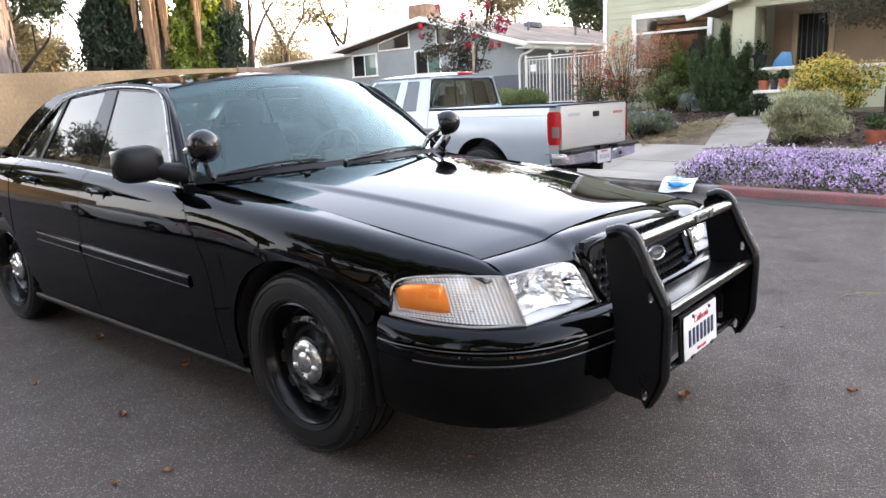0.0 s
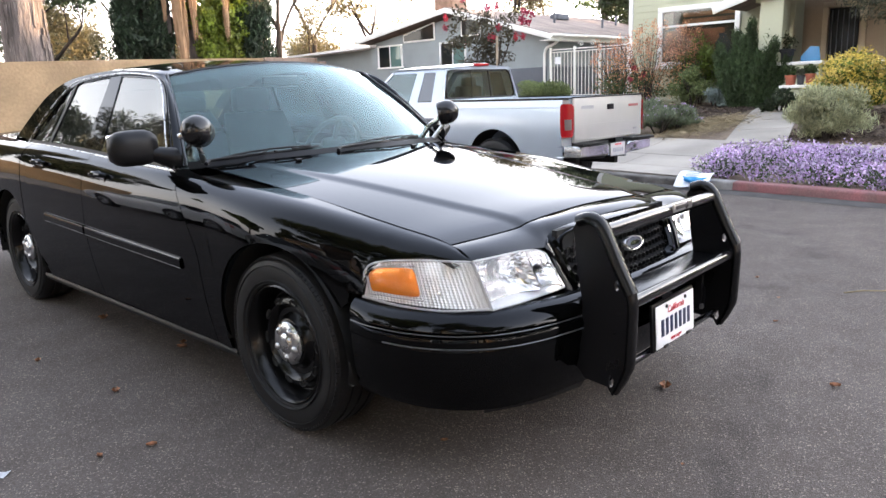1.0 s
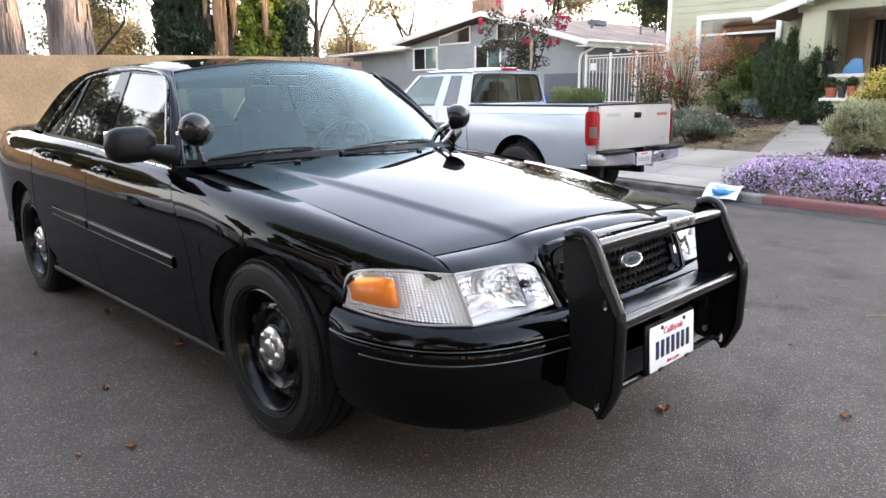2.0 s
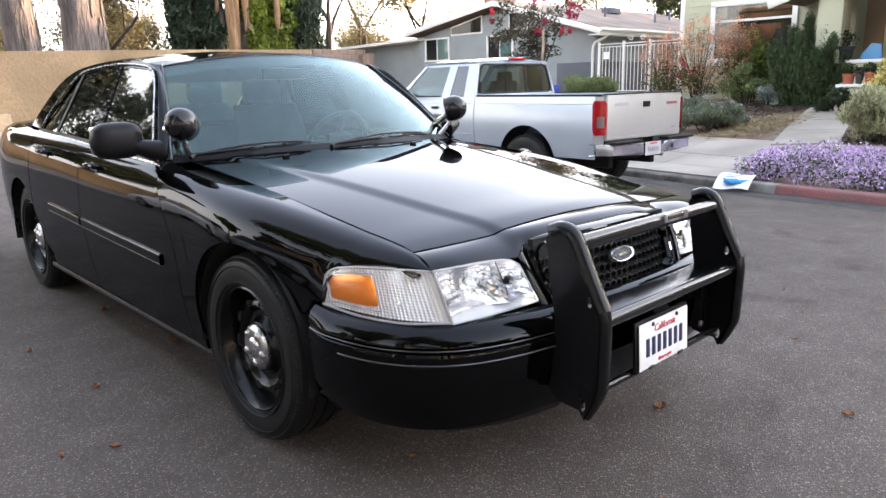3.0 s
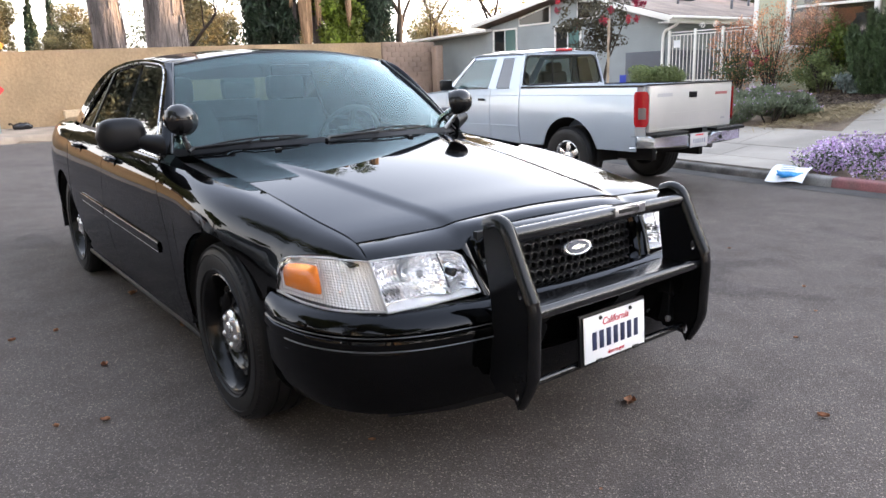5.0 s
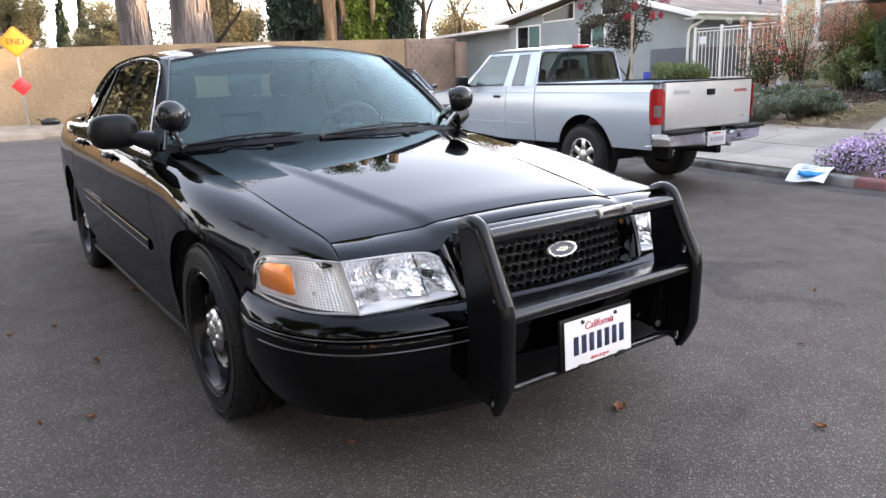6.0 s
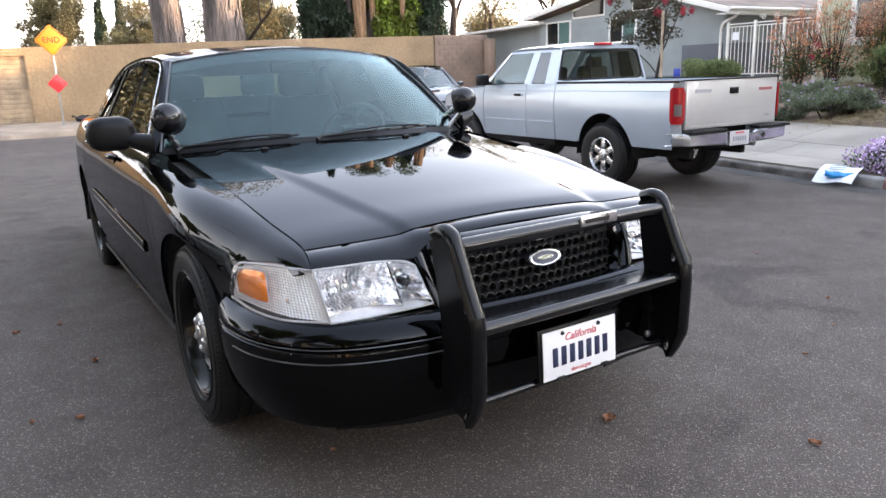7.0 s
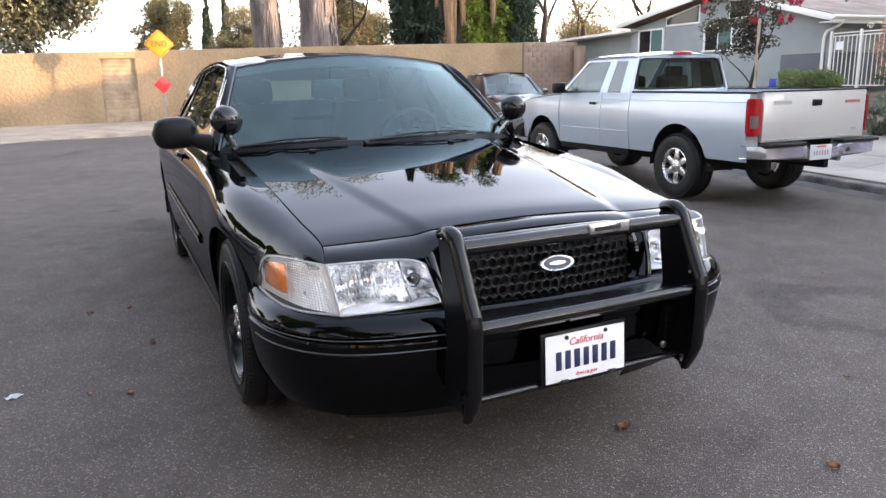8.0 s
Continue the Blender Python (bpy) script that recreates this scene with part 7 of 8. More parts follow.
for i, (x, y, s, r) in enumerate(LITTER):
    s *= .75
    rng = random.Random(i)
    bm = bmesh.new()
    rows = []
    for k in range(7):
        a = k / 6
        w = s * .40 * math.sin(math.pi * min(.96, a + .04)) ** .7
        rows.append([(s * (a - .5), w * b, .003 + s * (.22 * b * b + .25 * (a - .5) ** 2 + .06 * rng.random())) for b in (-1, -.5, 0, .5, 1)])
    grid(bm, rows)
    bmesh.ops.solidify(bm, geom=bm.faces[:], thickness=.0012)
    ob = new("fallen_leaf", mesh_of("fallen_leaf", bm, M_LEAFDRY))
    ob.matrix_world = Matrix.Translation((x, y, road_z(x, y) + .001)) @ Matrix.Rotation(r, 4, "Z")
    tagged(ob, "dry curled brown leaf lying on the asphalt", "leaf", "fallen leaves")
bm = bmesh.new()
grid(bm, [[(-.035 + .07 * i / 4, -.022 + .044 * j / 3, .004 + .006 * math.sin(2.1 * i + j)) for i in range(5)] for j in range(4)])
bmesh.ops.solidify(bm, geom=bm.faces[:], thickness=.0008)
pc = new("paper_scrap", mesh_of("paper_scrap", bm, M_PAPER))
pc.matrix_world = Matrix.Translation((-1.74, .476, .002)) @ Matrix.Rotation(.5, 4, "Z")
tagged(pc, "small crumpled white paper scrap on the asphalt", "paper scrap")
tw = new("twig", mesh_of("twig", onetube([(0, 0, .006), (.12, .01, .010), (.24, -.01, .007), (.36, .015, .006)], [.003, .004, .003, .002], 6), M_STRAW))
tw.matrix_world = Matrix.Translation((2.35, -1.05, road_z(2.5, -1))) @ Matrix.Rotation(-.75, 4, "Z")
tagged(tw, "thin pale twig lying on the asphalt", "twig")


# ---- other parked cars ----
def small_car(name, m, paint, label, roof=1.46, length=4.5, hatch=False):
    """A parked car: body sides, hood, cabin, glass, lamps and wheels; front towards +y."""
    c = thing(name, m, label, "car", "parked cars")
    Lh = length / 2
    ax = (-.29 * length, .30 * length)
    bx = lambda z, y: (.80 + .07 * math.sin(min(1, max(0, (z - .25) / .75)) * math.pi)) * (1 - .10 * (abs(y) / Lh) ** 4)
    top = lambda y: float(np.interp(y, [-Lh, -Lh + .15, -.9, .6, 1.0, Lh - .35, Lh], [.80, .98 if not hatch else 1.02, 1.00, .96, .95, .78, .62]))
    for s in (-1, 1):
        ys = sorted(lin(-Lh, Lh, 26) + [y for a in ax for y in arch_ys(a, .37)])
        rows = []
        for y in ys:
            lo = max(.24, max(arch(y, a, .37, .33) for a in ax))
            rows.append([(s * bx(lo + (top(y) - lo) * k / 8, y), y, lo + (top(y) - lo) * k / 8) for k in range(9)])
        part("body_side", shell(rows, .01), paint, c)
        yr = -Lh + (.35 if hatch else .75)
        P = lambda y, z: (s * (.80 - .36 * max(0, z - .95) ** 1.0), y, z)
        part("side_glass", shell(ruled([P(yr, 1.0), P(-.3, 1.0), P(.95, .97)], [P(yr + .45, roof - .08), P(-.3, roof - .04), P(.25, roof - .07)], 14, 4), .006), M_TINT, c)
        part("roof_rail", shell(ruled([P(yr - .05, .99), P(yr + .42, roof - .08), P(-.3, roof - .03), P(.28, roof - .06), P(1.05, .96)], [(s * .60, yr + .0, 1.03), (s * .60, yr + .50, roof - .02), (s * .58, -.3, roof + .01), (s * .58, .22, roof - .03), (s * .68, 1.02, .99)], 24, 2), .012), paint, c)
        part("headlamp", shell(ruled([(s * .80, Lh - .42, .74), (s * .55, Lh - .08, .70)], [(s * .82, Lh - .40, .60), (s * .55, Lh - .03, .57)], 8, 3), .01), M_CLEARLENS, c)
        part("tail_lamp", shell(ruled([(s * .80, -Lh + .25, .95), (s * .55, -Lh + .0, .93)], [(s * .83, -Lh + .22, .72), (s * .57, -Lh - .02, .72)], 8, 3), .01), M_REDLENS, c)
        part("door_mirror", onebox((s * .93, .75, 1.03), (.17, .10, .12), .035), paint, c)
        part("door_handle", onebox((s * .88, -.25, .83), (.02, .16, .03), .008), paint, c)
        for a in ax:
            w = new("wheel")
            w.parent = c
            w.matrix_local = pose(s * .76, a, .32, 0, 0, 0 if s > 0 else 180)
            part("tyre", tyre_mesh(.32, .20, .20), M_RUBBER, w)
            r_ = part("rim", lathe([(.085, .202), (.09, .195), (.03, .185), (.03, .0005)], 32, caps=False), M_STEEL, w)
            for k in range(5):
                part("spoke", prism([(-.03, .03), (.03, .03), (.022, .185), (-.022, .185)], .03, Matrix.Rotation(2 * math.pi * k / 5, 4, "X") @ Matrix.Translation((.05, 0, 0)) @ Matrix(((0, 0, 1, 0), (1, 0, 0, 0), (0, 1, 0, 0), (0, 0, 0, 1))), .005), M_STEEL, r_)
    part("hood", shell([[(x * bx(.9, y), y, top(y) + .05 * (1 - x * x)) for x in lin(-1, 1, 10)] for y in lin(.85, Lh, 10)], .01), paint, c)
    part("front_bumper", shell([[(x * .80, Lh - .25 * x * x + o, z) for x in lin(-1, 1, 14)] for o, z in ((-.02, .62), (.03, .55), (.03, .35), (-.03, .24))], .01), paint, c)
    part("rear_end", shell([[(x * .80, -Lh + .15 * x * x - o, z) for x in lin(-1, 1, 14)] for o, z in ((-.12, 1.0), (-.02, .85), (.03, .55), (-.03, .26))], .01), paint, c)
    part("roof", shell([[(x * .60, y, roof + .04 * (1 - x * x) - .05 * ((y + .3) / .9) ** 2 * .6) for x in lin(-1, 1, 10)] for y in lin(-1.35 if not hatch else -Lh + .8, .30, 10)], .012), paint, c)
    part("windscreen", shell(ruled([(-.70, 1.02, .97), (0, 1.18, .98), (.70, 1.02, .97)], [(-.56, .22, roof - .03), (0, .32, roof + .0), (.56, .22, roof - .03)], 12, 4), .006), M_WSGLASS, c)
    yr = -Lh + (.35 if hatch else .75)
    part("rear_window", shell(ruled([(-.66, yr, 1.0), (0, yr - .1, 1.0), (.66, yr, 1.0)], [(-.56, yr + .52, roof - .04), (0, yr + .46, roof - .01), (.56, yr + .52, roof - .04)], 12, 4), .006), M_TINT, c)
    part("rear_deck", shell([[(x * .78, y, 1.0 + .03 * (1 - x * x)) for x in lin(-1, 1, 8)] for y in lin(-Lh + .12, yr + .1, 5)], .01), paint, c)
    part("underbody", onebox((0, 0, .36), (1.45, length * .9, .16)), M_SHADEBLACK, c)
    part("seat", boxes([((-.35, -.1, .85), (.45, .15, .75)), ((.35, -.1, .85), (.45, .15, .75)), ((0, .9, .85), (1.3, .3, .15))], .04), M_SEAT, c)
    return c


M_DARKCAR = plain("dark_car_paint", (.012, .013, .016), .12, 0, .5, 1.0)
M_SILVER2 = surf("grey_silver_paint", (.34, .35, .36), .28, .6, var=.03, fine=300, bump=0, coat=.8)
small_car("parked_car", Matrix.Translation((8.55, 14.6, -.07)) @ Matrix.Rotation(radians(170), 4, "Z"), M_DARKCAR, "dark parked car standing beyond the pickup truck", 1.50, 4.5)
small_car("parked_car", Matrix.Translation((-6.0, 4.3, -.075)), M_SILVER2, "silver parked hatchback across the street", 1.50, 4.2, True)
small_car("parked_car", Matrix.Translation((-6.0, 10.2, -.075)), plain("white_car_paint", (.62, .62, .62), .2, 0, .5, .8), "white parked sedan across the street", 1.45, 4.6)


# ---- plants in the garden ----
def shrub(name, x, y, r, h, mat, n, size, label, seed, clumps=14, slim=.45, z0=None, up=.3, stems=True, second=None, base=0.12, hollow=.35, category="shrub"):
    z = land_z(x, y) if z0 is None else z0
    s = thing(name, Matrix.Translation((x, y, z)), label, category)
    cl = blob_clumps(seed, (0, 0, h * .52), (r, r, h * .50), clumps, .42, -.75)
    v, f = leaf_cloud(seed, cl, n, size, slim, hollow, up=up)
    from_arrays("leaves", v, f, mat, s)
    if second:
        m2, n2, s2 = second
        cl2 = [(a, b, c + e * .35, d, e_, e) for a, b, c, d, e_, e in cl]
        v, f = leaf_cloud(seed + 50, cl2, n2, s2, .6, .75)
        from_arrays("blossom", v, f, m2, s)
    if stems:
        rng = random.Random(seed)
        for k in range(6):
            a = rng.uniform(0, 6.28)
            st_ = onetube([(.05 * math.cos(a), .05 * math.sin(a), -.06), (r * .35 * math.cos(a), r * .35 * math.sin(a), h * .4), (r * .6 * math.cos(a), r * .6 * math.sin(a), h * .75)], [.018, .012, .005], 5)
            part("stem", st_, M_BARKDARK, s)
    return s


shrub("sage_bush", 9.75, 1.22, .50, .76, F_SAGE, 15000, .085, "grey-green sage bush on the mulch bed", 11, 40, .17, up=1.5, hollow=.1)
shrub("sage_bush", 9.6, -2.5, .6, .70, F_SAGE, 5000, .085, "grey-green sage bush on the mulch bed", 12, 18, .28, up=.8)
shrub("yellow_shrub", 12.15, 1.50, .74, 1.08, F_YGREEN, 4200, .075, "yellow-flowering shrub behind the sage bush", 13, 30, .4, second=(F_YELLOW, 6500, .05), hollow=.15)
shrub("yellow_shrub", 11.2, -.7, .95, 1.25, F_YGREEN, 4800, .075, "yellow-flowering shrub with bright green lower leaves", 14, 24, .4, second=(F_YELLOW, 5000, .05), hollow=.15)
shrub("small_shrub", 13.25, 3.12, .36, .46, F_DARK, 1600, .07, "small dark green shrub beside the garden path", 15, 9)
shrub("green_bush", 15.2, 5.85, .50, .90, F_BUSH, 3000, .07, "rounded green bush before the house", 16, 12)
shrub("green_bush", 16.0, 6.1, .5, 1.65, F_YGREEN, 2600, .09, "taller bright green bush under the window", 26, 12)
shrub("blue_grey_plant", 14.9, 5.15, .42, .5, F_BLUEGREY, 1400, .10, "low blue-grey plant before the house", 17, 8, .3, up=1.0)
shrub("round_bush", 14.0, 9.40, .80, .98, F_BUSH, 16000, .055, "clipped round green bush behind the pickup truck", 18, 18, hollow=.6)
for i, (x, y, r, h) in enumerate(((10.3, 4.25, .55, .48), (10.7, 4.15, .5, .42), (10.2, 5.05, .5, .5), (11.1, 4.45, .55, .45), (11.4, 5.25, .6, .6))):
    shrub("lavender", x, y, r, h, F_LAV, 3200, .10, "grey-green lavender clump beside the pavement", 20 + i, 10, .16, up=1.6, second=(F_PURPLE, 160, .04))
# rust-coloured seed-head bush: thin arching stems with airy heads, red lower leaves
for i, (x, y, r, h, n, low_leaf) in enumerate(((15.1, 7.05, .80, 1.85, 1900, F_CRIMSON), (15.3, 8.0, .70, 1.55, 1500, F_GREEN), (15.7, 6.3, .50, 1.75, 1100, F_GREEN))):
    rb = shrub("rusty_bush", x, y, r, h, F_OLIVE, 900, .06, "airy bush with rust-red seed heads", 30 + i, 40, .4, second=(F_RUST, int(n * 1.1), .038), hollow=.1)
    rng = random.Random(300 + i)
    tips = []
    for k in range(26):
        a, q = rng.uniform(0, 6.28), r * rng.uniform(.2, 1.05)
        tip = (q * math.cos(a), q * math.sin(a), h * rng.uniform(.7, 1.12))
        part("stem", onetube([(.06 * math.cos(a), .06 * math.sin(a), -.05), (q * .45 * math.cos(a), q * .45 * math.sin(a), h * .45), tip], [.010, .007, .003], 4), M_BARKDARK, rb)
        tips.append((*tip, .10, .10, .15))
    v, f = leaf_cloud(310 + i, tips, int(n * .7), .036, .6, .1)
    tagged(from_arrays("seed_head", v, f, F_RUST, rb), kind="stuff")
    v, f = leaf_cloud(320 + i, [(rng.gauss(0, r * .45), rng.gauss(0, r * .45), h * rng.uniform(.15, .55), .20, .20, .16) for _ in range(16)], 1100, .06, .5, .2)
    from_arrays("lower_leaves", v, f, F_GREEN, rb)
    v, f = leaf_cloud(330 + i, [(rng.gauss(0, r * .5), rng.gauss(0, r * .5), h * rng.uniform(.35, .6), .10, .10, .10) for _ in range(7)], 240, .05, .6, .2)
    from_arrays("red_leaves", v, f, low_leaf, rb)
# upright pine shrub: a fan of needle-clad stems
pn = thing("pine_shrub", Matrix.Translation((14.85, 4.38, land_z(14.85, 4.38))), "dense dark green upright pine shrub", "shrub")
cl, rng = [], random.Random(8)
PLUMES = [(.10, .05, 2.02), (-.15, .30, 1.78), (.12, -.28, 1.95), (-.30, .62, 1.45), (-.22, -.60, 1.50), (.35, .40, 1.55), (.30, -.45, 1.60), (-.40, 0.0, 1.60), (-.35, .35, 1.15), (-.38, -.38, 1.20), (.05, .72, 1.10), (.0, -.75, 1.05)]
for px, py, h in PLUMES:
    h *= .92
    part("stem", onetube([(px * .2, py * .2, -.05), (px * .7, py * .7, h * .5), (px, py, h * .95)], [.03, .02, .008], 6), M_BARKDARK, pn)
    for j in range(9):
        t = .10 + .86 * j / 8
        w = .27 * (1 - .55 * max(0, t - .55) / .45) * (.75 + .25 * min(1, t * 3))
        k = .35 + .65 * t
        cl.append((px * k + rng.gauss(0, .03), py * k + rng.gauss(0, .03), h * t, w * .85, w * .85, .20))
v, f = leaf_cloud(5, cl, 72000, .115, .15, .1, up=1.5)
from_arrays("needles", v, f, F_PINE, pn)

# purple flower bed behind the red kerb
fb = tagged(new("flower_bed"), "dense mound of small purple flowers behind the kerb", "flower bed", kind="stuff")
rng = random.Random(3)
cl = []
for k in range(330):
    y = rng.uniform(-9.0, 2.0)
    d = rng.uniform(.22, 1.72)
    edge = min(1.0, (2.12 - y) / .5, (d - .12) / .35, (1.85 - d) / .3)
    if edge < .1:
        continue
    x = kerb_x(y) + d
    h = (.14 + .13 * edge) * rng.uniform(.75, 1.2)
    cl.append((x, y, land_z(x, y) + h * .45, .20, .20, h * .62))
v, f = leaf_cloud(60, cl, 26000, .055, .35, .3, up=.5)
from_arrays("flower_leaves", v, f, F_GREEN, fb)
cl2 = [(a, b, c + .035, d, e, g * 1.06) for a, b, c, d, e, g in cl]
v, f = leaf_cloud(61, cl2, 34000, .031, .9, .80)
from_arrays("flowers_purple", v, f, F_PURPLE, fb)
v, f = leaf_cloud(62, cl2, 22000, .030, .9, .85)
from_arrays("flowers_pale", v, f, F_PALE, fb)


# bark mulch and straw as loose chips over the soil
def chips(name, label, mat, seed, n, area, size, slim, category, lift=.01):
    rng = np.random.default_rng(seed)
    vs = []
    for _ in range(n):
        x, y = area(rng)
        c = np.array((x, y, land_z(x, y) + lift + .02 * rng.random()))
        a = rng.uniform(0, 6.28)
        s = size * rng.uniform(.5, 1.4)
        u = np.array((math.cos(a), math.sin(a), rng.uniform(-.35, .35))) * s
        w = np.array((-math.sin(a), math.cos(a), rng.uniform(-.3, .3))) * s * slim
        vs += [c - u, c + w, c + u, c - w]
    ob = from_arrays(name, np.array(vs), np.arange(4 * n).reshape(-1, 4), mat, None, label)
    return tagged(ob, category=category, kind="stuff")


def mulch_area(rng):
    y = rng.uniform(-6, 2.0)
    return kerb_x(y) + rng.uniform(3.02, 7.2), y


chips("bark_mulch", "dark brown bark mulch spread over the bed", M_MULCH, 1, 16000, mulch_area, .035, .45, "mulch")
chips("bark_mulch", "dark brown bark mulch round the pine shrub", M_MULCH, 4, 5000, lambda r: (r.uniform(12.2, 15.4), r.uniform(3.9, 5.7)), .035, .45, "mulch")
chips("dry_straw", "pale dry straw lying on the garden soil", M_STRAW, 2, 6000, lambda r: (11.2 + r.normal() * .65, 3.75 + r.normal() * .32), .09, .06, "straw", .03)
chips("dry_straw", "pale dry litter over the garden soil", M_STRAW, 3, 4000, lambda r: (r.uniform(11, 16), r.uniform(4.4, 10.5)), .05, .12, "straw")


# ---- trees ----
def tree(name, x, y, z, height, r, mat, bark, n, size, label, seed, crown=None, trunk_r=.16, levels=3, slim=.45, forks=3, lean=(0, 0), spread=.32, crown_z=None, hollow=.3, droop=0.0, k=9):
    t = thing(name, Matrix.Translation((x, y, z)), label, "tree")
    bm, ends = bmesh.new(), []
    limbs(bm, seed, (0, 0, -.3), (lean[0], lean[1], 1), height * .45, trunk_r, levels, forks, .22, ends)
    part("trunk", bm, bark, t)
    cl = []
    rng = random.Random(seed)
    for e in ends:
        s = r * spread * rng.uniform(.7, 1.3)
        cl.append((e.x, e.y, e.z, s, s, s * .75))
    if crown:
        cl += blob_clumps(seed + 3, crown[:3], crown[3:], k, .33, -.8)
    v, f = leaf_cloud(seed, cl, n, size, slim, hollow, droop=droop)
    from_arrays("crown", v, f, mat, t)
    return t


# flowering tree before the grey house
cm = thing("flowering_tree", Matrix.Translation((14.0, 11.3, land_z(14, 11.3) - .12)), "small dark-leaved tree with crimson blossom clusters", "tree")
bm, ends = bmesh.new(), []
limbs(bm, 21, (0, 0, -.2), (.02, -.12, 1), 1.5, .06, 2, 3, .2, ends)
part("trunk", bm, M_BARKDARK, cm)
part("stake", onetube([(-.15, -.35, -.2), (-.15, -.35, 2.3)], .035, 8), surf("pale_stake_wood", (.42, .33, .24), .8, var=.2), cm)
cl = blob_clumps(22, (0, .25, 2.35), (.7, 1.3, .95), 30, .28, -.9)
v, f = leaf_cloud(23, cl, 3000, .10, .45, .25)
from_arrays("crown", v, f, foliage("bronze_green_leaves", (.055, .048, .026), .4), cm)
rng = random.Random(9)
cl = [(rng.uniform(-.6, .5), rng.uniform(-1.2, 1.9), rng.uniform(2.1, 3.5), .09, .09, .11) for _ in range(20)]
v, f = leaf_cloud(24, cl, 1300, .05, .9, .2)
from_arrays("blossom", v, f, F_CRIMSON, cm)


def shaggy_trunk(name, x, y, r, h, seed, label, lean=0.0):
    """A thick pale trunk with plates of bark, and a far crown above."""
    t = thing(name, Matrix.Translation((x, y, .1)), label, "tree")
    rows = []
    for j in range(30):
        z = -.3 + (h + .3) * j / 29
        rr = r * (1.18 - .32 * j / 29 + .25 * math.exp(-z / .8))
        rows.append([Vector((lean * z + rr * (1 + .10 * noise.noise((math.cos(a) * 2.2 + seed, math.sin(a) * 2.2, z * .35)) + .05 * noise.noise((math.cos(a) * 7, math.sin(a) * 7 + seed, z * .6))) * math.cos(a), rr * (1 + .10 * noise.noise((math.cos(a) * 2.2 + seed, math.sin(a) * 2.2, z * .35)) + .05 * noise.noise((math.cos(a) * 7, math.sin(a) * 7 + seed, z * .6))) * math.sin(a), z)) for a in (2 * math.pi * k / 40 for k in range(40))])
    bm = bmesh.new()
    grid(bm, rows, True)
    part("trunk", bm, M_BARK, t)
    rng = random.Random(seed)
    bm = bmesh.new()
    for k in range(160):
        a, z = rng.uniform(3.3, 6.1), rng.uniform(.5, h)
        rr = r * (1.18 - .32 * z / h) * 1.05
        m = Matrix.Translation((lean * z + rr * math.cos(a), rr * math.sin(a), z)) @ Matrix.Rotation(a, 4, "Z") @ Matrix.Rotation(radians(rng.uniform(-5, 5)), 4, "X")
        box(bm, (0, 0, 0), (.03, rng.uniform(.04, .10), rng.uniform(.3, .9)), 0, m)
    tagged(part("bark_plate", bm, M_BARK, t, flat=True), kind="stuff")
    cl = blob_clumps(seed, (lean * h, 0, h + 2.2), (2.6, 2.6, 2.0), 20, .28, -.8)
    v, f = leaf_cloud(seed, cl, 1500, .18, .3, .3, droop=.6)
    from_arrays("crown", v, f, F_OLIVE, t)
    return t


shaggy_trunk("thick_tree", 5.1, 27.2, .52, 10.0, 41, "thick tree with pale shaggy bark behind the wall", -.03)
shaggy_trunk("thick_tree", 7.05, 27.0, .70, 10.5, 43, "very thick tree with pale grey shaggy bark behind the wall")
tree("dark_tree", 8.8, 29.5, .2, 8.0, 1.8, F_DARK, M_BARKDARK, 3500, .20, "dark-barked tree behind the stucco wall", 45, None, .22, 3)


def column_tree(name, x, y, z, r, h, mat, n, size, label, seed):
    """A cypress: an upright column of close leaf sprays."""
    t = thing(name, Matrix.Translation((x, y, z)), label, "tree")
    part("trunk", onetube([(0, 0, -.3), (0, 0, h * .5), (0, 0, h * .92)], [r * .22, r * .15, .03], 8), M_BARKDARK, t)
    rng = random.Random(seed)
    cl = []
    for k in range(70):
        u = rng.random() ** .8
        rr = r * (1 - .9 * max(0, u - .35) / .65) * (.75 + .25 * min(1, u * 6))
        a = rng.uniform(0, 6.28)
        cl.append((rr * .68 * math.cos(a), rr * .68 * math.sin(a), .1 + u * h * .95, rr * .38 + .05, rr * .38 + .05, r * .75))
    v, f = leaf_cloud(seed, cl, n, size, .25, .35, up=1.4)
    from_arrays("crown", v, f, mat, t)
    return t


column_tree("cypress", 11.6, 27.4, .2, 1.2, 13.5, F_CYPRESS, 42000, .26, "dense dark green cypress behind the wall", 51)
column_tree("cypress", 15.9, 27.0, .3, 1.3, 12.5, F_CYPRESS, 42000, .26, "dense dark green cypress beside the block wall", 52)
column_tree("cypress", 17.0, 27.6, .3, .6, 10.0, F_VINE, 5000, .14, "narrow yellow-green cypress beside the block wall", 57)
column_tree("cypress", 7.15, 60, 0, .62, 8.9, F_CYPRESS, 9000, .35, "slim dark cypress far behind the wall", 53)
column_tree("cypress", 8.6, 60, 0, .55, 9.2, F_CYPRESS, 9000, .35, "slim dark cypress far behind the wall", 54)
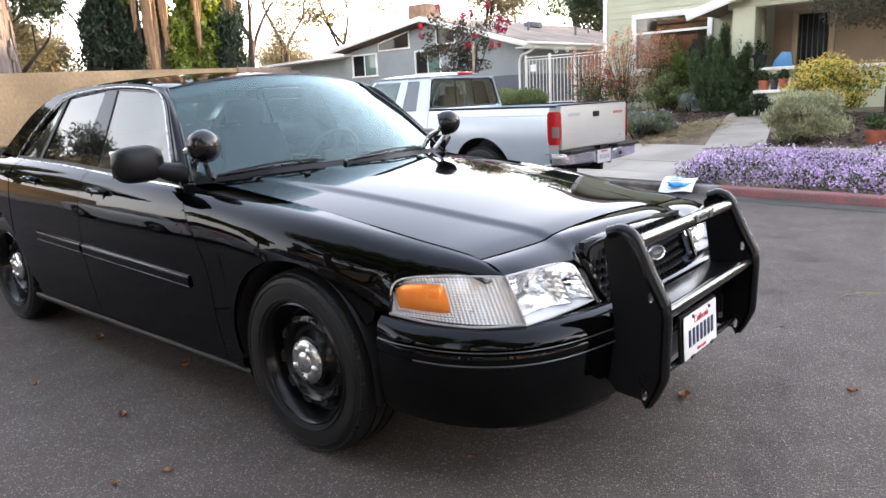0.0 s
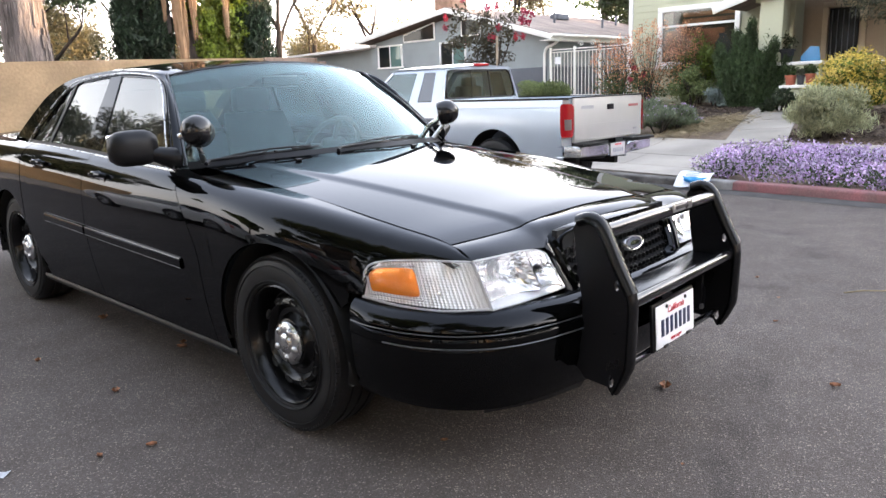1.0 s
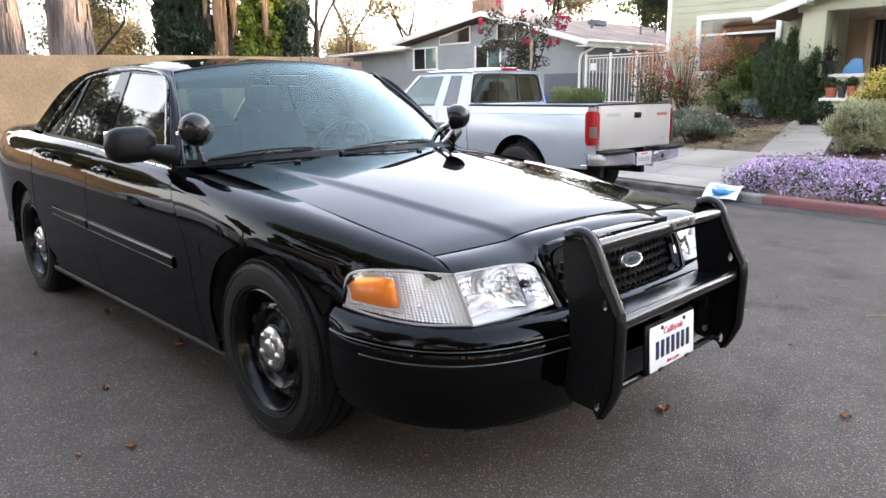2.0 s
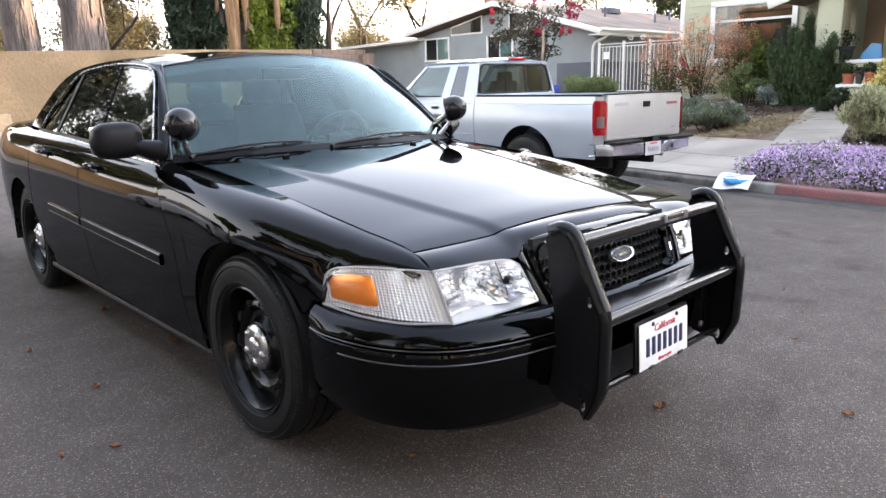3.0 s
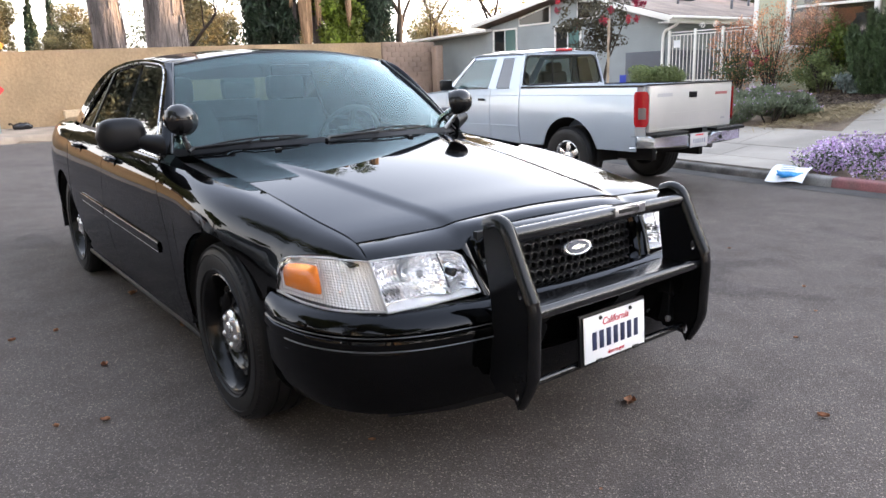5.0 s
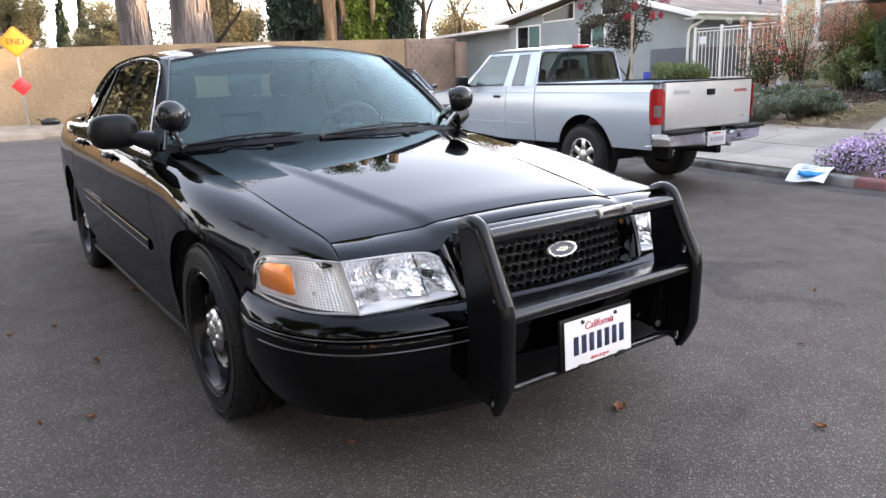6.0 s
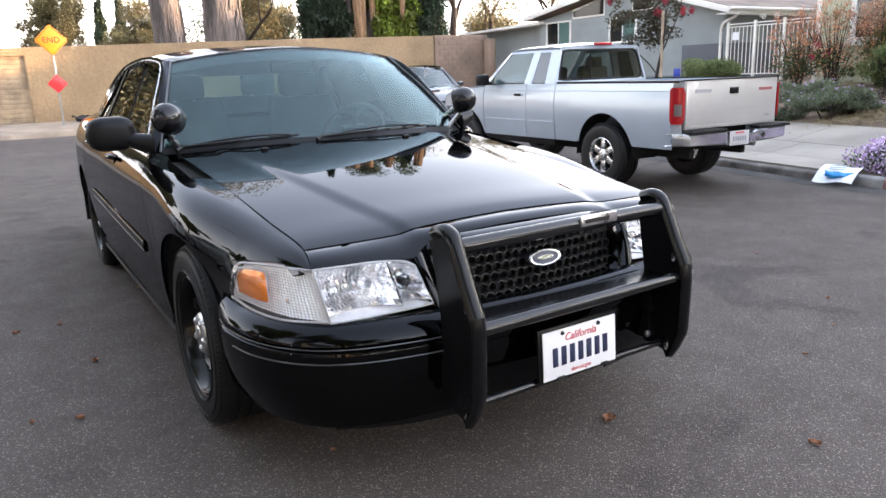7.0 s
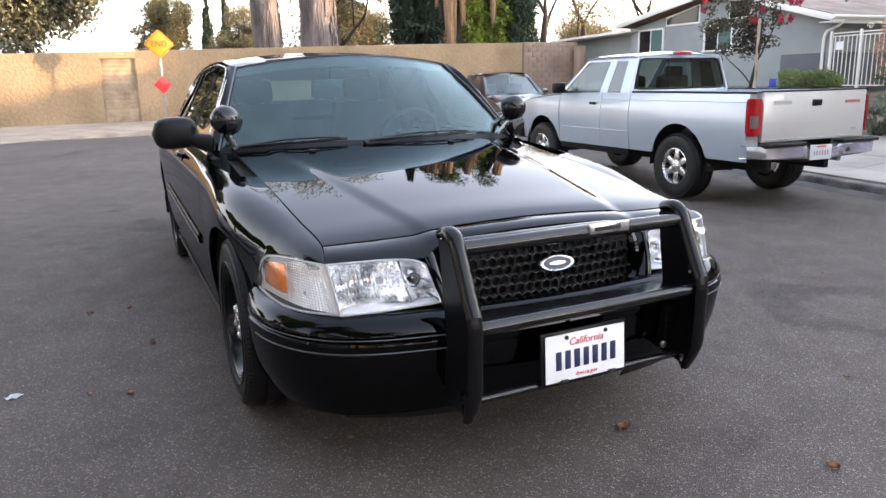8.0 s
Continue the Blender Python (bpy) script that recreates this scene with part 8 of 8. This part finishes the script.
# ivy-clad palm with skirts of dead fronds
pm_ = thing("ivy_palm", Matrix.Translation((13.0, 26.6, .2)), "palm trunks with hanging dead fronds and bright ivy", "tree")
rng = random.Random(77)
for x, r in ((-.85, .30), (.35, .26), (1.7, .25)):
    part("trunk", onetube([(x, 0, -.3), (x + .03, .1, 3), (x - .05, .2, 12.0)], [r, r * .9, r * .8], 14), M_BARK, pm_)
for x, y0, w, lo in ((-1.05, -.45, .17, 4.0), (-.50, -.60, .27, 1.9), (.10, -.62, .18, 3.3), (1.42, -.80, .20, 3.2), (3.25, -.35, .26, 2.7), (3.55, -.2, .2, 4.4)):
    bm = bmesh.new()
    lean = rng.uniform(-.05, .05)
    tube(bm, [(x + lean * 4, y0 + .1, 12), (x + lean * 2, y0 + .05, lo + 3.0), (x, y0, lo + 1.1), (x - lean, y0, lo + .25)], [w * .95, w * .85, w * .62, w * .18], 10, False)
    for k in range(46):
        a, q = rng.uniform(0, 6.28), w * rng.uniform(.75, 1.1)
        dx, dy = q * math.cos(a), q * math.sin(a)
        z1, z0 = rng.uniform(lo + 2.5, 12), lo + abs(rng.gauss(0, .55))
        zm = (z0 + z1) / 2
        tube(bm, [(x + dx, y0 + dy, z1), (x + dx * .9, y0 + dy * .9, zm), (x + dx * .35 + rng.gauss(0, .03), y0 + dy * .35, z0)], [.03, .035, .008], 4, False)
    tagged(part("dead_frond", bm, M_FROND, pm_), kind="stuff")
cl = [(rng.gauss(1.15, .62), rng.uniform(-.70, -.1), rng.uniform(.3, 10.0), .36, .30, .46) for _ in range(120)] + [(rng.gauss(-.3, .5), rng.uniform(-.4, .1), rng.uniform(4.0, 10.0), .34, .26, .34) for _ in range(30)]
v, f = leaf_cloud(78, cl, 26000, .15, .85, .5, droop=.5)
from_arrays("ivy", v, f, F_VINE, pm_)
cl = [(rng.uniform(-1.4, 3.2), rng.uniform(-.3, .4), rng.uniform(10, 13), .8, .6, .7) for _ in range(26)]
v, f = leaf_cloud(79, cl, 5000, .30, .2, .3, droop=.5)
from_arrays("crown", v, f, F_GREEN, pm_)

# open trees against the sky
tree("open_tree", 18.6, 28.5, .3, 9.5, 2.6, F_OLIVE, M_BARKDARK, 6500, .12, "open dark-limbed tree against the pale sky", 61, None, .26, 3, .35, 3, (.05, 0), .42)
tree("open_tree", 24.0, 33.0, .5, 9.0, 3.0, F_OLIVE, M_BARKDARK, 9000, .13, "open dark-limbed tree against the pale sky", 62, (0, 0, 5.2, 2.6, 2.6, 2.4), .24, 3, .35)
tree("back_tree", 9.2, 33.0, .2, 9.0, 3.0, F_OLIVE, M_BARKDARK, 6000, .20, "olive-green tree behind the wall", 63, (0, 0, 4.4, 2.6, 2.2, 3.0), .2, 3)
tree("back_tree", 13.8, 34.0, .2, 9.0, 3.0, F_DARK, M_BARKDARK, 6000, .20, "dark green tree behind the wall", 64, (0, 0, 4.0, 2.8, 2.2, 3.2), .2, 3)
tree("back_tree", -3.3, 28.4, .2, 9.0, 2.6, F_GREYGREEN, M_BARKDARK, 160000, .19, "tall grey-green tree over the stucco wall", 65, (0, 0, 7.2, 2.7, 2.2, 5.0), .25, 2, .45, k=90)
tree("back_tree", -9.6, 29.0, .2, 9.5, 3.4, F_GREYGREEN, M_BARKDARK, 80000, .17, "tall grey-green tree over the stucco wall", 66, (0, 0, 6.2, 3.0, 3.0, 3.0), .28, 3, .45, k=40)
tree("back_tree", 2.9, 45.0, 0, 6.5, 1.4, F_OLIVE, M_BARKDARK, 34000, .13, "rounded sunlit tree beyond the wall", 67, (0, 0, 4.6, 1.5, 1.5, 2.4), .2, 2, k=34)
tree("back_tree", 7.9, 48.0, 0, 6.0, 1.8, F_OLIVE, M_BARKDARK, 32000, .13, "rounded sunlit tree beyond the wall", 68, (0, 0, 4.0, 2.0, 2.0, 2.3), .2, 2, k=26)
tree("back_tree", 15.0, 48.0, 0, 7.0, 2.6, F_OLIVE, M_BARKDARK, 32000, .13, "rounded sunlit tree beyond the wall", 69, (0, 0, 4.0, 3.4, 2.2, 3.0), .2, 3, k=26)
tree("back_tree", 38.0, 22.0, 1, 11.0, 4.0, F_GREEN, M_BARKDARK, 8000, .26, "tall green tree behind the houses", 70, (0, 0, 7.2, 4.2, 4.2, 3.4), .3, 3)
tree("back_tree", 33.0, 25.0, 1, 9.0, 3.2, F_OLIVE, M_BARKDARK, 6000, .24, "olive-green tree behind the houses", 71, (0, 0, 5.0, 3.4, 3.2, 2.6), .25, 3)
tree("back_tree", 30.0, 34.0, 1, 9.0, 3.2, F_OLIVE, M_BARKDARK, 5000, .24, "olive-green tree behind the houses", 72, (0, 0, 5.5, 3.4, 3.2, 2.2), .25, 3)
tree("olive_tree", 13.4, .75, land_z(13.4, .75), 4.2, 1.4, F_GREYGREEN, M_BARKDARK, 22000, .09, "grey-leaved olive tree before the porch", 73, (0, .1, 2.35, 1.1, 1.35, .95), .10, 3, .28, k=26)

for i, (x, y, z, r, h) in enumerate(((10.2, 38, 3.4, 2.4, 2.6), (14.2, 40, 3.6, 2.6, 3.0), (18.4, 38, 3.0, 2.6, 2.0), (22.5, 40, 3.2, 3.0, 2.2), (27.5, 38, 3.6, 3.0, 2.2))):
    tree("back_tree", x, y, 0, 5.0, r, F_OLIVE if i % 3 else F_GREYGREEN, M_BARKDARK, 9000, .17, "loose olive-green tree in the gardens beyond the wall", 140 + i, (0, 0, z, r, r * .8, h), .12, 3, k=22)

# ---- the other side of the street, seen in the black paint, and unseen light blockers ----
def plain_house(name, x, y, w, d, h, mat, label):
    hs = thing(name, Matrix.Translation((x, y, -.05)), label, "house")
    part("wall", onebox((0, 0, h / 2), (d, w, h)), mat, hs)
    part("roof", prism([(-d / 2 - .4, 0), (d / 2 + .4, 0), (0, 1.5)], w + .8, Matrix.Translation((0, w / 2 + .4, h)) @ Matrix.Rotation(radians(90), 4, "X")), M_ROOF, hs)
    for k in (-.3, .05, .32):
        wn_ = part("window", onebox((d / 2 + .03, k * w, 1.6), (.07, 1.5, 1.3), .01), M_WHITE, hs)
        part("pane", onebox((d / 2 + .068, k * w, 1.6), (.012, 1.3, 1.1)), M_WINDARK, wn_)
    part("front_door", onebox((d / 2 + .03, -.14 * w, 1.05), (.06, .95, 2.1), .01), M_DOORWOOD, hs)
    return hs


plain_house("opposite_house", -14.8, 2.5, 9, 8, 2.6, M_STUCCO, "low tan stucco house across the street")
# the next two are raised to two storeys as light blockers
plain_house("opposite_house", -14.8, -9.5, 12, 8, 5.4, M_GREYSIDE, "grey house across the street, made two-storey to block light")
plain_house("opposite_house", -14.8, -24, 14, 8, 5.6, M_STUCCO, "tan house across the street, made two-storey to block light")
# unseen, added: its ridge shades the grey roof but leaves the end wall sunlit
plain_house("rear_house", 31.0, 2.6, 16, 8, 3.9, M_STUCCO, "unseen tan house added to keep the low sun off the grey roof")
# unseen, added on the sun side to shade the near street
plain_house("neighbour_house", 21.5, -15.0, 15, 9, 5.2, M_GREENSIDE, "unseen two-storey pale house added to keep low sun off the street")
# sun blockers, mostly unseen; those behind the grey house also show over its roof
for i, (x, y, hgt, r) in enumerate(((14.5, -8.6, 6.5, 2.2), (27.5, -4.5, 9.0, 3.4), (27.0, -27.0, 10.0, 3.8), (30.5, 13.2, 7.4, 2.7), (33.0, 17.0, 6.8, 2.6))):
    tree("garden_tree", x, y, land_z(x, y), hgt, r, F_DARK, M_BARKDARK, 12000, .22, "dense evergreen tree set in the gardens to block the low sun", 160 + i, (0, 0, hgt * .58, r * 1.05, r * 1.05, hgt * .36), .2, 3, k=30)
# trees reflected in the car, with unseen ones added to block sun and sky
for i, (x, y, hgt, r) in enumerate(((-8.2, 3.2, 8.4, 3.6), (-8.4, -3.2, 9.6, 4.0), (-8.6, -10.5, 10.5, 4.2), (-10.0, -16.0, 12.5, 4.2), (-6.5, -22.0, 13, 4.2), (-1.0, -29.0, 8.5, 3.4), (5.0, -30.0, 8.5, 3.4), (-14.0, -22.0, 13, 4.2), (12.0, -20.0, 10.0, 3.4), (-17.5, 11.5, 7.5, 2.4), (-14.5, 18.5, 6.0, 2.4), (-9.5, 28.0, 7.5, 2.6))):
    tree("street_tree", x, y, -.02, hgt, r, F_DARK if i % 2 else F_GREEN, M_BARKDARK, 14000, .30, "broad evergreen tree set round the street to block light", 80 + i, (0, 0, hgt * .72, r * 1.05, r * 1.05, r * .75), .24, 3, k=14)

# unseen row added behind the camera to close off low sky, taller on the left
for i, x in enumerate((-22, -16, -10.5, -5, 0.5, 6, 12)):
    tree("far_tree", x, -36 - 1.5 * (i % 2), 0, 8 + 4 * (i < 4), 3.0, F_DARK, M_BARKDARK, 9000, .28, "unseen dense evergreen added to close off the far end of the street", 120 + i, (0, 0, 4.2 + 2 * (i < 4), 3.9, 3.0, 3.8 + 2 * (i < 4)), .3, 2, k=30)
